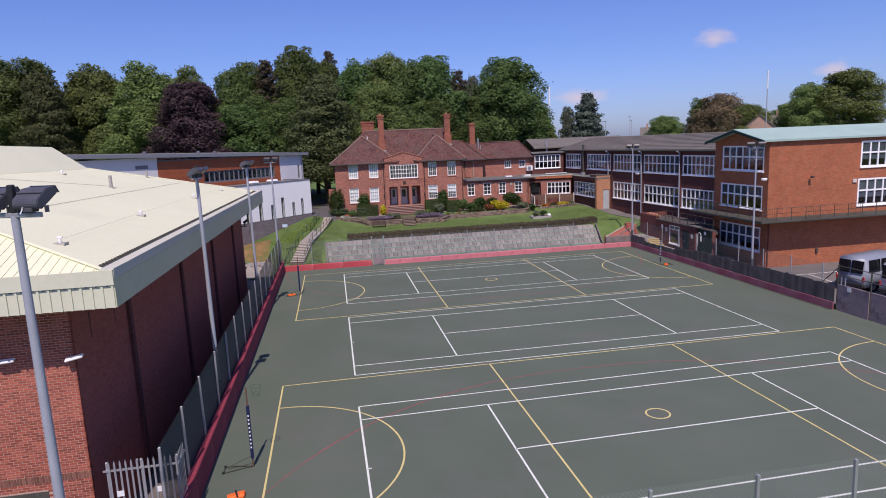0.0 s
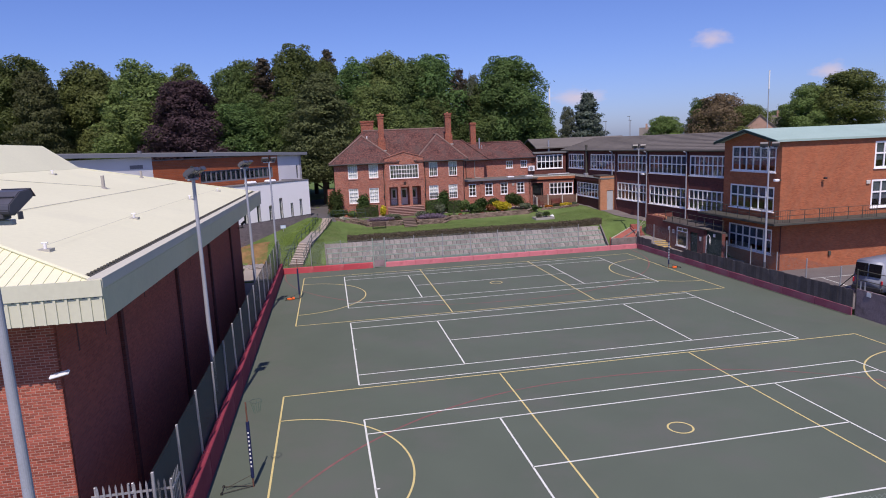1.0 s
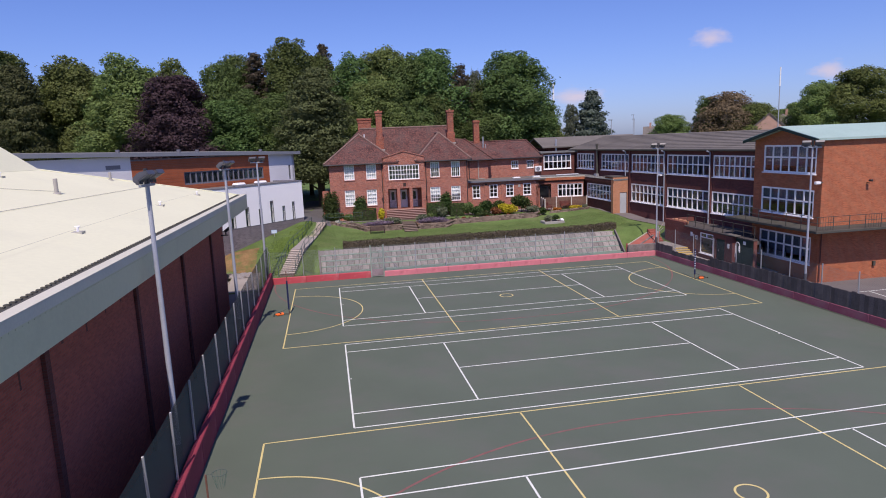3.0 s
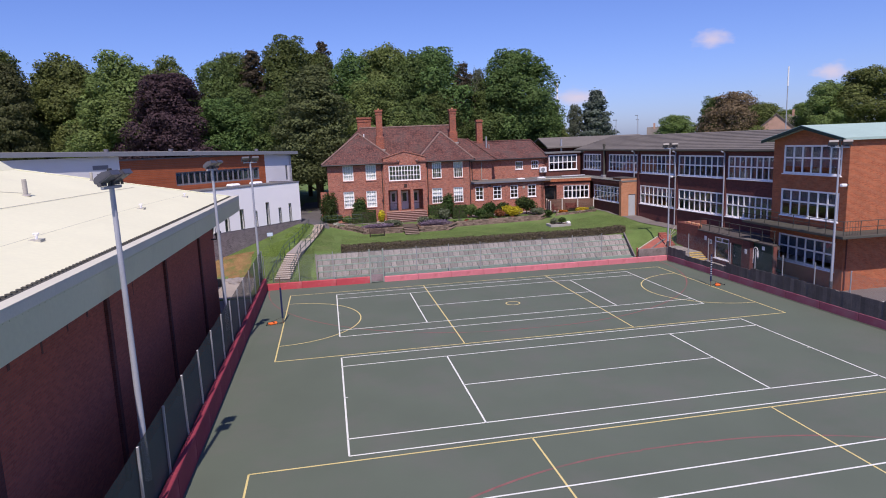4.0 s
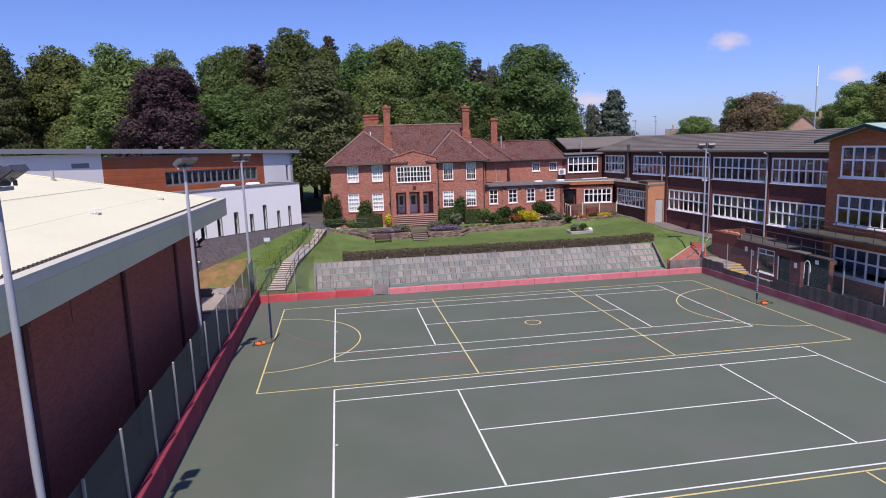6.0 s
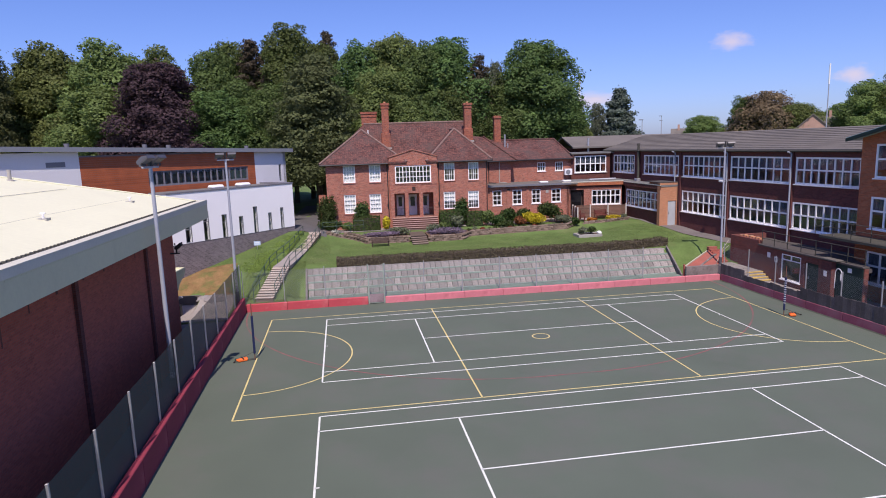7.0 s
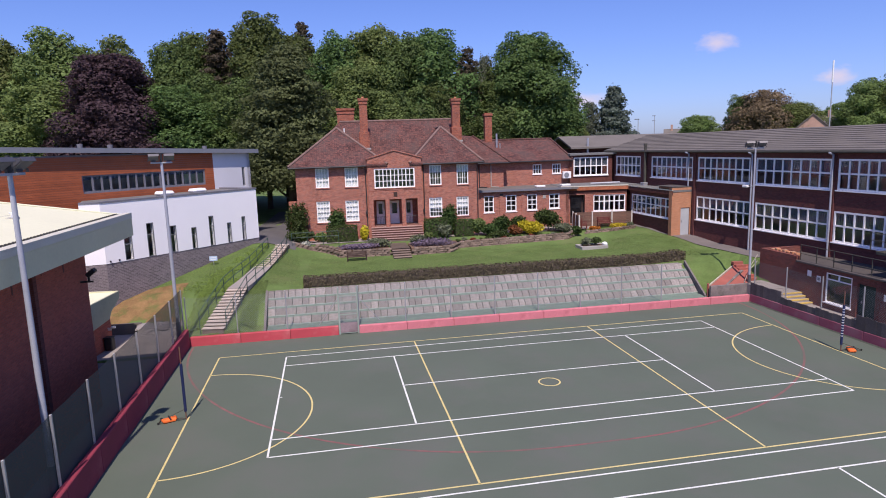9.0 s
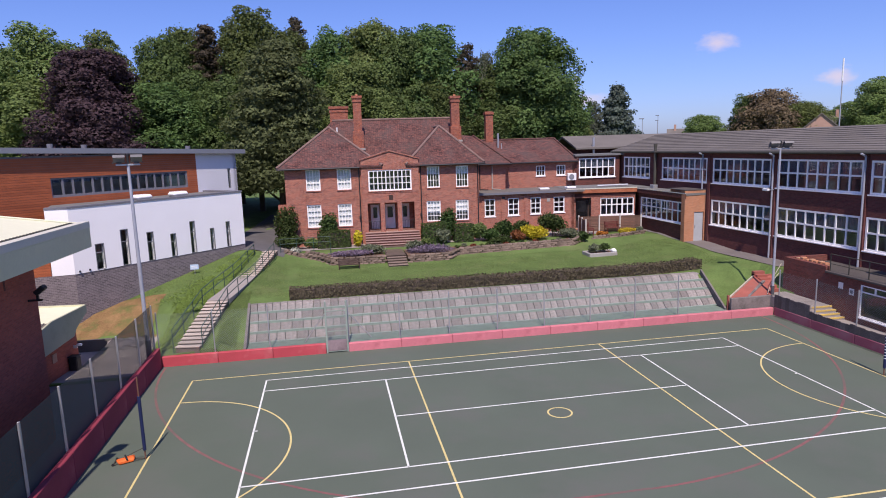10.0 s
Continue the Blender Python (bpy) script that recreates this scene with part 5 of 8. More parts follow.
def brick_terrace():
    """Low brick block with roof terrace, door and canopy between court and school wing."""
    e = grp("brick_terrace_block", None, "low red brick block with a roof terrace, white-framed window and railings", "building")
    hole = (15.45 - 9.95, 15.45 - 8.1, 0.9, 2.65)
    bm = bmesh.new()
    wall(bm, (30.95, 15.45), (30.95, 3.0), 0.2, 2.85, 0.3, [hole, (15.45 - 7.75, 15.45 - 6.55, 0.45, 2.45)])
    box(bm, 30.95, 34.0, 15.46, 15.75, 0.2, 3.2)
    box(bm, 30.95, 31.25, 12.4, 15.45, 2.86, 3.2)
    part("wall", bm, "terrace_brick", e)
    bm = bmesh.new()
    prism(bm, [(31.25, 3.0), (31.5, 3.0), (32.9, 5.9), (34.2, 6.1), (34.2, 15.4), (31.25, 15.4)], 2.6, 2.84)
    part("deck", bm, "deck_felt", e)
    part("deck_edge", one_box(30.85, 31.3, 3.0, 12.38, 2.86, 2.98, 0.02), "deck_felt", e)
    window(e, (30.95, 15.45), (30.95, 3.0), hole, 1, (0.24, 1), bar=0.06, edge=0.06, proud=0.06)
    part("window_bar", one_box(30.925, 30.995, 8.99, 9.05, 2.24, 2.59), "white_frame", e)
    part("back_wall", one_box(33.6, 33.75, 3.0, 15.4, 0.3, 2.6), "inside", e)
    part("door", one_box(31.1, 31.16, 6.56, 7.74, 0.46, 2.44), "dark_green", e)
    part("door_handle", one_box(31.06, 31.098, 7.5, 7.56, 1.35, 1.5), "steel", e)
    part("shutter", one_box(30.9, 30.947, 3.05, 5.06, 0.46, 2.84, 0.006), "dark_green", e, "dark green panel with a white painted arch")
    part("pillar", one_box(30.6, 30.93, 5.08, 5.9, 0.3, 2.93), "wing_brick", e)
    part("cap", one_box(30.54, 31.1, 4.7, 5.96, 2.99, 3.09, 0.02), "dark_concrete", e)
    part("notice", one_box(30.58, 30.598, 5.42, 5.68, 1.95, 2.3), "white_plain", e)
    part("notice", one_box(30.88, 30.898, 3.85, 4.15, 2.45, 2.72), "white_plain", e)
    bm = bmesh.new()
    arc = [(4.82 + 0.26 * math.cos(math.pi * k / 8), 2.2 + 0.35 * math.sin(math.pi * k / 8)) for k in range(9)]
    arc = [(5.08, 1.3)] + arc + [(4.56, 1.75)]
    for (y0, z0), (y1, z1) in zip(arc, arc[1:]):
        tube(bm, (30.89, y0, z0), (30.89, y1, z1), 0.03, n=6)
    tube(bm, (30.89, 4.6, 2.25), (30.89, 4.57, 1.85), 0.075, n=6)
    part("arch_outline", bm, "white_plain", e)
    for y, z in ((11.1, 2.15), (10.35, 1.95)):
        part("wall_sign", one_box(30.93, 30.948, y, y + 0.32, z, z + 0.36), "white_plain", e)
    part("window_sign", one_box(30.92, 30.948, 10.42, 10.6, 2.04, 2.22), "grey_frame", e)
    posts = to_mesh("rail_post", one_box(-0.02, 0.02, -0.02, 0.02, 0, 1.0), "gutter")
    for i in range(8):
        piece("rail_post", posts, e, Matrix.Translation((31.05, 12.2 - 1.3 * i, 2.97)))
    for z in (3.4, 3.95):
        bm = bmesh.new()
        tube(bm, (31.05, 12.2, z), (31.05, 3.0, z), 0.022, n=6)
        part("rail", bm, "gutter", e)
    # rubble in the raised brick planter
    for i in range(7):
        y = 12.9 + 0.35 * i
        part("loose_brick", one_box(31.35, 31.65, y, y + 0.25, 3.0, 3.2 + 0.12 * random.random(), 0.02), "orange_brick", e)
    s = grp("yellow_steps", None, "short flight of yellow-edged concrete steps", "steps")
    for i in range(4):
        st = part("step", one_box(29.26, 30.9, 11.7 - 0.3 * i, 12.9, 0.46, 1.06 - 0.14 * i, 0.015), "paving", s)
        part("nosing", one_box(29.6, 30.89, 11.69 - 0.3 * i, 11.8 - 0.3 * i, 1.0 - 0.14 * i, 1.066 - 0.14 * i), "yellow_step", st)
    part("upper_path", one_box(29.26, 30.9, 12.95, 15.4, 0.3, 1.06), "paving", s)
    r = grp("red_ramp", None, "red painted ramp and steps with handrails up to the lawn", "ramp")
    bm = bmesh.new()
    slab(bm, [(26.85, 15.1, 1.0), (29.6, 14.95, 1.06), (31.3, 17.2, 1.70), (30.0, 17.2, 1.70)], 1.0)
    part("slope", bm, "red_ramp", r)
    bm = bmesh.new()
    slab(bm, [(26.72, 15.1, 1.07), (26.85, 15.1, 1.07), (30.02, 17.25, 1.78), (29.9, 17.25, 1.78)], 0.5)
    part("side_kerb", bm, "pale_kerb", r)
    bm = bmesh.new()
    slab(bm, [(28.0, 15.05, 1.07), (28.2, 15.05, 1.07), (30.3, 16.5, 1.58), (30.15, 16.6, 1.58)], 0.2)
    part("middle_kerb", bm, "mossy_kerb", r)
    part("back_wall", one_box(30.0, 31.3, 17.22, 17.32, 1.0, 1.78), "red_ramp", r)
    part("end_post", one_box(26.62, 26.74, 15.0, 15.1, 0.3, 1.2), "red_ramp", r)
    for i in range(6):
        part("step", one_box(30.1, 30.85, 15.8 + 0.3 * i, 17.6, 0.7, 1.15 + 0.17 * i, 0.01), "red_ramp", r)
    for pts in ([(29.3, 15.0, 1.1), (30.05, 15.45, 2.1), (30.85, 15.85, 2.75)], [(29.75, 15.0, 1.1), (29.8, 15.1, 2.0), (30.85, 15.85, 2.3)]):
        bm = bmesh.new()
        pipe(bm, pts, 0.02)
        part("handrail", bm, "pale_kerb", r)
    part("kerb", one_box(26.64, 29.66, 14.66, 14.86, 0.2, 1.09, 0.02), "mossy_kerb", r)

# ---------------------------------------------------------------- sports hall
def sports_hall():
    e = grp("sports_hall", None, "large red brick sports hall with cream roof and sage fascia", "building")
    X0, X1, Y0, Y1 = -34.0, -7.9, -26.2, 8.1
    for p, q, th in (((X1, Y0 + 0.12), (X1, Y1), 0.35), ((X1 - 0.36, Y1 - 0.35), (X0, Y1 - 0.35), 0.35), ((X0, Y1), (X0, Y0 + 0.12), 0.35), ((X0, Y0 + 0.12), (X1 - 0.36, Y0 + 0.12), 0.25)):
        bm = bmesh.new()
        wall(bm, p, q, -0.9, 7.7, th)
        part("wall", bm, "hall_brick", e)
    # raised brick strips on the long side, darkened to read as shaded grooves
    for y in (-21.6, -13.5, -5.4, 2.7):
        part("recess_pier", one_box(X1 + 0.004, X1 + 0.12, y + 0.1, y + 0.38, -0.8, 7.6), "wing_brick", e)
    # roof: long slope to the court, hips at both ends, steeper raised centre
    ex, ny, fy = -6.16, -27.5, 9.35
    z0, k, kn = 8.12, 0.25, 0.34
    xe, xc = ex - 0.35, -16.75
    zc = z0 + 0.06 + (xe - xc) * k
    dn = (zc - z0 - 0.06) / kn
    yn, yf = ny + 0.35 + dn, fy - 0.1 - dn
    bm = bmesh.new()
    slab(bm, [(xe, ny + 0.35, z0 + 0.06), (xe, fy - 0.1, z0 + 0.06), (xc, yf, zc), (xc, yn, zc)], 0.18)
    part("roof_slope", bm, "cream_roof", e)
    bm = bmesh.new()
    slab(bm, [(-40, ny + 0.35, z0 + 0.03), (xe, ny + 0.35, z0 + 0.03), (xc, yn, zc - 0.03), (-40, yn, zc - 0.03)], 0.16)
    part("roof_hip", bm, "cream_roof", e)
    bm = bmesh.new()
    slab(bm, [(xe, fy - 0.1, z0 + 0.03), (-40, fy - 0.1, z0 + 0.03), (-40, yf, zc - 0.03), (xc, yf, zc - 0.03)], 0.16)
    part("roof_far_hip", bm, "cream_roof", e)
    rib = to_mesh("roof_rib", one_box(-0.03, 0.03, 0, 1.0, 0, 0.025), "cream_roof")
    ang = math.atan(kn)
    for i in range(70):
        x = xe - 0.3 - 0.28 * i
        ln = min(dn, (xe - x) * k / kn) / math.cos(ang) - 0.05
        piece("roof_rib", rib, e, Matrix.Translation((x, ny + 0.36, z0 + 0.03)) @ Matrix.Rotation(ang, 4, "X") @ Matrix.Diagonal((1, ln, 1, 1)))
    bm = bmesh.new()
    slab(bm, [(xc + 0.05, yn - 0.5, zc), (xc + 0.05, yf, zc), (xc - 2.0, yf - 0.1, zc + 1.55), (xc - 2.0, yn + 1.4, zc + 1.55)], 0.1)
    part("raised_slope", bm, "cream_roof", e)
    part("raised_roof", one_box(-40, xc - 2.0, yn + 1.4, yf - 0.1, zc - 0.2, zc + 1.56), "cream_roof", e)
    bm = bmesh.new()
    prism(bm, [(xc - 0.4, yf - 0.12), (xc - 2.0, yf - 0.12), (xc - 2.0, yf - 0.3), (xc - 0.4, yf - 0.3)], zc - 0.2, zc + 0.25)
    part("raised_end", bm, "cream_roof", e)
    for p, q in (((xe, ny + 0.35, z0 + 0.08), (xc, yn, zc + 0.02)), ((xe, fy - 0.1, z0 + 0.08), (xc, yf, zc + 0.02))):
        bm = bmesh.new()
        tube(bm, p, q, 0.05, n=6)
        part("hip_cap", bm, "cream_roof", e)
    # fascias
    bm = bmesh.new()
    box(bm, ex - 0.10, ex, ny, fy, z0 - 0.90, z0 + 0.10)
    box(bm, ex - 0.36, ex - 0.10, ny + 0.1, fy, z0 - 0.0, z0 + 0.10)
    part("fascia", bm, "sage", e, "deep sage green metal fascia")
    part("fascia_cap", one_box(ex - 0.34, ex + 0.018, ny, fy, z0 + 0.104, z0 + 0.15), "pale_cap", e)
    part("cap_drip", one_box(ex + 0.002, ex + 0.016, ny, fy, z0 - 0.10, z0 + 0.10), "pale_cap", e)
    notch = to_mesh("rib_end", one_box(0, 0.006, -0.03, 0.03, z0 - 0.155, z0 - 0.125), "sage")
    for i in range(130):
        piece("rib_end", notch, e, Matrix.Translation((ex + 0.002, ny + 0.28 + 0.26 * i, 0)))
    bm = bmesh.new()
    box(bm, -40, ex - 0.102, ny, ny + 0.1, z0 - 0.90, z0 + 0.10)
    box(bm, -40, ex, ny - 0.06, ny - 0.003, z0 - 0.28, z0 + 0.12)
    part("ribbed_fascia", bm, "cream_fascia", e, "cream ribbed metal fascia")
    rib = to_mesh("front_rib", one_box(-0.03, 0.03, -0.035, -0.001, z0 - 0.90, z0 - 0.281), "cream_fascia")
    notch = to_mesh("rib_notch", one_box(-0.035, 0.035, -0.008, -0.001, z0 - 0.325, z0 - 0.282), "steel_roof_edge")
    for i in range(46):
        piece("rib_notch", notch, e, Matrix.Translation((ex - 0.19 - 0.26 * i, ny, 0)))
        piece("front_rib", rib, e, Matrix.Translation((ex - 0.06 - 0.26 * i, ny, 0)))
    part("end_fascia", one_box(-40, ex - 0.102, fy - 0.1, fy, z0 - 0.90, z0 + 0.1), "sage", e)
    bm = bmesh.new()
    box(bm, X1 + 0.02, ex - 0.1, ny + 0.1, fy - 0.1, z0 - 0.90, z0 - 0.82)
    box(bm, -40, X1 + 0.02, ny + 0.1, Y0 + 0.1, z0 - 0.90, z0 - 0.82)
    part("soffit", bm, "sage", e)
    bm = bmesh.new()
    n = 150
    box(bm, ex - 0.56, ex - 0.36, ny + 0.5, fy, z0 + 0.07, z0 + 0.125)
    for i in range(n):
        y = ny + 0.6 + (fy - ny - 0.8) * i / n
        box(bm, ex - 0.62, ex - 0.5, y, y + 0.09, z0 + 0.125, z0 + 0.155)
    part("gutter", bm, "gutter", e, "dark gutter with ribbed sheet ends")
    # damp streaks under the eaves
    for i in range(16):
        y, ln = -24.6 + 2.02 * i + random.uniform(-0.5, 0.5), random.uniform(0.5, 1.5)
        part("damp_streak", one_box(X1 + 0.004, X1 + 0.009, y, y + random.uniform(0.07, 0.16), 7.12 - ln, 7.12), "streak", e)
    # fall-arrest anchors with their cable
    for x, y in ((-8.5, -24.6), (-8.6, -16.0), (-8.64, -5.0), (-8.5, 3.6), (-13.2, -17.5), (-15.85, -4.8)):
        z = z0 + 0.06 + (ex - 0.35 - x) * k
        a = part("roof_anchor", one_box(x - 0.17, x + 0.17, y - 0.17, y + 0.17, z - 0.05, z + 0.045), "roof_cable", e)
        bm = bmesh.new()
        tube(bm, (x, y, z), (x, y, z + 0.2), 0.045, 0.035)
        tube(bm, (x - 0.08, y, z + 0.21), (x + 0.08, y, z + 0.21), 0.03)
        part("anchor_post", bm, "white_plain", a)
    bm = bmesh.new()
    run_pts = ((-8.5, -24.6), (-8.6, -16.0), (-8.64, -5.0), (-8.5, 3.6))
    for a, b in zip(run_pts, run_pts[1:]):
        za, zb = (z0 + 0.20 + (ex - 0.35 - p[0]) * k for p in (a, b))
        tube(bm, (*a, za), (*b, zb), 0.004, n=5)
    part("safety_cable", bm, "roof_cable", e)
    for p, q in (((-11.6, -22.0), (-11.3, 3.8)), ((-15.9, -12.0), (-12.6, -6.5))):
        bm = bmesh.new()
        tube(bm, (*p, z0 + 0.09 + (xe - p[0]) * k), (*q, z0 + 0.09 + (xe - q[0]) * k), 0.01, n=5)
        part("roof_cable", bm, "roof_cable", e)
    for x, y, h, r in ((-12.5, -7.2, 0.7, 0.09), (-13.4, 3.2, 0.5, 0.08)):
        z = min(z0 + 0.05 + (xe - x) * k, z0 + 0.05 + (fy - 0.1 - y) * kn)
        bm = bmesh.new()
        tube(bm, (x, y, z), (x, y, z + h), r, r, n=14)
        tube(bm, (x, y, z), (x, y, z + 0.06), r * 2.2, r * 1.6, n=14)
        part("vent_flue", bm, "concrete", e)
    # end wall lamps
    for x, z, t in ((-7.85, 5.62, 12), (-9.62, 5.7, 4)):
        m = Matrix.Translation((x, Y0 - 0.2, z)) @ Matrix.Rotation(radians(-t), 4, "Y") @ Matrix.Rotation(radians(18), 4, "X")
        lamp = part("wall_lamp", one_box(-0.25, 0.25, -0.09, 0.09, -0.035, 0.035, 0.025, m), "white_plain", e)
        part("bracket", one_box(x - 0.03, x + 0.03, Y0 - 0.16, Y0, z - 0.07, z - 0.03), "gutter", lamp)
    f = part("floodlight", one_box(-0.21, 0.21, -0.17, 0.17, -0.1, 0.1, 0.04, pose(X1 + 0.46, 7.35, 5.92, 0, -38, 0)), "black", e)
    part("bracket", one_box(X1, X1 + 0.5, 7.3, 7.4, 5.5, 5.57), "black", f)
    part("arm", one_box(X1 + 0.3, X1 + 0.38, 7.31, 7.39, 5.56, 5.85), "black", f)
    return e


def hall_bricks(hall):
    """The end wall's facing bricks, laid one by one beside the corner."""
    X1, Y0 = -7.9, -26.2
    bw, bh, d = 0.225, 0.075, 0.10
    me = [to_mesh("brick", one_box(0.009, w - 0.009, 0, d, 0.008, bh - 0.008), "hall_brick_piece") for w in (bw, bw / 2)]
    singles, rows = 0, int(7.1 / bh)
    rest = bmesh.new()
    for r in range(rows):
        z = r * bh
        x = X1 - (bw / 2 if r % 2 else bw)
        first = True
        c = 0
        while x > X1 - 6.5:
            half = first and r % 2
            w = bw / 2 if half else bw
            if 25 <= r <= 27 or (z < 1.58 and -10.75 < x < -9.2):
                x -= bw
                first = False
                continue
            if singles < 300 and 3.6 < z < 5.5 and c < 12:
                b = piece("brick", me[1 if half else 0], hall, Matrix.Translation((x, Y0 + random.uniform(-0.002, 0.002), z)))
                singles += 1
            else:
                yy = Y0 + random.uniform(-0.002, 0.002)
                box(rest, x + 0.009, x + w - 0.009, yy, yy + d, z + 0.008, z + bh - 0.008)
            x -= bw
            first = False
            c += 1
    band = bmesh.new()
    x = X1 - bh
    while x > X1 - 6.5:
        yy = Y0 - 0.006 + random.uniform(-0.004, 0.004)
        box(band, x + 0.006, x + bh - 0.006, yy, yy + d, 25 * bh + 0.007, 28 * bh - 0.007)
        x -= bh
    part("soldier_course", band, "soldier_brick", hall, "band of upright brown bricks")["kind"] = "stuff"
    part("service_door", one_box(-10.55, -9.12, Y0 - 0.012, Y0 + 0.0045, 0, 1.6), "gutter", hall)
    part("brickwork", rest, "hall_brick_rest", hall)["kind"] = "stuff"
    part("mortar_bed", one_box(X1 - 6.5, X1 - 0.04, Y0 + 0.005, Y0 + 0.118, -0.8, 7.1), "mortar", hall)
    part("facing_brick", one_box(-34, X1 - 6.5, Y0, Y0 + 0.118, 0, 7.1), "hall_brick", hall)


def low_annex():
    """Low block behind the hall: level roof that drops to a short ribbed slope, with a deep raked fascia."""
    e = grp("annex", None, "low brick annex with cream roof and deep sage fascia", "building")
    X, W, Z = -10.0, -18.0, 2.60
    part("wall", one_box(W, X - 0.5, 9.4, 17.7, -0.8, 1.5), "hall_brick", e)
    bm = bmesh.new()
    slab(bm, [(W, 14.7, Z), (X - 0.12, 14.7, Z), (X - 0.12, 18.1, Z), (W, 18.1, Z)], 0.12)
    part("roof", bm, "cream_roof", e)
    # slope and ribs take the dark roof sheet in place of the hall's shade
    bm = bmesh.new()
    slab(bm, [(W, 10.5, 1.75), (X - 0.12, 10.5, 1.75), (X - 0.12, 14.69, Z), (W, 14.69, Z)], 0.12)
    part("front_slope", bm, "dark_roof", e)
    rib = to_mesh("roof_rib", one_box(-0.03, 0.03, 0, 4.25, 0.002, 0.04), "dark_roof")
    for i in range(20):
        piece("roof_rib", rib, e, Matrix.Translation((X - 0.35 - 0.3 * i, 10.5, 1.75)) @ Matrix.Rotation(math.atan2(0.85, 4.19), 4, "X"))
    outline = [(10.5, 0.95), (16.6, 1.36), (16.9, 1.72), (18.1, 2.28), (18.1, 2.68), (14.7, 2.68), (10.5, 1.84)]
    bm = bmesh.new()
    vs = [[bm.verts.new((x, y, z)) for y, z in outline] for x in (X, X - 0.1)]
    bm.faces.new(vs[0])
    bm.faces.new(vs[1][::-1])
    for i in range(len(outline)):
        j = (i + 1) % len(outline)
        bm.faces.new((vs[0][i], vs[1][i], vs[1][j], vs[0][j]))
    bmesh.ops.recalc_face_normals(bm, faces=bm.faces[:])
    part("fascia", bm, "annex_sage", e)
    part("end_fascia", one_box(W, X - 0.1, 18.1, 18.2, 2.2, 2.68), "sage", e)
    part("soffit", one_box(X - 0.5, X - 0.1, 10.6, 16.5, 1.3, 1.36), "sage", e)
    d = part("door", one_box(X - 0.5, X - 0.44, 13.4, 14.4, -0.6, 1.2), "door_grey", e)
    part("door_glass", one_box(X - 0.44, X - 0.42, 13.55, 14.25, 0.1, 1.05), "dark_glass", d)
    part("notice", one_box(X - 0.5, X - 0.47, 15.2, 15.6, 0.35, 0.8), "pale_brick", e)
    lamp = part("wall_lamp", one_box(X - 0.3, X - 0.05, 17.2, 17.35, 0.62, 0.74, 0.02), "white_plain", e)
    part("bracket", one_box(X - 0.5, X - 0.3, 17.25, 17.3, 0.5, 0.66), "white_plain", lamp)
    b = part("bin", one_box(X - 0.45, X, 16.5, 16.95, -0.53, 0.2, 0.05), "black", e)
    part("bin_lid", one_box(X - 0.47, X + 0.02, 16.48, 16.97, 0.21, 0.26, 0.02), "black", b)


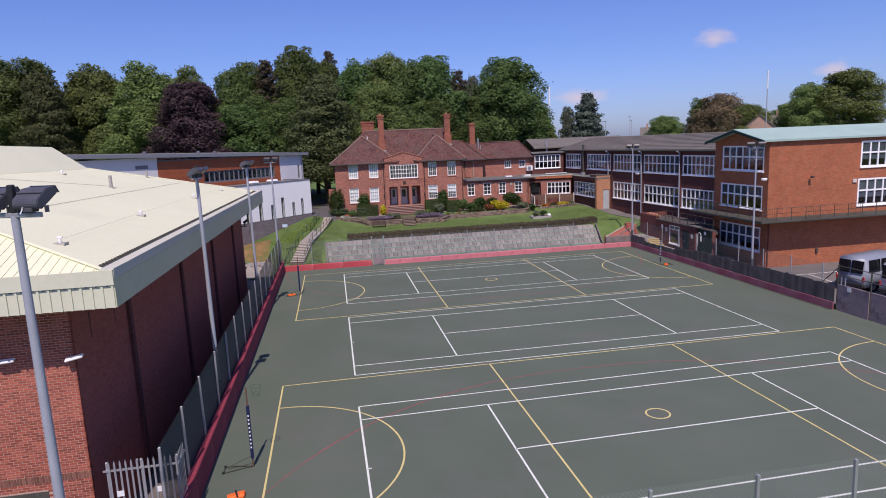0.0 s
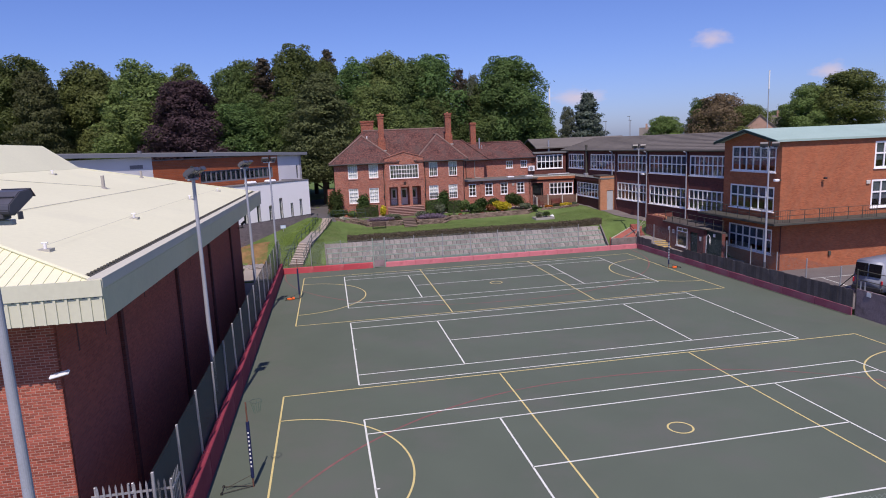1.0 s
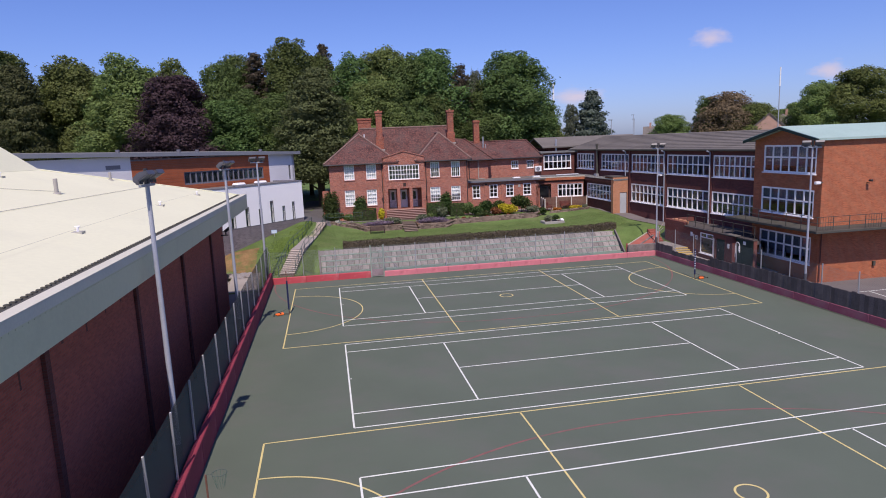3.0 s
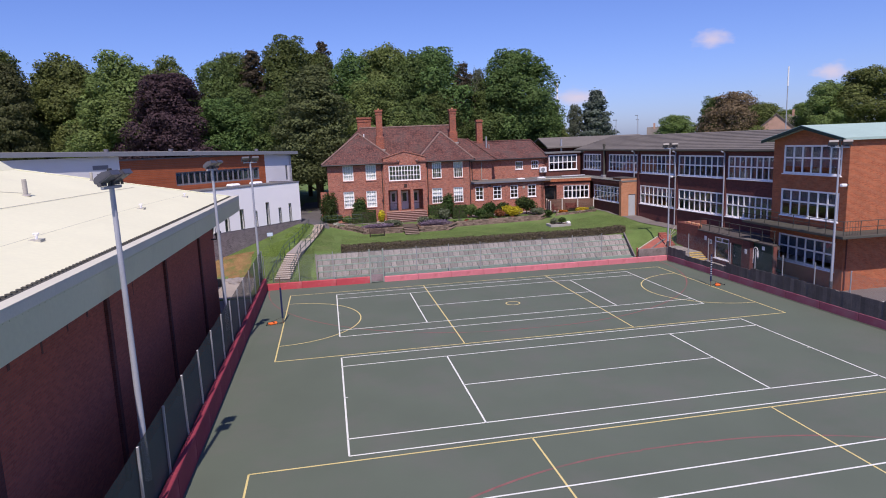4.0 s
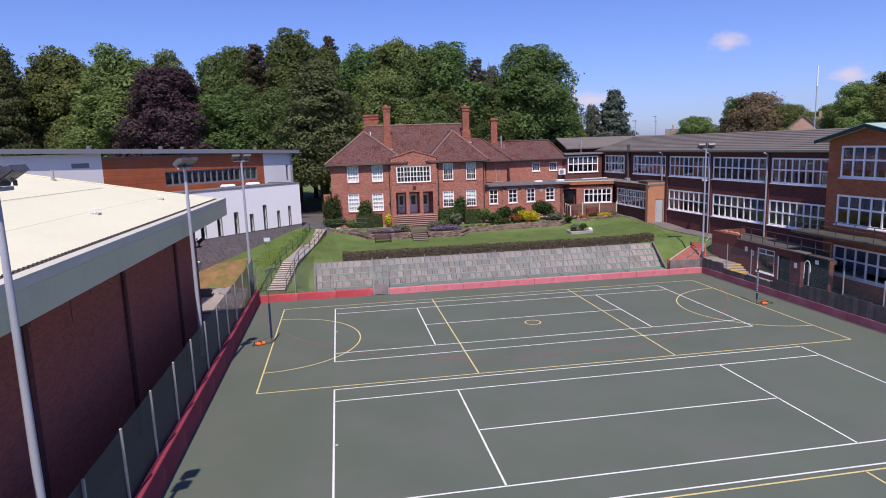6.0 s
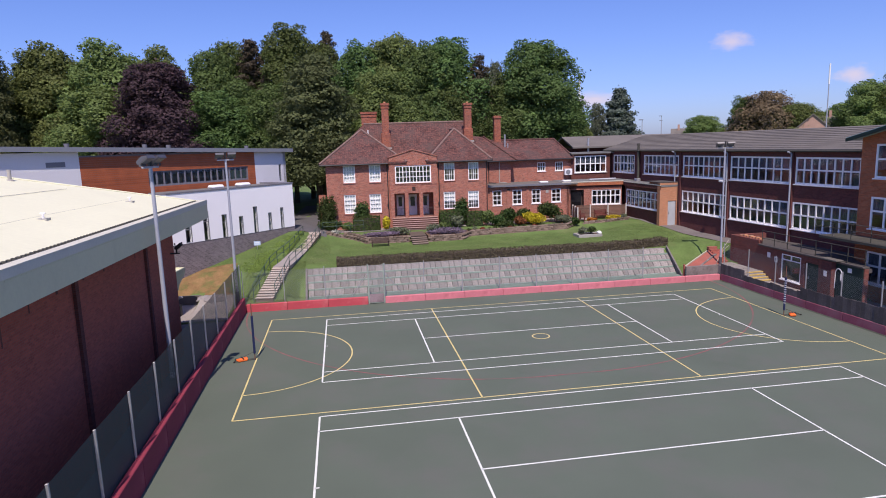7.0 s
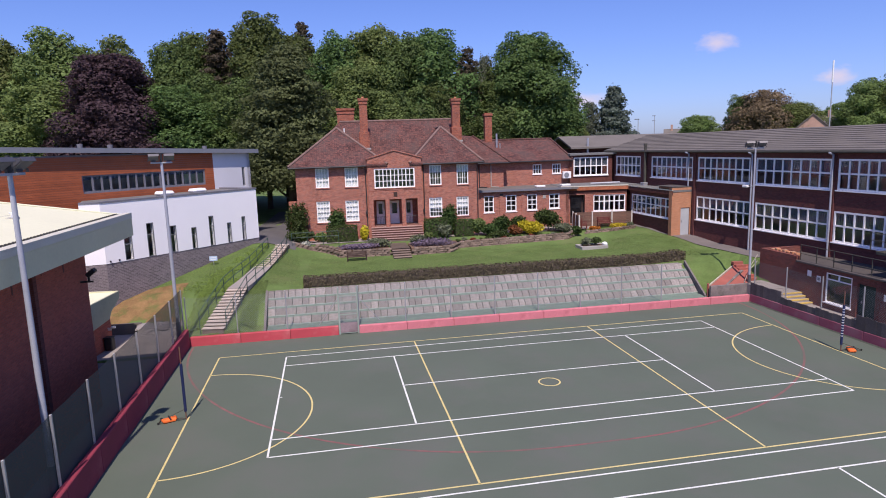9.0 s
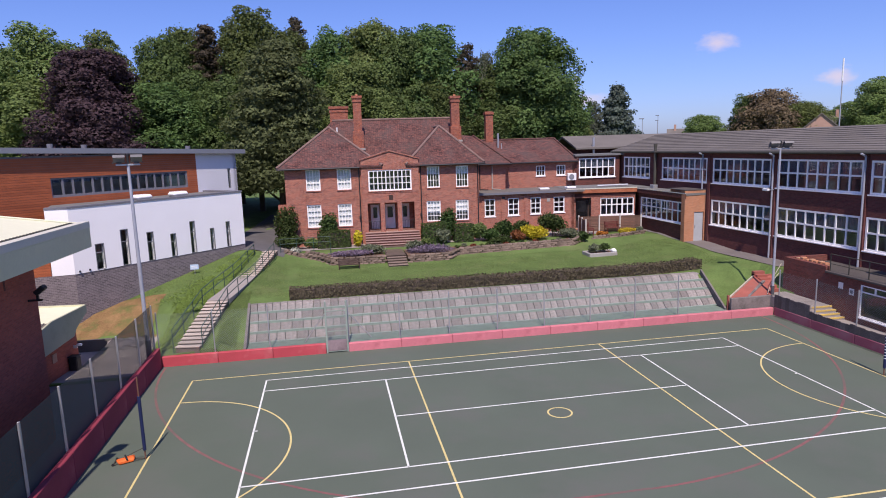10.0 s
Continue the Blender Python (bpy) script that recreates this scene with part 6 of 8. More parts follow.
# ---------------------------------------------------------------- white modern building
def white_building():
    e = grp("white_building", pose(-3.09, 31.2, 0.07, 0, 0, 47), "modern white rendered block on a dark brick plinth with slot windows", "building")
    slots = [(-11.38, -10.8, 3.69, 5.3), (-9.72, -9.18, 3.6, 5.98), (-7.95, -7.45, 3.56, 5.58), (-6.25, -5.8, 3.46, 5.25), (-4.7, -4.25, 3.5, 5.92), (-3.07, -2.68, 3.53, 5.23), (-1.66, -1.28, 3.56, 5.55)]
    U0, Z0, Z1 = -12.72, 3.66, 7.6
    bm = bmesh.new()
    wall(bm, (U0, 0), (0, 0), Z0, Z1, 0.35, [(a - U0, b - U0, max(c, Z0), d) for a, b, c, d in slots])
    wall(bm, (U0 - 0.95, 0.72), (U0, 0), Z0, Z1, 0.35)
    wall(bm, (0, 0.351), (0, 5.0), Z0, Z1, 0.35)
    part("wall", bm, "white_render", e)
    for a, b, c, d in slots:
        window(e, (U0, 0), (0, 0), (a - U0, b - U0, max(c, Z0), d), 1, (1, 2), "grey_frame", bar=0.05, edge=0.04, sill=False, proud=0.01)
    bm = bmesh.new()
    wall(bm, (U0, 0.03), (0, 0.03), -0.5, Z0, 0.3)
    wall(bm, (U0 - 3.6, 2.75), (U0, 0.03), -0.5, Z0, 0.3)
    wall(bm, (0, 0.332), (0, 5.0), -0.5, Z0, 0.3)
    part("plinth", bm, "plinth_brick", e, "dark grey brick plinth")
    m = along((U0 - 3.6, 2.75), (U0 - 0.97, 0.76))
    for i in range(17):
        part("cladding_board", one_box(0, 3.29, 0.02, 0.1, Z0 + 0.01 + 0.165 * i, Z0 + 0.163 + 0.165 * i, 0, m), "cedar_clad", e)
    bm = bmesh.new()
    prism(bm, [(U0 - 0.95, 0.72), (U0, 0.02), (-0.02, 0.02), (-0.02, 6.0), (U0 + 2.2, 6.0)], Z1 - 0.1, Z1)
    part("roof", bm, "felt_roof", e)
    bm = bmesh.new()
    box(bm, -0.4, 0.04, -0.04, 5.0, Z1 + 0.002, Z1 + 0.12)
    box(bm, U0, -0.4, -0.04, 0.4, Z1 + 0.002, Z1 + 0.12)
    m = along((U0 - 0.95, 0.72), (U0, 0))
    box(bm, 0, 1.19, -0.04, 0.4, Z1 + 0.004, Z1 + 0.118, m)
    part("coping", bm, "coping", e)
    # dark blind and felt colours put in the shade of the rooms
    part("room_wall", one_box(U0, -0.4, 1.4, 1.55, 2.5, 7.4), "blind", e)
    part("floor_slab", one_box(U0, -0.4, 0.35, 1.4, 3.2, 3.4), "deck_felt", e)
    for u in (-7.4, -4.6):
        bm = one_box(u, u + 1.2, 1.5, 2.4, Z1 + 0.01, Z1 + 0.34, 0.14)
        part("roof_light", bm, "white_plain", e, "white domed roof light")
    for u in (-12.5, -11.9):
        s = part("wall_lamp", one_box(u, u + 0.09, -0.11, -0.002, 3.74, 3.86, 0.02), "black", e)
    # upper block behind, clad in cedar boards and grey panels
    g = grp("cedar_clad_block", pose(-6.76, 33.15, 0.08, 0, 0, 47), "cedar-clad upper block with strip window and pale grey ends", "building")
    bu0, bu1, gu1, gl = -15.7, 0.3, 4.1, -26.0
    hole = (-10.42, -0.55, 8.12, 9.28)
    bm = bmesh.new()
    wall(bm, (bu0, 0.06), (bu1, 0.06), 2.0, 10.7, 0.3, [(hole[0] - bu0, hole[1] - bu0, hole[2], hole[3])])
    part("backing_wall", bm, "coping", g)
    board_h, z = 0.155, 3.72
    while z < 10.6:
        h = min(board_h, 10.6 - z)
        segs = [(bu0, bu1)]
        if z + h > hole[2] - 0.02 and z < hole[3] + 0.02:
            segs = [(bu0, hole[0] - 0.02), (hole[1] + 0.02, bu1)]
        for a, b in segs:
            part("cladding_board", one_box(a, b, 0, 0.055, z, z + h - 0.012), "cedar_clad", g)
        z += board_h
    window(g, (bu0, 0.03), (bu1, 0.03), (hole[0] - bu0, hole[1] - bu0, hole[2], hole[3]), 15, (1,), "coping", bar=0.13, edge=0.09, back="blind", back_top=0.25, sill=False)
    bm = bmesh.new()
    wall(bm, (bu1, 0), (gu1, 0), 2.0, 10.6, 0.3, [(3.19 - bu1, 3.5 - bu1, 7.7, 9.3)])
    wall(bm, (gu1, 0), (gu1, 14), 2.0, 10.6, 0.3)
    part("grey_cladding", bm, "grey_clad", g, "pale grey cladding panels")
    bm = bmesh.new()
    wall(bm, (gl, 0), (bu0, 0), 1.0, 11.0, 0.3, [(2.2, 4.4, 9.4, 10.0)])
    part("end_cladding", bm, "grey_clad", g, "pale grey cladding panels")
    window(g, (gl, 0), (bu0, 0), (2.2, 4.4, 9.4, 10.0), 2, (1,), "grey_frame", sill=False)
    window(g, (bu1, 0), (gu1, 0), (3.19 - bu1, 3.5 - bu1, 7.7, 9.3), 1, (1,), "grey_frame", sill=False)
    part("vent_panel", one_box(gl + 8.0, gl + 9.3, -0.03, -0.003, 9.95, 10.3), "coping", g)
    bm = bmesh.new()
    slab(bm, [(gl - 2, -0.45, 11.62), (gu1 + 0.6, -0.45, 10.78), (gu1 + 0.6, 14, 11.2), (gl - 2, 14, 12.0)], 0.3)
    part("roof", bm, "felt_roof", g)
    bm = bmesh.new()
    slab(bm, [(gl - 2, -0.5, 11.64), (gu1 + 0.65, -0.5, 10.80), (gu1 + 0.65, -0.34, 10.80), (gl - 2, -0.34, 11.64)], 0.34)
    part("roof_edge", bm, "steel_roof_edge", g)
    part("inner_wall", one_box(bu0, bu1, 4, 4.2, 6, 10.6), "inside", g)
    part("inner_floor", one_box(bu0, bu1, 0.4, 4, 7.5, 7.65), "inside", g)
    for u, v in ((-15, 3), (-9, 2.5), (-6.5, 3), (1.5, 2.5)):
        bm = bmesh.new()
        zz = 10.95 - 0.028 * u
        tube(bm, (u, v, zz - 0.2), (u, v, zz + 0.3), 0.16, 0.2)
        part("roof_cowl", bm, "coping", g)


# ---------------------------------------------------------------- fences, poles, posts
def fence(name, p0, p1, posts, h, net, label, base=0.0, net_z=(0.6, None), post_w=0.07, post_mat="steel"):
    e = grp(name, None, label, "fence")
    d = Vector((p1[0] - p0[0], p1[1] - p0[1]))
    ln = d.length
    d /= ln
    me = to_mesh("post", one_box(-post_w / 2, post_w / 2, -post_w / 2, post_w / 2, base, h, 0.008), post_mat)
    for s in posts:
        piece("post", me, e, pose(p0[0] + d.x * s, p0[1] + d.y * s, 0, random.uniform(-0.6, 0.6), random.uniform(-0.6, 0.6), 0))
    if net:
        top = net_z[1] or h - 0.08
        n = max(1, len(posts) - 1)
        for a, b in zip(posts, posts[1:]):
            bm = bmesh.new()
            m = along(p0, p1)
            g = 6
            prev = None
            for i in range(g + 1):
                s = a + (b - a) * i / g
                sag = 0.03 * math.sin(math.pi * i / g)
                cur = (bm.verts.new(m @ Vector((s, 0.045, net_z[0]))), bm.verts.new(m @ Vector((s, 0.045 + 0.3 * sag, top - sag))))
                if prev:
                    bm.faces.new((prev[0], cur[0], cur[1], prev[1]))
                prev = cur
            part("netting", bm, net, e)
    return e


def floodlight_pole(r=0.108):
    e = grp("floodlight_pole", None, "tall grey steel pole with two floodlights", "street lamp", "floodlights round the court")
    bm = bmesh.new()
    tube(bm, (0, 0, -0.6), (0, 0, 10.0), r, r * 0.62, n=18)
    part("pole", bm, "pole", e)
    bm = bmesh.new()
    tube(bm, (0, 0, -0.6), (0, 0, 1.6), r * 1.25, r * 1.18, n=16)
    part("base_sleeve", bm, "lamp_sleeve", e)
    part("crossarm", one_box(-0.52, 0.52, -0.045, 0.045, 9.98, 10.06, 0.012), "steel", e)
    prof = [(-0.46, 0.02), (-0.44, 0.0), (0.08, 0.0), (0.13, 0.05), (0.12, 0.12), (0.05, 0.19), (-0.26, 0.22), (-0.46, 0.12)]
    for x in (-0.37, 0.37):
        m = Matrix.Translation((x, 0.02, 10.16)) @ Matrix.Rotation(radians(-32), 4, "X") @ Matrix.Scale(0.88, 4)
        bm = bmesh.new()
        a = [bm.verts.new(m @ Vector((-0.28, p, q))) for p, q in prof]
        b = [bm.verts.new(m @ Vector((0.28, p, q))) for p, q in prof]
        bm.faces.new(a)
        bm.faces.new(b[::-1])
        for i in range(len(prof)):
            j = (i + 1) % len(prof)
            bm.faces.new((a[i], a[j], b[j], b[i]))
        bmesh.ops.bevel(bm, geom=bm.edges[:], offset=0.012, segments=2, affect="EDGES")
        lamp = part("lamp_head", bm, "lamp_body", e)
        part("lens", one_box(-0.26, 0.26, -0.43, 0.06, -0.018, -0.002, 0, m), "lamp_glass", lamp)
        part("hood_lip", one_box(-0.285, 0.285, -0.475, -0.462, -0.03, 0.13, 0, m), "lamp_body", lamp)
        part("ridge", one_box(-0.27, 0.27, -0.13, -0.10, 0.205, 0.24, 0.008, m), "lamp_body", lamp)
        for k in (-0.31, 0.285):
            part("yoke", one_box(x + k * 0.9, x + k * 0.9 + 0.02, -0.04, 0.04, 10.06, 10.17), "lamp_sleeve", lamp)
        part("control_box", one_box(x - 0.11, x + 0.11, -0.02, 0.15, 10.07, 10.15, 0.015), "lamp_sleeve", lamp)
        bm = bmesh.new()
        pipe(bm, [m @ Vector(c) for c in ((0.05, 0.13, 0.08), (0.09, 0.22, 0.0), (0.1, 0.12, -0.1))], 0.012)
        part("cable", bm, "white_plain", lamp)
    part("photocell", one_box(-0.055, 0.055, -0.055, 0.055, 10.06, 10.52, 0.02), "black", e)
    return e


def netball_post(x, y, turn, flag, ringed=False, marks=0):
    e = grp("netball_post", pose(x, y, 0, 0, 0, turn), "netball post with dark blue padding and a ring" , "netball post", "netball posts")
    bm = bmesh.new()
    tube(bm, (0, 0, 0), (0, 0, 3.05), 0.026, n=12)
    part("pole", bm, "rusty_tube", e)
    bm = bmesh.new()
    tube(bm, (0, 0, 0.35), (0, 0, 2.35), 0.058, n=14)
    pad = part("padding", bm, "blue_pad", e)
    for i in range(marks):
        if turn:
            bm = bmesh.new()
            tube(bm, (0, 0, 0.78 + 0.135 * i), (0, 0, 0.815 + 0.135 * i), 0.0595, n=12)
        else:
            bm = one_box(-0.024, 0.024, -0.064, -0.05, 0.75 + 0.15 * i, 0.81 + 0.15 * i)
        part("mark", bm, "white_plain", pad)
    if ringed:
        bm = bmesh.new()
        n, k = 24, 6
        vs = []
        for i in range(n):
            a = 2 * math.pi * i / n
            hoop = [(0.19 + 0.008 * math.cos(2 * math.pi * j / k), 3.05 + 0.008 * math.sin(2 * math.pi * j / k)) for j in range(k)]
            vs.append([bm.verts.new((0.34 + q * math.cos(a), q * math.sin(a), z)) for q, z in hoop])
        for i in range(n):
            for j in range(k):
                bm.faces.new((vs[i][j], vs[(i + 1) % n][j], vs[(i + 1) % n][(j + 1) % k], vs[i][(j + 1) % k]))
        tube(bm, (0, 0, 3.05), (0.15, 0, 3.05), 0.007, n=6)
        ring = part("ring", bm, "court_tube", e)
        bm = bmesh.new()
        for i in range(12):
            a = 2 * math.pi * i / 12
            tube(bm, (0.34 + 0.19 * math.cos(a), 0.19 * math.sin(a), 3.05), (0.34 + 0.10 * math.cos(a + 0.3), 0.10 * math.sin(a + 0.3), 2.65), 0.003, n=4)
        part("net", bm, "net_green", ring)
    bm = bmesh.new()
    tube(bm, (0, 0, 0.05), (-1.0, 0.18, 0.05), 0.016, n=8)
    tube(bm, (0, 0, 0.05), (-1.0, -0.28, 0.05), 0.016, n=8)
    tube(bm, (-1.0, 0.18, 0.05), (-1.0, -0.28, 0.05), 0.016, n=8)
    tube(bm, (0, 0, 0.45), (-0.9, 0, 0.07), 0.013, n=8)
    part("base_frame", bm, "gutter", e)
    for s in (-0.28, 0.18):
        bm = bmesh.new()
        tube(bm, (-1.0, s - 0.02, 0.045), (-1.0, s + 0.02, 0.045), 0.045, n=14)
        part("wheel", bm, "tyre", e)
    if flag:
        b = new("weight_bag", None)
        b.matrix_basis = pose(x + flag[0], y + flag[1], 0, 0, 0, flag[2])
        tagged(b, "bright orange fabric weight bag lying on the court", "bag", "weight bags")
        bm = one_box(-0.28, 0.28, -0.17, 0.17, 0.0, 0.2, 0.06)
        for v in bm.verts:
            v.co.z *= 0.8 + 0.3 * noise.noise(v.co * 6)
            v.co.x += 0.05 * noise.noise(v.co * 4 + Vector((5, 0, 0)))
        part("bag_body", bm, "orange", b)
        part("strap", one_box(-0.03, 0.03, -0.2, 0.2, 0.14, 0.19, 0.01), "black", b)
    return e


def palisade():
    e = grp("palisade_gate", None, "galvanised steel palisade gate with pointed pales and two small notices", "gate")
    bm = bmesh.new()
    w = 0.027
    vs = [bm.verts.new(c) for c in ((-w, 0, -0.55), (w, 0, -0.55), (w, 0, 2.46), (0, 0, 2.57), (-w, 0, 2.46))]
    vb = [bm.verts.new(v.co + Vector((0, 0.012, 0))) for v in vs]
    bm.faces.new(vs)
    bm.faces.new(vb[::-1])
    for i in range(5):
        j = (i + 1) % 5
        bm.faces.new((vs[i], vs[j], vb[j], vb[i]))
    me = to_mesh("pale", bm, "steel")
    for i in range(13):
        piece("pale", me, e, pose(-7.42 + 0.155 * i, -26.55, 0, 0, 0, random.uniform(-4, 4)))
    for i in range(5):
        piece("pale", me, e, pose(-5.52, -26.45 + 0.155 * i, 0, 0, 0, 90 + random.uniform(-4, 4)))
    for z in (0.5, 2.22):
        part("rail", one_box(-7.6, -5.5, -26.53, -26.49, z, z + 0.055), "steel", e)
        part("side_rail", one_box(-5.54, -5.5, -26.48, -25.7, z, z + 0.055), "steel", e)
    for x in (-7.5, -6.66, -6.55, -5.56):
        part("gate_post", one_box(x - 0.03, x + 0.03, -26.485, -26.42, -0.6, 2.5, 0.01), "steel", e)
    for x in (-7.28, -6.16):
        part("notice", one_box(x, x + 0.2, -26.58, -26.565, 1.45, 1.62), "white_plain", e)


def garden_steps():
    e = grp("bank_steps", None, "long flight of pale stone steps with a landing up the grass bank", "steps", kind="structure")
    cx = lambda y: line(y, (14.5, -4.28), (20.2, -3.5), (22, -3.0), (26, -2.15), (31, -1.3))
    cz = lambda y: line(y, (14.5, 0.72), (20.2, 1.92), (25.0, 2.35), (31, 3.12))
    me = to_mesh("step", one_box(-0.63, 0.63, -0.03, 0.36, -0.05, 0, 0.012), "step")
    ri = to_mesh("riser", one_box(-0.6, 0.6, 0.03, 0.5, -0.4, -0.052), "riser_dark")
    y = 14.75
    while y < 20.2:
        piece("step", me, e, pose(cx(y), y, cz(y) + 0.06, 0, 0, -10))
        piece("riser", ri, e, pose(cx(y), y, cz(y) + 0.06, 0, 0, -10))
        y += 0.42
    y = 25.0
    while y < 30.8:
        piece("step", me, e, pose(cx(y), y, cz(y) + 0.06, 0, 0, -6))
        piece("riser", ri, e, pose(cx(y), y, cz(y) + 0.06, 0, 0, -6))
        y += 0.46
    bm = bmesh.new()
    ys = [20.2 + 0.5 * i for i in range(11)]
    for a, b in zip(ys, ys[1:]):
        slab(bm, [(cx(a) - 0.63, a, cz(a) + 0.03), (cx(a) + 0.63, a, cz(a) + 0.03), (cx(b) + 0.63, b, cz(b) + 0.03), (cx(b) - 0.63, b, cz(b) + 0.03)], 0.3)
    part("landing", bm, "paving", e)
    for side in (-1, 1):
        r = grp("stair_railing", None, "dark green tubular steel handrail beside the steps", "railing", "stair railings")
        ys = [14.9 + 1.62 * i for i in range(10)]
        bar = [bmesh.new(), bmesh.new()]
        for k, hgt in enumerate((0.95, 0.5)):
            pipe(bar[k], [(cx(a) + side * 0.72, a, cz(a) + hgt) for a in ys], 0.025)
        part("top_rail", bar[0], "rail_green", r)
        part("mid_rail", bar[1], "rail_green", r)
        for a in ys:
            bm = bmesh.new()
            tube(bm, (cx(a) + side * 0.72, a, gz(cx(a), a) - 0.3), (cx(a) + side * 0.72, a, cz(a) + 0.95), 0.025, n=6)
            part("rail_post", bm, "rail_green", r)


# ---------------------------------------------------------------- plants
def leaf_cards(bm, pts, size, tilt=0.9):
    """Small bent leaf clumps at points with their outward directions."""
    for p, n in pts:
        n = (Vector(n) + Vector([random.uniform(-tilt, tilt) for _ in range(3)])).normalized()
        q = n.to_track_quat("Z", "Y").to_matrix() @ Matrix.Rotation(random.uniform(0, 6.28), 3, "Z")
        s = size * random.uniform(0.6, 1.35)
        vs = [bm.verts.new(p + q @ Vector(c) * s) for c in ((-0.5, -0.12, -0.08), (0.1, -0.5, 0.02), (0.55, 0.05, -0.08), (-0.05, 0.5, 0.04))]
        bm.faces.new(vs)


def cloud_points(lobes, count):
    """Points over the outer shells of many lobes (centre, radii)."""
    wts = [r[0] * r[2] for _, r in lobes]
    tot = sum(wts)
    out = []
    for (c, r), w in zip(lobes, wts):
        for _ in range(max(4, int(count * w / tot))):
            n = Vector((random.gauss(0, 1), random.gauss(0, 1), random.gauss(0.15, 1))).normalized()
            k = random.uniform(0.55, 1.12)
            out.append((c + Vector((n.x * r[0] * k, n.y * r[1] * k, n.z * r[2] * k)), n))
    return out


TREES = {}
SPEC = {  # leaf, height, radius, crown start, boughs, leaves, leaf size
    "oak": ("oak_leaf", 22, 5.2, 0.10, 38, 54000, 0.285), "lime": ("lime_leaf", 21, 5.0, 0.10, 34, 52000, 0.275), "copper": ("copper_leaf", 20, 5.0, 0.04, 36, 70000, 0.26),
    "pine": ("pine_leaf", 22, 3.4, 0.30, 80, 20000, 0.28), "far": ("oak_leaf", 22, 5.2, 0.05, 26, 12000, 0.6), "cedar": ("cedar_leaf", 18, 5.4, 0.24, 96, 56000, 0.25),
    "spruce": ("spruce_leaf", 18, 5.4, 0.06, 90, 30000, 0.4),
    "birch": ("birch_leaf", 16, 3.4, 0.12, 26, 14000, 0.3), "rust": ("rust_leaf", 17, 6.5, 0.06, 32, 34000, 0.36)}


def leaf_mesh(name, centres, normals, size, rng, jitter=0.5):
    """One small pointed leaf spray at each centre, turned near its outward direction."""
    n = normals + rng.normal(0, jitter, normals.shape)
    n /= np.linalg.norm(n, axis=1)[:, None] + 1e-9
    t = np.cross(n, rng.normal(0, 1, n.shape))
    t /= np.linalg.norm(t, axis=1)[:, None] + 1e-9
    b = np.cross(n, t)
    k = (size * rng.uniform(0.55, 1.4, len(n)))[:, None]
    tri = np.stack([centres - t * k * 0.5 - b * k * 0.28, centres + t * k * 0.62, centres - t * k * 0.12 + b * k * 0.5], 1)
    me = bpy.data.meshes.new(name)
    me.from_pydata(tri.reshape(-1, 3).tolist(), [], np.arange(3 * len(n)).reshape(-1, 3).tolist())
    return me


def crown_lobes(kind, H, R, c0, count, rng):
    """Boughs as (centre, radii): a dome of uneven clumps, or flat layers for the evergreens."""
    out = []
    if kind in ("pine", "cedar", "spruce"):
        for i in range(count):
            t = (i + rng.random()) / count
            a = i * 2.4 + rng.uniform(-0.6, 0.6)
            prof = (1 - t) ** {"cedar": 0.7, "spruce": 0.85}.get(kind, 0.45) * rng.uniform(0.3, 1.05) + 0.03
            rr, z = R * 0.8 * prof, H * (c0 + (1 - c0) * 0.96 * t)
            q = R * (0.12 + 0.15 * (1 - t)) * rng.uniform(0.7, 1.3)
            out.append(((rr * math.cos(a), rr * math.sin(a), z - (0.0 if kind == "pine" else 0.16) * rr), (q * 1.35, q * 1.35, q * 0.5)))
        if kind == "cedar":
            out += [((0, 0, H * k), (R * 0.5 * (1 - k), R * 0.5 * (1 - k), H * 0.09)) for k in (0.38, 0.5, 0.65, 0.8)]
        return out
    mid, half = H * (1 + c0) / 2, H * (1 - c0) / 2
    for i in range(count):
        cz = 1 - 1.9 * (i + rng.uniform(0.1, 0.9)) / count
        a = i * 2.4 + rng.uniform(-0.5, 0.5)
        rr = math.sqrt(max(0.0, 1 - cz * cz)) * rng.uniform(0.6, 0.86) * (1 - (0.45 if kind == "copper" else 0.28) * max(0.0, cz))
        q = R * rng.uniform(0.24, 0.42)
        c = np.array((math.cos(a) * rr * R, math.sin(a) * rr * R, mid + cz * half * rng.uniform(0.74, 0.86)))
        out.append((c, (q, q, q * rng.uniform(0.75, 1.0))))
        for _ in range(4):
            d = rng.normal(0, 1, 3)
            d = d / np.linalg.norm(d) + np.array((0, 0, 0.3))
            p = q * rng.uniform(0.25, 0.5)
            out.append((c + d * q * 0.85, (p, p, p * 0.8)))
    out.append(((0, 0, mid - 0.12 * half), (R * 0.55, R * 0.55, half * 0.6)))
    return out


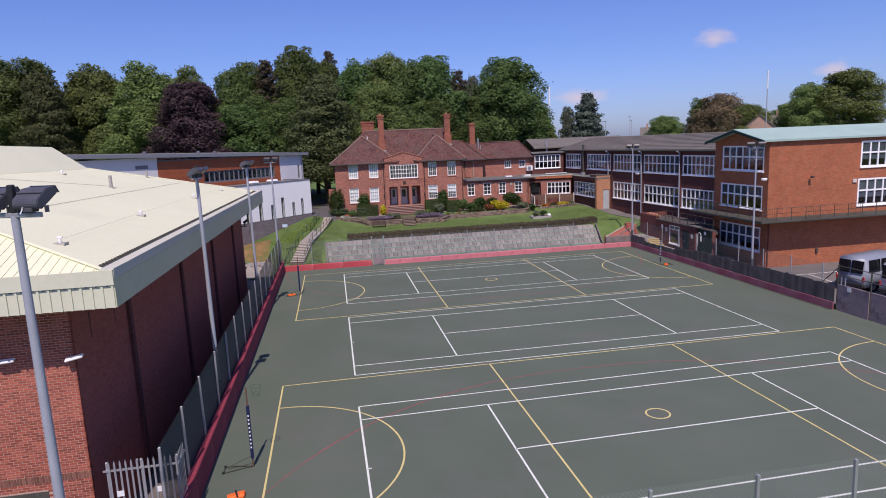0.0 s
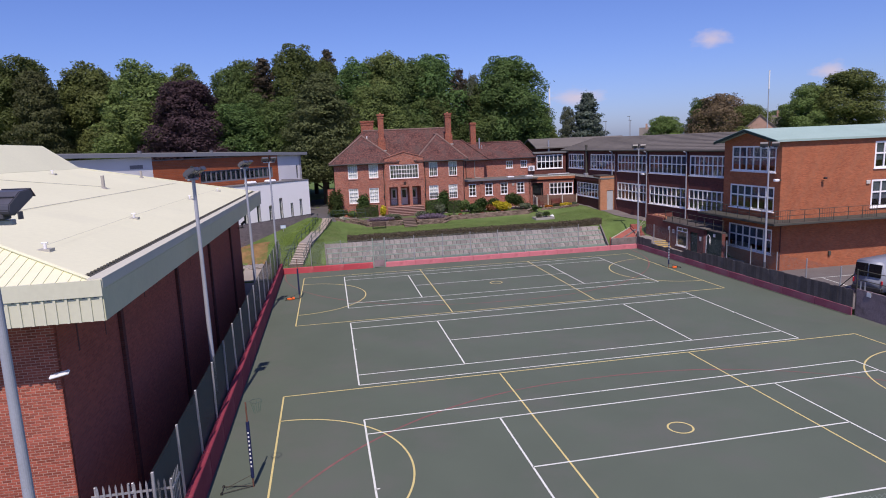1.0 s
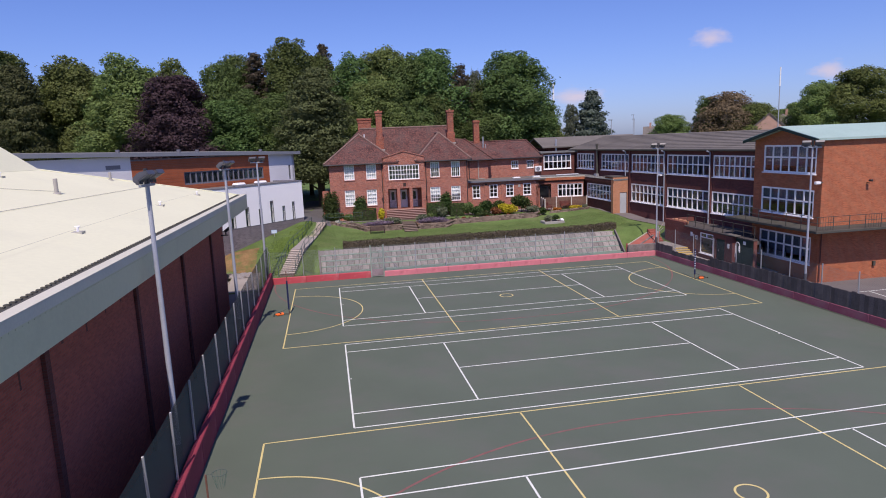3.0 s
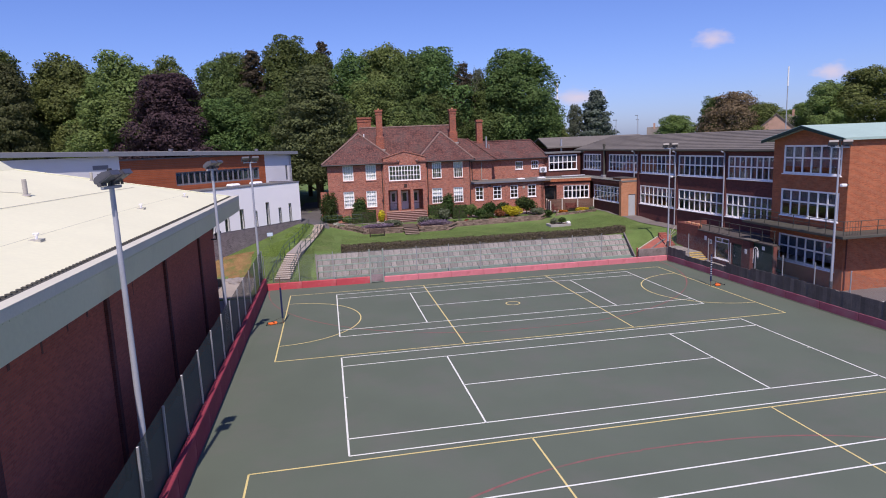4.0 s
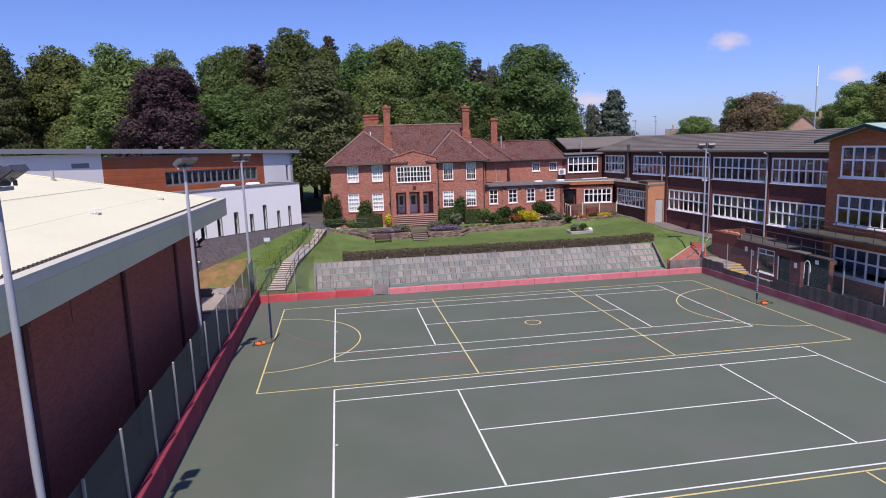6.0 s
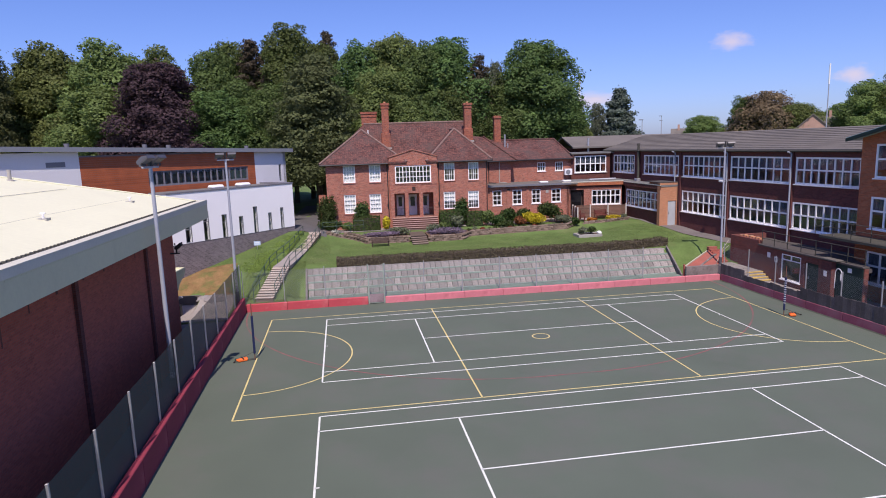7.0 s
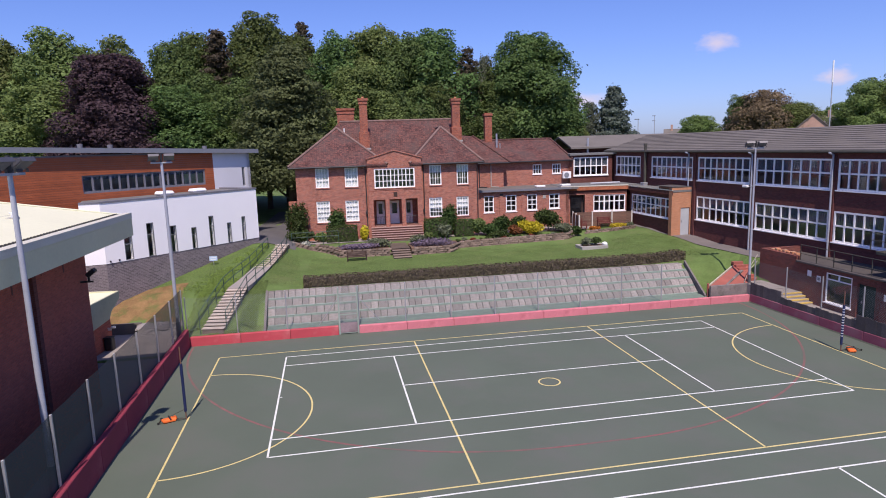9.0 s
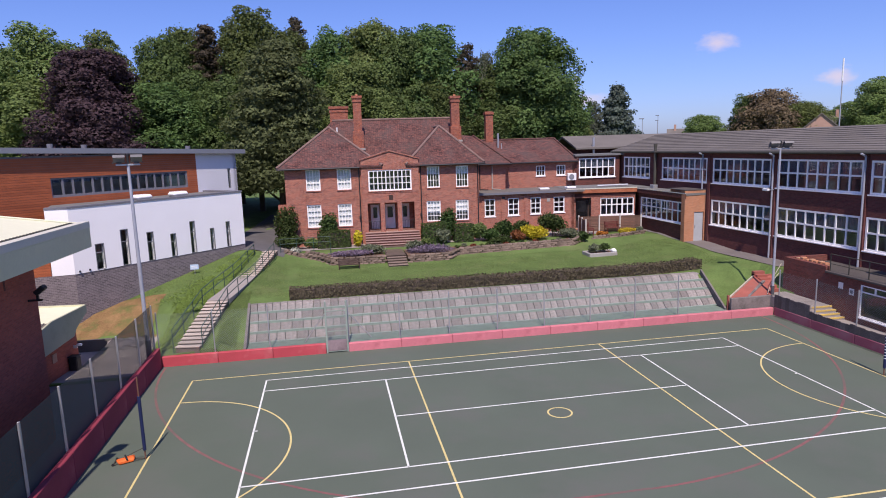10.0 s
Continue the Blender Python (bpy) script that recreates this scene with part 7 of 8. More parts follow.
def tree_meshes(kind, seed):
    key = (kind, seed)
    if key in TREES:
        return TREES[key]
    rng = np.random.default_rng(ord(kind[0]) * 7 + 31 * seed + len(kind))
    leaf, H, R, c0, nb, count, size = SPEC[kind]
    lobes = crown_lobes(kind, H, R, c0, nb, rng)
    wts = np.array([r[0] * r[2] for _, r in lobes])
    cs, ns = [], []
    for (c, r), w in zip(lobes, wts / wts.sum()):
        m = max(12, int(count * w))
        n = rng.normal((0, 0, 0.2), 1, (m, 3))
        n /= np.linalg.norm(n, axis=1)[:, None]
        k = rng.uniform(0.5, 1.0, m) ** 0.5 * 1.12
        p = np.array(c) + n * np.array(r) * k[:, None]
        p += 0.05 * R * rng.normal(0, 1, p.shape) * (rng.random(m) < 0.25)[:, None]
        p[:, 2] = np.minimum(p[:, 2], H)
        out = p - np.array((0, 0, H * (0.45 + c0 / 2)))
        out /= np.linalg.norm(out, axis=1)[:, None] + 1e-9
        cs.append(p)
        ns.append(n * 0.75 + out * 0.4)
    me = leaf_mesh("crown", np.concatenate(cs), np.concatenate(ns), size, rng)
    me.materials.append(MAT[leaf])
    tb = bmesh.new()
    prev, lean = Vector((0, 0, -0.6)), Vector((rng.uniform(-0.3, 0.3), rng.uniform(-0.3, 0.3), 0))
    r = 0.36 if kind != "birch" else 0.2
    for k in range(1, 6):
        q = Vector((lean.x * k * 0.4, lean.y * k * 0.4, H * 0.88 * k / 5))
        tube(tb, prev, q, r * (1 - 0.17 * (k - 1)), r * (1 - 0.17 * k), n=8, caps=False)
        prev = q
    for i in rng.choice(len(lobes), min(16, len(lobes)), replace=False):
        c = Vector(lobes[i][0])
        base = Vector((lean.x, lean.y, max(1.5, c.z - 0.5 * c.xy.length - 0.5)))
        midp = (base + c) / 2 + Vector((0, 0, -0.2))
        tube(tb, base, midp, 0.12, 0.08, n=6, caps=False)
        tube(tb, midp, c, 0.08, 0.03, n=6, caps=False)
    tm = bpy.data.meshes.new("trunk")
    tb.to_mesh(tm)
    tb.free()
    tm.materials.append(MAT["bark"])
    TREES[key] = (tm, me)
    return TREES[key]


LABELS = {"spruce": "blue-green conical spruce with drooping layered branches", "far": "distant dark green woodland tree", "oak": "tall broadleaf tree with dense dark green crown", "lime": "tall tree with light green crown", "copper": "copper beech with dark purple crown",
          "pine": "tall dark pine with sparse brownish crown", "cedar": "spreading evergreen with layered dark branches", "birch": "slender grey-green tree with loose crown", "rust": "broad tree with rusty brown-green crown"}
NT = [0]


def tree(kind, x, y, ztop, r):
    NT[0] += 1
    tm, cm = tree_meshes(kind, NT[0] % 3)
    H, R = SPEC[kind][1], SPEC[kind][2]
    z0 = gz(x, y)
    e = grp("tree", pose(x, y, z0, 0, 0, (NT[0] * 137) % 360), LABELS[kind], "tree", "trees behind the school")
    e.scale = (r / R, r / R, (ztop - z0) / H)
    for n, me in (("trunk", tm), ("crown", cm)):
        o = new(n, me)
        o.parent = e
    return e


def shrub(name, leaf, x, y, w, d, h, label, cards=500, size=0.16, z=None, category="shrub"):
    """A bush of small leaves over a few lobes with a short stem."""
    z0 = gz(x, y) if z is None else z
    e = grp(name, pose(x, y, z0), label, category)
    bm = bmesh.new()
    lobes = []
    n = 9 if h > 1.8 * w else 7
    for i in range(n):
        a = i * 2.4
        up = 0.3 + 0.42 * (i + 0.5) / n if h > 1.4 * w else random.uniform(0.4, 0.66)
        c = Vector((0.24 * w * math.cos(a) * (i > 0), 0.24 * d * math.sin(a) * (i > 0), h * up))
        lobes.append((c, (w * 0.3, d * 0.3, h * random.uniform(0.26, 0.34))))
    leaf_cards(bm, cloud_points(lobes, cards), size)
    part("foliage", bm, leaf, e)
    bm = bmesh.new()
    tube(bm, (0, 0, -0.15), (0, 0, h * 0.5), 0.05, 0.03, n=6)
    part("stem", bm, "bark", e)
    return e


def clipped(name, leaf, x0, x1, y0, y1, h, label, zf, dens=110, size=0.11):
    """A clipped hedge: leaves over a box with an uneven top, on a dark twig core."""
    e = grp(name, None, label, "hedge")
    bm, core = bmesh.new(), bmesh.new()
    pts = []
    n = int((x1 - x0) * ((y1 - y0) + 2 * h) * dens)
    for _ in range(n):
        x = random.uniform(x0, x1)
        zb = zf(x, (y0 + y1) / 2)
        hh = h * (1 + 0.10 * noise.noise((x * 0.9, 0, 0)))
        f = random.random() * (2 * h + (y1 - y0))
        if f < y1 - y0:
            pts.append((Vector((x, random.uniform(y0, y1), zb + hh)), (0, 0, 1)))
        else:
            s = random.random() < 0.75
            pts.append((Vector((x, (y0 if s else y1) + 0.07 * noise.noise((x * 2, 5, 0)), zb + random.uniform(0, hh))), (0, -1 if s else 1, 0.2)))
    for _ in range(int(dens * h * (y1 - y0) * 2)):
        s = random.random() < 0.5
        x = x0 if s else x1
        pts.append((Vector((x, random.uniform(y0, y1), zf(x, y0) + random.uniform(0, h))), (-1 if s else 1, 0, 0.2)))
    leaf_cards(bm, pts, size, 0.6)
    m = max(2, int((x1 - x0) / 1.0))
    for i in range(m):
        a, b = x0 + (x1 - x0) * i / m, x0 + (x1 - x0) * (i + 1) / m
        zb = zf((a + b) / 2, (y0 + y1) / 2)
        box(core, a + 0.02, b - 0.02 if i == m - 1 else b, y0 + 0.1, y1 - 0.1, zb - 0.2, zb + h * 0.86)
    part("foliage", bm, leaf, e)
    part("twig_core", core, "bark", e)
    return e

# ================================================================ the place
def moved(make, m):
    """Build something and shift all of its things by one pose."""
    before = set(bpy.data.objects)
    make()
    for ob in [o for o in bpy.data.objects if o not in before and o.parent is None]:
        ob.matrix_basis = m @ ob.matrix_basis


stone_terrace()
house()
moved(house_wing, Matrix.Translation((0.17, 0, 0.05)))
moved(link_block, Matrix.Translation((0.19, 0.04, 0.04)))
school_wing()
tower_block()
moved(brick_terrace, Matrix.Translation((0.2, 0.0, -0.03)))
HALL = sports_hall()
HALL.matrix_basis = pose(-0.14, -9, -0.06, -0.5, 0, 0) @ Matrix.Translation((0, 9, 0))
moved(low_annex, Matrix.Translation((-9.95, 18.15, 0)) @ Matrix.Rotation(radians(-6.9), 4, "Z") @ Matrix.Translation((9.95, -18.15, 0)))
white_building()
garden_steps()

# fences round the court
fence("west_fence", (-5.72, -33.0), (-5.66, 14.4), [5.5 + 2.8 * i for i in range(15)] + [47.2], 3.27, "screen_net", "steel post fence with dark green windbreak netting", -0.7, (0.9, 3.22))
fence("north_fence", (-5.6, 14.6), (29.4, 14.5), [0.05, 2.75, 5.5, 8.45] + [9.6 + 2.75 * i for i in range(8)], 2.78, "chain_link", "green wire fence on slim steel posts behind the wall", 0.0, (0.5, 2.7), 0.05)
fence("east_fence", (29.45, 14.1), (29.82, -12.0), [0.2 + 2.75 * i for i in range(10)], 2.8, "chain_link", "chain-link fence on slim steel posts", 0.0, (1.0, 2.7), 0.06)
fence("south_fence", (-5.2, -33.0), (29.5, -33.0), [0.6 + 2.67 * i for i in range(13)], 3.42, "chain_link", "chain-link fence on grey steel posts", 0.0, (0.0, 3.45), 0.08)


def north_gate():
    e = grp("court_gate", None, "narrow steel mesh gate in the red wall", "gate")
    for x in (2.85, 3.93):
        part("gate_post", one_box(x - 0.045, x + 0.045, 14.21, 14.30, 0, 2.8, 0.01), "green_ledge", e)
    for z in (0.06, 1.15, 2.25):
        part("gate_rail", one_box(2.9, 3.88, 14.23, 14.27, z, z + 0.05), "green_ledge", e)
    part("gate_mesh", one_box(2.9, 3.88, 14.245, 14.255, 0.1, 2.25), "chain_link", e)
    part("kick_plate", one_box(2.9, 3.88, 14.23, 14.244, 0.1, 0.7), "panel_wall", e)
    for a, b in ((2.85, 1.7), (3.93, 5.2)):
        bm = bmesh.new()
        tube(bm, (a, 14.38, 2.2), (b, 14.6, 0.6), 0.02, n=6)
        part("brace", bm, "steel", e)


north_gate()


def east_boards():
    e = grp("board_fence", None, "row of dark boards along the court edge", "fence")
    for i in range(10):
        y, top = 12.76 - 2.74 * i, (1.25, 0.9, 0.95, 1.25, 1.38, 1.42, 1.45, 1.52, 1.56, 1.57)[i]
        half = 1.368 if i < 9 else 0.73
        y = y if i < 9 else -11.27
        for k in range(9):
            a, w = -half + 2 * half * k / 9, 2 * half / 9 - 0.006
            o = part("board", one_box(-0.02 - 0.004 * (k % 2), 0.02, a, a + w, 0.5, top + random.uniform(-0.04, 0.03)), "board", e)
            o.matrix_basis = pose(xr(y) + 0.04, y, 0, 0, 0, 1.2)
    w = grp("panel_fence", None, "stained grey panel wall with steel rails above", "fence")
    me = to_mesh("panel", one_box(-0.06, 0.06, -1.209, 1.209, -0.1, 1.66, 0.004), "panel_wall")
    for i in range(9):
        y = -13.25 - 2.42 * i
        piece("panel", me, w, pose(29.86 + 0.02 * i, y, 0, 0, 0, -1.2))
    for i in range(9):
        y = -12.05 - 2.42 * i
        part("post", one_box(29.82, 29.89, y - 0.035, y + 0.035, 0, 2.85, 0.01), "gutter", w)
    for z in (2.22, 2.8):
        bm = bmesh.new()
        tube(bm, (29.86, -12.0, z), (30.05, -33.0, z), 0.025, n=6)
        part("rail", bm, "gutter", w)
    bm = bmesh.new()
    tube(bm, (29.85, -12.05, 2.7), (29.8, -10.4, 1.1), 0.03, n=6)
    part("brace", bm, "gutter", w)
    part("torn_notice", one_box(29.78, 29.795, -13.15, -12.85, 1.35, 1.62), "white_plain", w)
    for y in (-12.3, -12.6):
        part("stub_post", one_box(29.84, 29.9, y - 0.03, y + 0.03, 1.66, 2.15), "steel", w)


east_boards()
palisade()

FL = floodlight_pole()
FL.matrix_basis = pose(-5.88, -17.85, 0, 0, 0, 82)
FL.scale = (1, 1, 1.025)
for x, y, a, s in ((-5.76, -33.25, 160, 1.035), (-5.9, -2.2, 72, 1.02), (-5.8, 13.7, 18, 1.02)):
    copy_thing(FL, pose(x, y, 0, 0, 0, a)).scale = (1, 1, s)
SLIM = floodlight_pole(0.085)
SLIM.matrix_basis = pose(29.85, 15.0, 0, 0, 0, -20)
SLIM.scale = (1, 1, 0.985)
copy_thing(SLIM, pose(30.65, -2.9, 0, 0, 0, -35)).scale = (1, 1, 0.99)

netball_post(-3.55, 4.15, 0, (-0.62, -0.05, 25))
netball_post(27.1, 4.3, 180, (0.5, -0.1, 60), marks=11)
netball_post(-3.97, -22.95, 0, (-0.3, -2.0, 15), True, 9)

# ---------------------------------------------------------------- trees
tree("lime", -29.4, 66, 26.2, 6.8)
tree("lime", -36.7, 68, 26.2, 6.4)
tree("copper", -20.7, 56, 22.3, 6.9)
tree("lime", -22.9, 66, 25.4, 5.2)
tree("oak", -14.9, 64, 25.0, 4.9)
tree("oak", -12.6, 67, 26.2, 4.9)
tree("oak", -13.6, 57, 18.3, 5.8)
tree("oak", -11.8, 62, 20.7, 4.7)
tree("pine", -9.9, 64, 26.5, 3.9)
tree("oak", -5.1, 66, 28.0, 5.7)
tree("oak", -1.1, 68, 26.6, 4.7)
tree("pine", 0.5, 70, 28.6, 3.2)
tree("cedar", -1.1, 50, 22.1, 7.8)
tree("oak", 4.9, 66, 25.8, 5.9)
tree("lime", 9.6, 66, 27.2, 6.2)
tree("oak", 17.0, 66, 26.2, 7.2)
tree("oak", 12.9, 63, 25.2, 5.6)
tree("lime", 7.4, 60, 21.5, 5.6)
tree("oak", 16.7, 61, 19.0, 5.0)
tree("pine", 21.8, 62, 23.7, 2.8)
tree("birch", 24.6, 64, 23.5, 2.0)
tree("oak", 30.7, 62, 25.3, 7.2)
tree("oak", 27.4, 64, 21.8, 5.4)
tree("lime", 37.7, 66, 17.5, 2.4)
tree("birch", 57.9, 105, 19.2, 2.5)
tree("spruce", 63.1, 105, 22.5, 7.0)
tree("lime", 92.8, 120, 16.5, 5.9)
tree("rust", 105.2, 112, 21.2, 9.0)
tree("oak", 101.0, 116, 20.7, 4.5)
tree("lime", 108.1, 106, 18.3, 6.5)
tree("lime", 127.9, 118, 17.7, 3.6)
tree("lime", 120.1, 100, 22.6, 6.3)
tree("lime", 130.1, 98, 25.8, 9.6)
tree("lime", -28.2, 60, 19.9, 6.6)
tree("oak", -20.6, 64, 19.6, 5.9)
tree("oak", 24.4, 62, 19.0, 5.3)
tree("oak", -7.2, 58, 19.3, 5.4)
tree("lime", 144.7, 140, 17.3, 7.0)
tree("oak", -46.7, 66, 27.3, 6.6)
tree("cedar", -42.4, 60, 24.5, 6.2)
tree("oak", -40.0, 72, 25.3, 6.8)
tree("oak", -54.0, 70, 28.0, 7.3)

for i in range(17):
    tree("far", -58 + 6.1 * i, 74 + 3 * (i % 3), 15.5 + 3.0 * ((i * 7) % 4) / 3, 6.0)

clipped("box_hedge", "hedge_leaf", 0.7, 28.1, 19.75, 20.75, 0.62, "long low clipped brownish hedge above the stone terrace", lambda x, y: gz(x, y))

# ---------------------------------------------------------------- garden in front of the house


def rubble_wall():
    e = grp("garden_wall", None, "low rubble stone retaining wall round the flower bed", "wall", kind="structure")
    pts = [(-0.4, 32.0), (2.6, 30.2), (3.3, 29.2), (7.35, 29.0)], [(9.1, 28.7), (12.3, 28.8), (13.2, 29.8), (23.2, 30.3), (24.4, 31.4)], [(25.2, 31.3), (28.0, 31.4), (30.4, 32.0)]
    shapes = []
    for k in range(4):
        bm = one_box(-0.19, 0.19, -0.13, 0.13, 0, 0.17, 0.035)
        for v in bm.verts:
            v.co += Vector([random.uniform(-0.025, 0.025) for _ in range(3)])
        shapes.append(to_mesh("stone", bm, "rubble"))
    for run in pts:
        for a, b in zip(run, run[1:]):
            d = Vector((b[0] - a[0], b[1] - a[1]))
            n = max(1, int(d.length / 0.37))
            for i in range(n):
                x, y = a[0] + d.x * (i + 0.5) / n, a[1] + d.y * (i + 0.5) / n
                low = run is pts[2] or y > 31
                for r in range(2 if low else 4):
                    z = gz(x, y - 0.3) - 0.06 + 0.165 * r
                    piece("stone", random.choice(shapes), e, pose(x + random.uniform(-0.05, 0.05) + 0.18 * (r % 2), y + 0.04 * r, z, 0, 0, math.degrees(math.atan2(d.y, d.x)) + random.uniform(-8, 8)))
    # soil behind the wall
    bm = bmesh.new()
    for poly in ([(-0.3, 32.1), (2.6, 30.35), (3.3, 29.35), (7.35, 29.15), (7.35, 33.0), (-0.3, 33.0)], [(9.1, 28.85), (12.3, 28.95), (13.2, 29.95), (23.2, 30.45), (24.4, 31.5), (24.4, 33.0), (9.1, 33.0)]):
        prism(bm, poly, 1.4, 2.47)
    s = part("bed_soil", bm, "earth_dark", e)


rubble_wall()


def garden_stairs():
    e = grp("garden_steps", None, "short flight of stone garden steps through the flower bed", "steps")
    for i in range(5):
        y, z = 27.6 + 0.36 * i, 1.98 + 0.13 * i
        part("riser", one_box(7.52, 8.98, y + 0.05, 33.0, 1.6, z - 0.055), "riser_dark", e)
        part("step", one_box(7.5, 9.0, y, y + 0.5 if i < 4 else 33.0, z - 0.05, z, 0.015), "rubble", e)


garden_stairs()


def park_bench(x, y, z, turn, w=1.5):
    e = grp("garden_bench", pose(x, y, z, 0, 0, turn), "dark wooden slatted garden bench", "bench", "garden benches")
    slat = to_mesh("slat", one_box(-w / 2, w / 2, -0.045, 0.045, 0, 0.03, 0.005), "dark_wood")
    for i in range(4):
        piece("slat", slat, e, Matrix.Translation((0, -0.2 + 0.12 * i, 0.43)))
    for i in range(4):
        piece("slat", slat, e, pose(0, 0.26 + 0.02 * i, 0.54 + 0.12 * i, 80, 0, 0))
    for s in (-1, 1):
        for yy in (-0.22, 0.24):
            part("leg", one_box(s * (w / 2 - 0.06) - 0.035, s * (w / 2 - 0.06) + 0.035, yy - 0.035, yy + 0.035, 0, 0.43 if yy < 0 else 1.0, 0.006), "dark_wood", e)
        part("armrest", one_box(s * (w / 2 - 0.06) - 0.04, s * (w / 2 - 0.06) + 0.04, -0.27, 0.28, 0.64, 0.69, 0.01), "dark_wood", e)
    return e


park_bench(4.6, 27.95, gz(4.6, 27.95), 0, 1.6).scale = (1, 1, 0.74)
for x, y, t in ((25.75, 32.7, 65), (28.0, 33.2, 5)):
    b = park_bench(x, y, 2.62, t, 1.35)
    b["label"] = "dark red wooden garden bench on the patio"
    for c in b.children:
        c.data = c.data.copy()
        c.data.materials[0] = MAT["red_wood"]


def patio_fence():
    e = grp("patio_fence", None, "brown slatted timber fence panels between white posts", "fence")
    ps = [(24.8, 31.6), (25.1, 33.1), (25.4, 34.55), (27.2, 34.2), (29.0, 33.8), (30.8, 33.35)]
    post = to_mesh("post", one_box(-0.055, 0.055, -0.055, 0.055, -0.2, 1.62, 0.01), "concrete_white")
    for x, y in ps:
        piece("post", post, e, pose(x, y, 2.5))
    for a, b in zip(ps, ps[1:]):
        m, ln = along(a, b), math.hypot(b[0] - a[0], b[1] - a[1])
        me = to_mesh("slat", one_box(0.06, ln - 0.06, -0.015, 0.015, 0, 0.125, 0, m), "fence_brown")
        for i in range(10):
            piece("slat", me, e, Matrix.Translation((0, 0, 2.62 + 0.14 * i)))


patio_fence()


def planter():
    e = grp("stone_planter", None, "low stone-edged planter with a white rock on the lawn", "planter")
    z = gz(24, 27) - 0.05
    for x0, x1, y0, y1 in ((22.9, 25.2, 26.4, 26.6), (22.9, 25.2, 27.7, 27.9), (22.9, 23.1, 26.6, 27.7), (25.0, 25.2, 26.6, 27.7)):
        part("edging", one_box(x0, x1, y0, y1, z, z + 0.32, 0.03), "concrete", e)
    part("soil", one_box(23.1, 25.0, 26.6, 27.7, z, z + 0.26), "earth_dark", e)
    bm = bmesh.new()
    bmesh.ops.create_icosphere(bm, subdivisions=2, radius=0.25)
    for v in bm.verts:
        v.co *= 1 + 0.25 * noise.noise(v.co * 5)
        v.co.z *= 0.7
        v.co += Vector((25.0, 26.7, z + 0.42))
    part("rock", bm, "white_plain", e)
    shrub("shrub", "sage_leaf", 23.6, 27.1, 1.0, 0.9, 0.75, "silvery grey tufted plant in the stone planter", 500, 0.12, z + 0.25)
    shrub("shrub", "shrub_leaf", 24.4, 27.1, 0.8, 0.8, 0.8, "bright green shrub in the stone planter", 500, 0.12, z + 0.25)


planter()
HR = radians(-2.5)


def by_house(u, v):
    return 0.4 + u * math.cos(HR) - v * math.sin(HR), 34.8 + u * math.sin(HR) + v * math.cos(HR)


for u, v, w, d, h, leaf, lab in (
        (-0.5, -0.7, 1.9, 1.2, 3.5, "shrub_leaf", "tall green wall shrub at the corner of the house"),
        (-0.2, -1.2, 2.4, 1.3, 1.25, "shrub_leaf", "low dark green shrub beside the house"),
        (1.5, -0.9, 1.3, 0.9, 1.0, "lime_leaf", "yellow-green shrub below the house window"),
        (2.85, -0.5, 1.45, 0.9, 2.9, "shrub_leaf", "tall climbing shrub between the house windows"),
        (5.25, -1.15, 0.75, 0.75, 1.35, "yellow_leaf", "golden yellow conical shrub beside the steps"),
        (12.85, -0.5, 1.45, 0.9, 2.9, "shrub_leaf", "tall climbing shrub between two house windows"),
        (12.3, -1.5, 1.3, 1.0, 1.3, "sage_leaf", "grey-green feathery shrub in front of the house"),
        (10.8, -2.0, 0.7, 0.7, 0.7, "lime_leaf", "small yellow-green plant by the path"),
        (15.4, -1.3, 1.4, 1.0, 1.7, "lime_leaf", "yellow-flecked green shrub at the end of the house"),
        (16.4, -1.6, 1.6, 1.2, 1.2, "shrub_leaf", "spreading green shrub in the flower bed"),
        (17.7, -1.0, 1.8, 1.2, 1.9, "shrub_leaf", "rounded dark green shrub below the wing windows"),
        (18.6, -2.0, 1.2, 0.9, 1.0, "red_shrub_leaf", "russet-leaved shrub in the flower bed"),
        (20.1, -1.8, 2.3, 1.3, 1.45, "yellow_leaf", "broad bright golden yellow shrub"),
        (19.3, -0.8, 1.6, 1.0, 1.7, "shrub_leaf", "dark green shrub below the wing windows"),
        (22.0, -0.9, 2.5, 1.6, 2.2, "shrub_leaf", "large rounded dark green shrub"),
        (23.2, -1.6, 1.7, 1.0, 0.9, "sage_leaf", "low silvery shrub in the flower bed"),
        (16.9, -3.0, 1.8, 0.9, 0.8, "shrub_leaf", "low leafy green plant on the bed edge"),
        (24.0, -3.0, 0.8, 0.8, 0.9, "shrub_leaf", "small green plant at the end of the bed")):
    x, y = by_house(u, v)
    shrub("shrub", leaf, x, y, w, d, h, lab, int(500 + 420 * w * h), 0.15, max(2.45, gz(x, y)))
for u0, u1, h, lab in ((2.0, 4.6, 1.45, "clipped bright green bush by the house wall"), (10.6, 12.6, 1.7, "dark clipped bush beside the porch"), (13.3, 14.9, 1.5, "square clipped green bush")):
    x0, y0 = by_house(u0, -1.5)
    x1, y1 = by_house(u1, -0.6)
    clipped("clipped_bush", "shrub_leaf", x0, x1, y0, y0 + 0.95, h, lab, lambda x, y: 2.58, 120, 0.13)
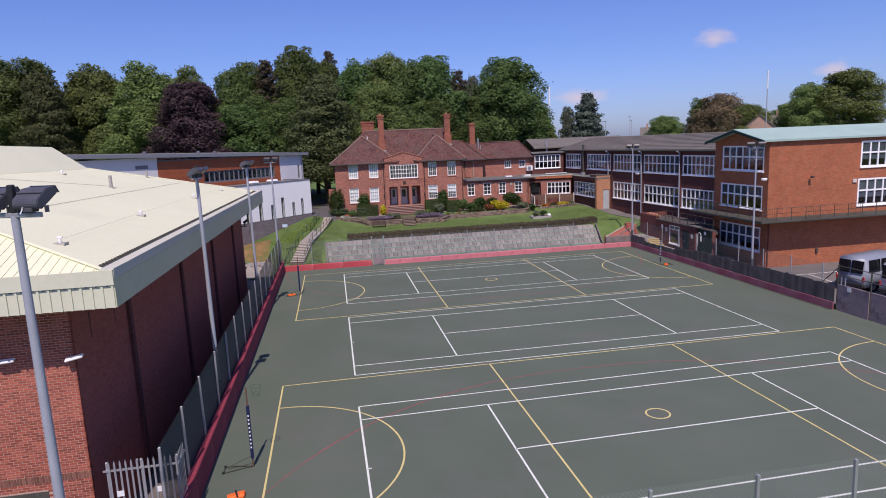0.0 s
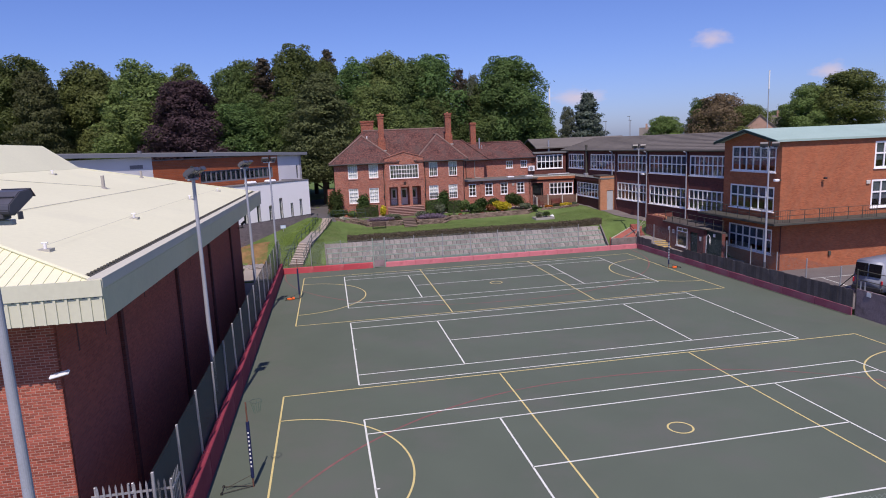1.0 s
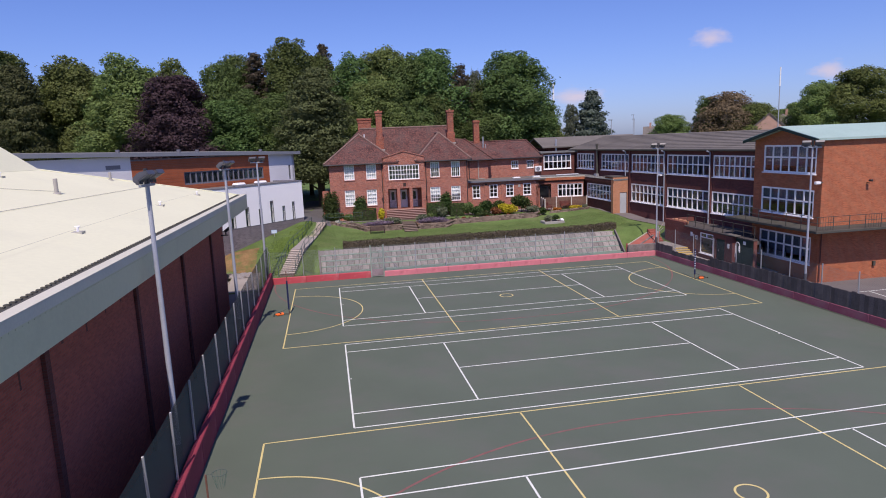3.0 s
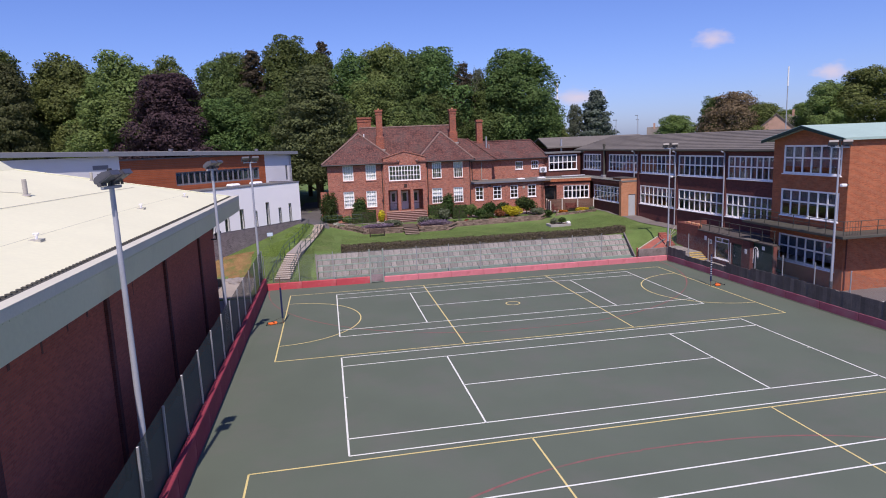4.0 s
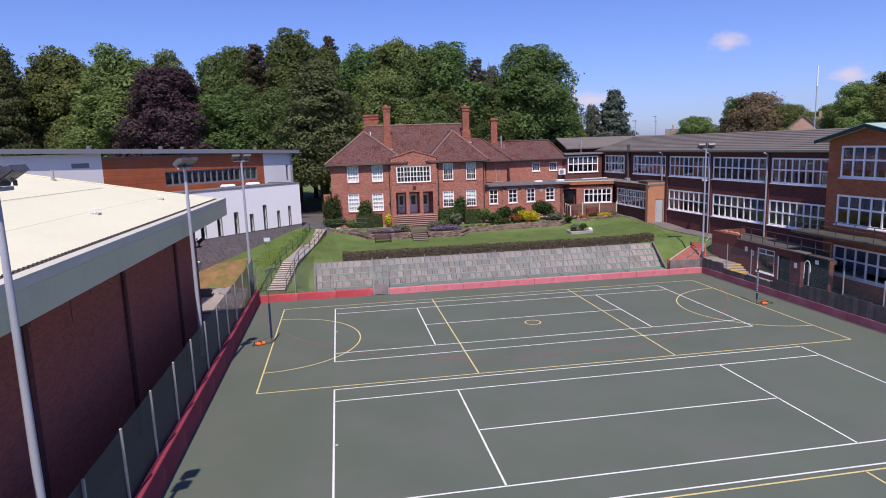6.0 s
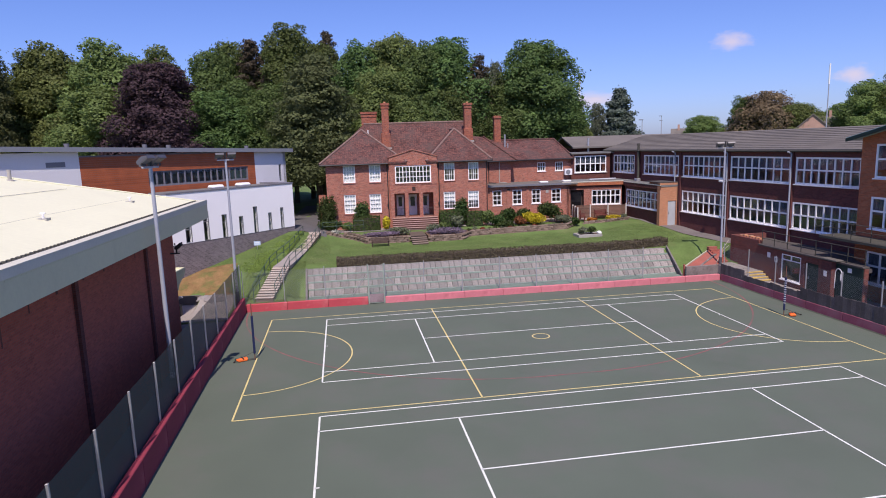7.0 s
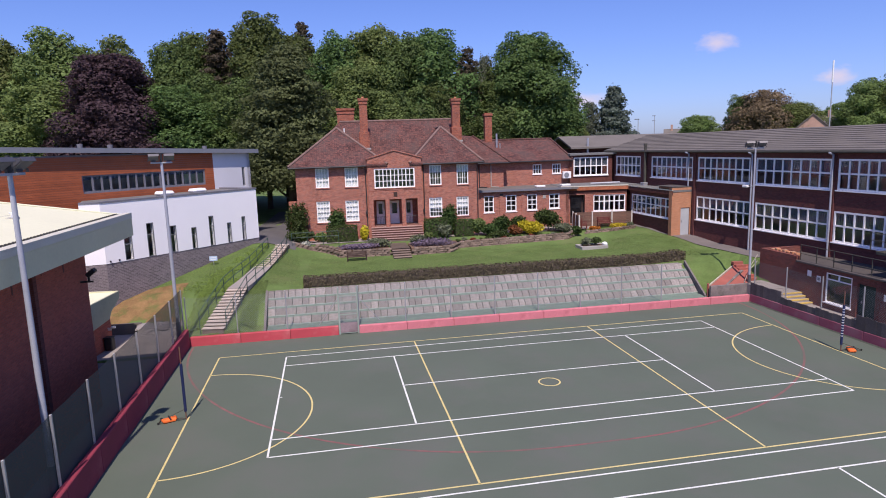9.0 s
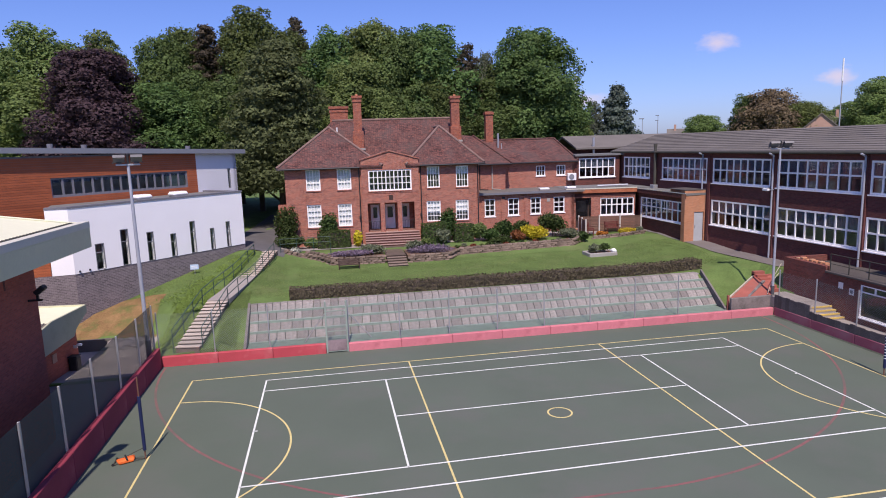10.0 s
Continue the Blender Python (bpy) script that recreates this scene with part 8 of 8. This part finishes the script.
for x, y, w, d, h, leaf, lab in (
        (4.9, 29.8, 3.4, 1.5, 0.7, "purple_leaf", "purple flowering lavender spilling over the stone wall"),
        (11.0, 29.6, 3.6, 1.5, 0.75, "purple_leaf", "broad purple flowering lavender in the bed"),
        (6.6, 30.3, 2.0, 1.2, 0.95, "sage_leaf", "pale grey-green mounded shrub"),
        (9.9, 30.3, 1.6, 1.2, 1.1, "sage_leaf", "pale green shrub beside the garden steps"),
        (0.6, 32.0, 0.9, 0.7, 0.6, "white_leaf", "small white flowering plant near the path"),
        (26.4, 31.8, 1.0, 0.6, 0.55, "orange_leaf", "orange flowering plants on the patio edge"),
        (28.8, 32.0, 1.6, 0.7, 0.6, "yellow_leaf", "yellow flowering plants on the patio edge"),
        (30.0, 32.2, 0.7, 0.6, 0.6, "sage_leaf", "small grey plant on the patio edge")):
    shrub("flower_clump", leaf, x, y, w, d, h, lab, int(500 + 500 * w), 0.12, max(gz(x, y), 2.35), category="plant")
for i in range(16):
    x = 13.4 + 0.68 * i
    shrub("bed_plant", ("shrub_leaf", "lime_leaf", "red_shrub_leaf", "sage_leaf")[i * 7 % 4], x, 30.6 + 0.3 * ((i * 5) % 3), 0.55, 0.5, 0.35, "small mixed bedding plant in the soil", 120, 0.1, 2.42, category="plant")
def bank_grass():
    """Long grass and weeds between the steps and the white building."""
    bm = bmesh.new()
    pts = []
    for i in range(26000):
        y = random.uniform(15.5, 30.2)
        c = line(y, (14.5, -4.28), (20.2, -3.5), (26, -2.15), (31, -1.3))
        x = c - 0.85 - abs(random.gauss(0, 0.5)) * (31.5 - y) * 0.30
        if noise.noise((x * 0.9, y * 0.9, 0)) > -0.25 and not (x < -6.6 and y < 22.3):
            pts.append((Vector((x, y, gz(x, y) + random.uniform(0.0, 0.12))), (0, -0.6, 0.5)))
    leaf_cards(bm, pts, 0.085, 0.8)
    tagged(part("bank_grass", bm, "bank_leaf"), "long bright green grass and weeds on the bank", "grass", kind="stuff")


bank_grass()


def lawn_tufts():
    """Short tufts that roughen the mown lawn."""
    rng = np.random.default_rng(5)
    pts = []
    for x0, x1, y0, y1, n in ((-2.6, 31.0, 20.7, 29.6, 48000), (-2.9, -1.7, 15.4, 22.0, 5000), (-11.0, -2.6, 15.6, 30.0, 26000)):
        for x, y in zip(rng.uniform(x0, x1, n), rng.uniform(y0, y1, n)):
            if x < -3 and (x < -6.6 and y < 22.4 or x > line(y, (14.5, -5.0), (20.2, -4.2), (26, -2.9), (31, -2.0)) or y > 31.2 + 1.07 * (x + 3.1)):
                continue
            pts.append((x, y, gz(x, y) + rng.uniform(0.0, 0.03)))
    me = leaf_mesh("lawn_tufts", np.array(pts), np.tile((0.0, -0.25, 1.0), (len(pts), 1)), 0.062, rng, 0.35)
    me.materials.append(MAT["lawn_leaf"])
    tagged(new("lawn_tufts", me), "short mown grass tufts on the lawn", "grass", kind="stuff")


lawn_tufts()


def heap():
    """Builders' sheets thrown over a heap beside the annex."""
    e = grp("covered_heap", pose(-8.3, 19.3, -0.15), "crumpled grey sheets over a low heap beside the fence", "heap")
    for k, (dx, dy, w, d, hh) in enumerate(((0, 0, 1.0, 0.8, 0.4), (0.6, 0.9, 0.8, 0.6, 0.45), (-0.9, 0.5, 0.6, 0.7, 0.3))):
        bm = bmesh.new()
        bmesh.ops.create_icosphere(bm, subdivisions=4, radius=1.0)
        for v in bm.verts:
            n = noise.noise(v.co * 2.2 + Vector((k * 5, 0, 0))) * 0.25 + noise.noise(v.co * 6) * 0.09
            v.co *= 1 + n
            v.co = Vector((v.co.x * w + dx, v.co.y * d + dy, max(-0.02, v.co.z) * hh))
        part("sheet", bm, "sheet_cloth" if k != 1 else "earth", e)


heap()


def bed_rail():
    e = grp("bed_railing", None, "low thin steel railing along the flower bed", "railing")
    ps = [(-0.55, 31.6), (0.7, 31.7), (2.0, 31.75), (3.3, 31.7)]
    for k in (0.85, 0.45):
        bm = bmesh.new()
        pipe(bm, [(x, y, 3.0 + k) for x, y in ps], 0.02)
        part("rail", bm, "rail_green", e)
    for x, y in ps:
        bm = bmesh.new()
        tube(bm, (x, y, 2.2), (x, y, 3.86), 0.02, n=6)
        part("rail_post", bm, "rail_green", e)


bed_rail()


# ---------------------------------------------------------------- vehicles and far things
def minibus(x, y, z, turn, paint_name, label):
    """Length along local x, rear at x = 0."""
    e = grp("minibus", pose(x, y, z, 0, 0, turn), label, "van", "parked vans")
    L, W, H = 5.6, 2.0, 2.32
    prof = [(0.0, 0.35), (-0.02, 1.1), (0.08, 2.26), (0.22, H), (4.1, H), (4.75, 1.75), (5.45, 1.45), (L, 1.0), (L, 0.35)]
    bm = bmesh.new()
    a = [bm.verts.new((p, -W / 2 + (0.16 if q > 1.9 else 0), q)) for p, q in prof]
    b = [bm.verts.new((p, W / 2 - (0.16 if q > 1.9 else 0), q)) for p, q in prof]
    bm.faces.new(a[::-1])
    bm.faces.new(b)
    for i in range(len(prof)):
        j = (i + 1) % len(prof)
        bm.faces.new((a[i], a[j], b[j], b[i]))
    bmesh.ops.bevel(bm, geom=bm.edges[:], offset=0.07, segments=2, affect="EDGES")
    smooth(part("body", bm, paint_name, e))
    tilt = math.degrees(math.atan2(0.16, 0.8))
    for s in (-1, 1):
        for u0, u1 in ((0.45, 1.6), (1.72, 2.9), (3.02, 4.1)):
            m = Matrix.Translation((0, s * (W / 2 - 0.04), 1.35)) @ Matrix.Rotation(radians(s * tilt * 0.55), 4, "X")
            part("side_window", one_box(u0, u1, -0.02, 0.035, 0, 0.82, 0.015, m), "dark_glass", e)
    m = Matrix.Translation((0.06, 0, 1.28)) @ Matrix.Rotation(radians(5.0), 4, "Y")
    for s in (-0.82, 0.04):
        part("rear_window", one_box(-0.12, -0.03, s, s + 0.78, 0, 0.85, 0.015, m), "dark_glass", e)
    for s in (-0.98, 0.82):
        part("tail_lamp", one_box(-0.05, 0.04, s + 0.03, s + 0.13, 0.8, 1.12, 0.02), "red_lens", e)
    plate = part("number_plate", one_box(-0.07, -0.03, -0.26, 0.26, 0.5, 0.61), "yellow_line", e)
    for k in range(5):
        part("plate_bar", one_box(-0.076, -0.071, -0.22 + 0.09 * k, -0.17 + 0.09 * k, 0.52, 0.59), "black", plate)
    part("bumper", one_box(-0.14, 0.1, -0.95, 0.95, 0.35, 0.62, 0.05), "black", e)
    for u in (0.95, 4.55):
        for s in (-1, 1):
            bm = bmesh.new()
            tube(bm, (u, s * 0.78, 0.34), (u, s * 0.99, 0.34), 0.34, n=20)
            w = part("wheel", bm, "tyre", e)
            bm = bmesh.new()
            tube(bm, (u, s * 0.985, 0.34), (u, s * 1.0, 0.34), 0.2, n=16)
            part("rim", bm, "steel", w)
    return e


minibus(33.3, -9.3, 0.28, 14, "silver", "silver minibus with dark tinted windows in the car park")
minibus(33.95, -12.1, 0.28, 14, "white_car", "white minibus parked beside the fence")


def mast(x, y, z0, z1, r, label):
    e = grp("mast", pose(x, y, 0), label, "mast")
    bm = bmesh.new()
    tube(bm, (0, 0, z0), (0, 0, z1 - 4), r, r * 0.9)
    part("pole", bm, "pole", e)
    bm = bmesh.new()
    tube(bm, (0, 0, z1 - 4), (0, 0, z1), r * 1.4, r * 1.3)
    part("antenna", bm, "white_plain", e)


mast(97.0, 84, gz(97, 84), 24.2, 0.11, "tall slender white radio mast behind the school")
mast(47.9, 90, gz(48, 90), 22.4, 0.13, "slim pale mast among the far trees")


def far_house(x, y, w, d, ze, zr, turn):
    e = grp("far_house", pose(x, y, 0, 0, 0, turn), "distant brick house with a dark pitched roof", "house", "far houses")
    z0 = gz(x, y)
    bm = bmesh.new()
    box(bm, -w / 2, w / 2, -d / 2, d / 2, z0, ze)
    g = [bm.verts.new(p) for p in ((-w / 2, -d / 2, ze), (w / 2, -d / 2, ze), (0, -d / 2, zr - 0.1), (-w / 2, d / 2, ze), (w / 2, d / 2, ze), (0, d / 2, zr - 0.1))]
    bm.faces.new(g[:3])
    bm.faces.new(g[3:][::-1])
    part("wall", bm, "pale_brick", e)
    bm = bmesh.new()
    slab(bm, [(-w / 2 - 0.4, -d / 2 - 0.3, ze - 0.3), (0, -d / 2 - 0.3, zr), (0, d / 2 + 0.3, zr), (-w / 2 - 0.4, d / 2 + 0.3, ze - 0.3)], 0.2)
    slab(bm, [(0, -d / 2 - 0.3, zr), (w / 2 + 0.4, -d / 2 - 0.3, ze - 0.3), (w / 2 + 0.4, d / 2 + 0.3, ze - 0.3), (0, d / 2 + 0.3, zr)], 0.2)
    part("roof", bm, "dark_roof", e)
    part("chimney", one_box(-0.5, 0.5, d / 4, d / 4 + 0.6, zr - 0.8, zr + 1.2), "pale_brick", e)
    for s in (-1, 1):
        part("window", one_box(s * w / 4 - 0.6, s * w / 4 + 0.6, -d / 2 - 0.05, -d / 2 + 0.05, ze - 2, ze - 0.8), "white_frame", e)


far_house(110.0, 104, 8, 10, 11.5, 15.2, -35)
far_house(122.0, 108, 8, 10, 11.5, 15.0, 55)
far_house(106.0, 150, 7, 9, 9.5, 13.6, 60)

for x, y, h in ((92.0, 140, 17.0), (97.5, 150, 16.0), (62.0, 92, 14.5)):
    e = grp("street_lamp", pose(x, y, 0), "distant grey street lamp column", "street lamp", "far street lamps")
    bm = bmesh.new()
    tube(bm, (0, 0, gz(x, y)), (0, 0, h), 0.1, 0.07, n=8)
    part("column", bm, "pole", e)
    part("lantern", one_box(-0.7, 0.2, -0.15, 0.15, h, h + 0.15, 0.03), "lamp_glass", e)

sg = grp("bank_sign", pose(-6.05, 26.9, gz(-6.05, 26.9)), "small pale blue sign on a post in the grass bank", "sign")
part("board", one_box(-0.28, 0.28, -0.02, 0.02, 0.35, 0.7), "blue_sign", sg)
for k in range(2):
    part("text_bar", one_box(-0.2, 0.2, -0.026, -0.021, 0.44 + 0.12 * k, 0.49 + 0.12 * k), "white_plain", sg)
part("post", one_box(-0.02, 0.02, 0.021, 0.05, -0.3, 0.7), "steel", sg)


def cloud(x, y, z, w, h, seed):
    """A thin far bank of fair-weather cloud."""
    m, t, b, add, link = nodes_of("cloud_vapour")
    co, nz, ln, sb, mr = add("ShaderNodeTexCoord"), add("ShaderNodeTexNoise"), add("ShaderNodeVectorMath"), add("ShaderNodeMath"), add("ShaderNodeMapRange")
    mp = add("ShaderNodeMapping")
    mp.inputs["Scale"].default_value, mp.inputs["Location"].default_value = (1 / w, 1, 1 / h), (0, seed, 0)
    ln.operation = "LENGTH"
    flat = add("ShaderNodeMapping")
    flat.inputs["Scale"].default_value = (1 / w, 0, 1 / h)
    link(co.outputs["Object"], flat.inputs["Vector"])
    link(flat.outputs[0], ln.inputs[0])
    link(co.outputs["Object"], mp.inputs["Vector"])
    nz.inputs["Scale"].default_value, nz.inputs["Detail"].default_value = 2.6, 7
    link(mp.outputs[0], nz.inputs["Vector"])
    sb.operation = "SUBTRACT"
    link(nz.outputs["Fac"], sb.inputs[0])
    link(ln.outputs["Value"], sb.inputs[1])
    mr.inputs["From Min"].default_value, mr.inputs["From Max"].default_value, mr.inputs["To Max"].default_value = -0.05, 0.5, 0.5
    link(sb.outputs[0], mr.inputs["Value"])
    em, tr, mx = add("ShaderNodeEmission"), add("ShaderNodeBsdfTransparent"), add("ShaderNodeMixShader")
    em.inputs["Color"].default_value, em.inputs["Strength"].default_value = (0.95, 0.86, 0.92, 1), 0.72
    link(mr.outputs[0], mx.inputs[0])
    link(tr.outputs[0], mx.inputs[1])
    link(em.outputs[0], mx.inputs[2])
    link(mx.outputs[0], t.nodes["Material Output"].inputs["Surface"])
    MAT["cloud"] = m
    ob = part("cloud", one_box(-w, w, -0.5, 0.5, -h, h), "cloud")
    ob.matrix_basis = pose(x, y, z, 0, 0, -30)
    ob.visible_shadow = False
    tagged(ob, "small faint white fair-weather cloud", "cloud", "clouds", "structure")


cloud(620, 905, 158, 62, 30, 1.3)
cloud(842, 905, 104, 58, 30, 4.1)
cloud(392, 905, 74, 80, 26, 7.7)

hall_bricks(HALL)
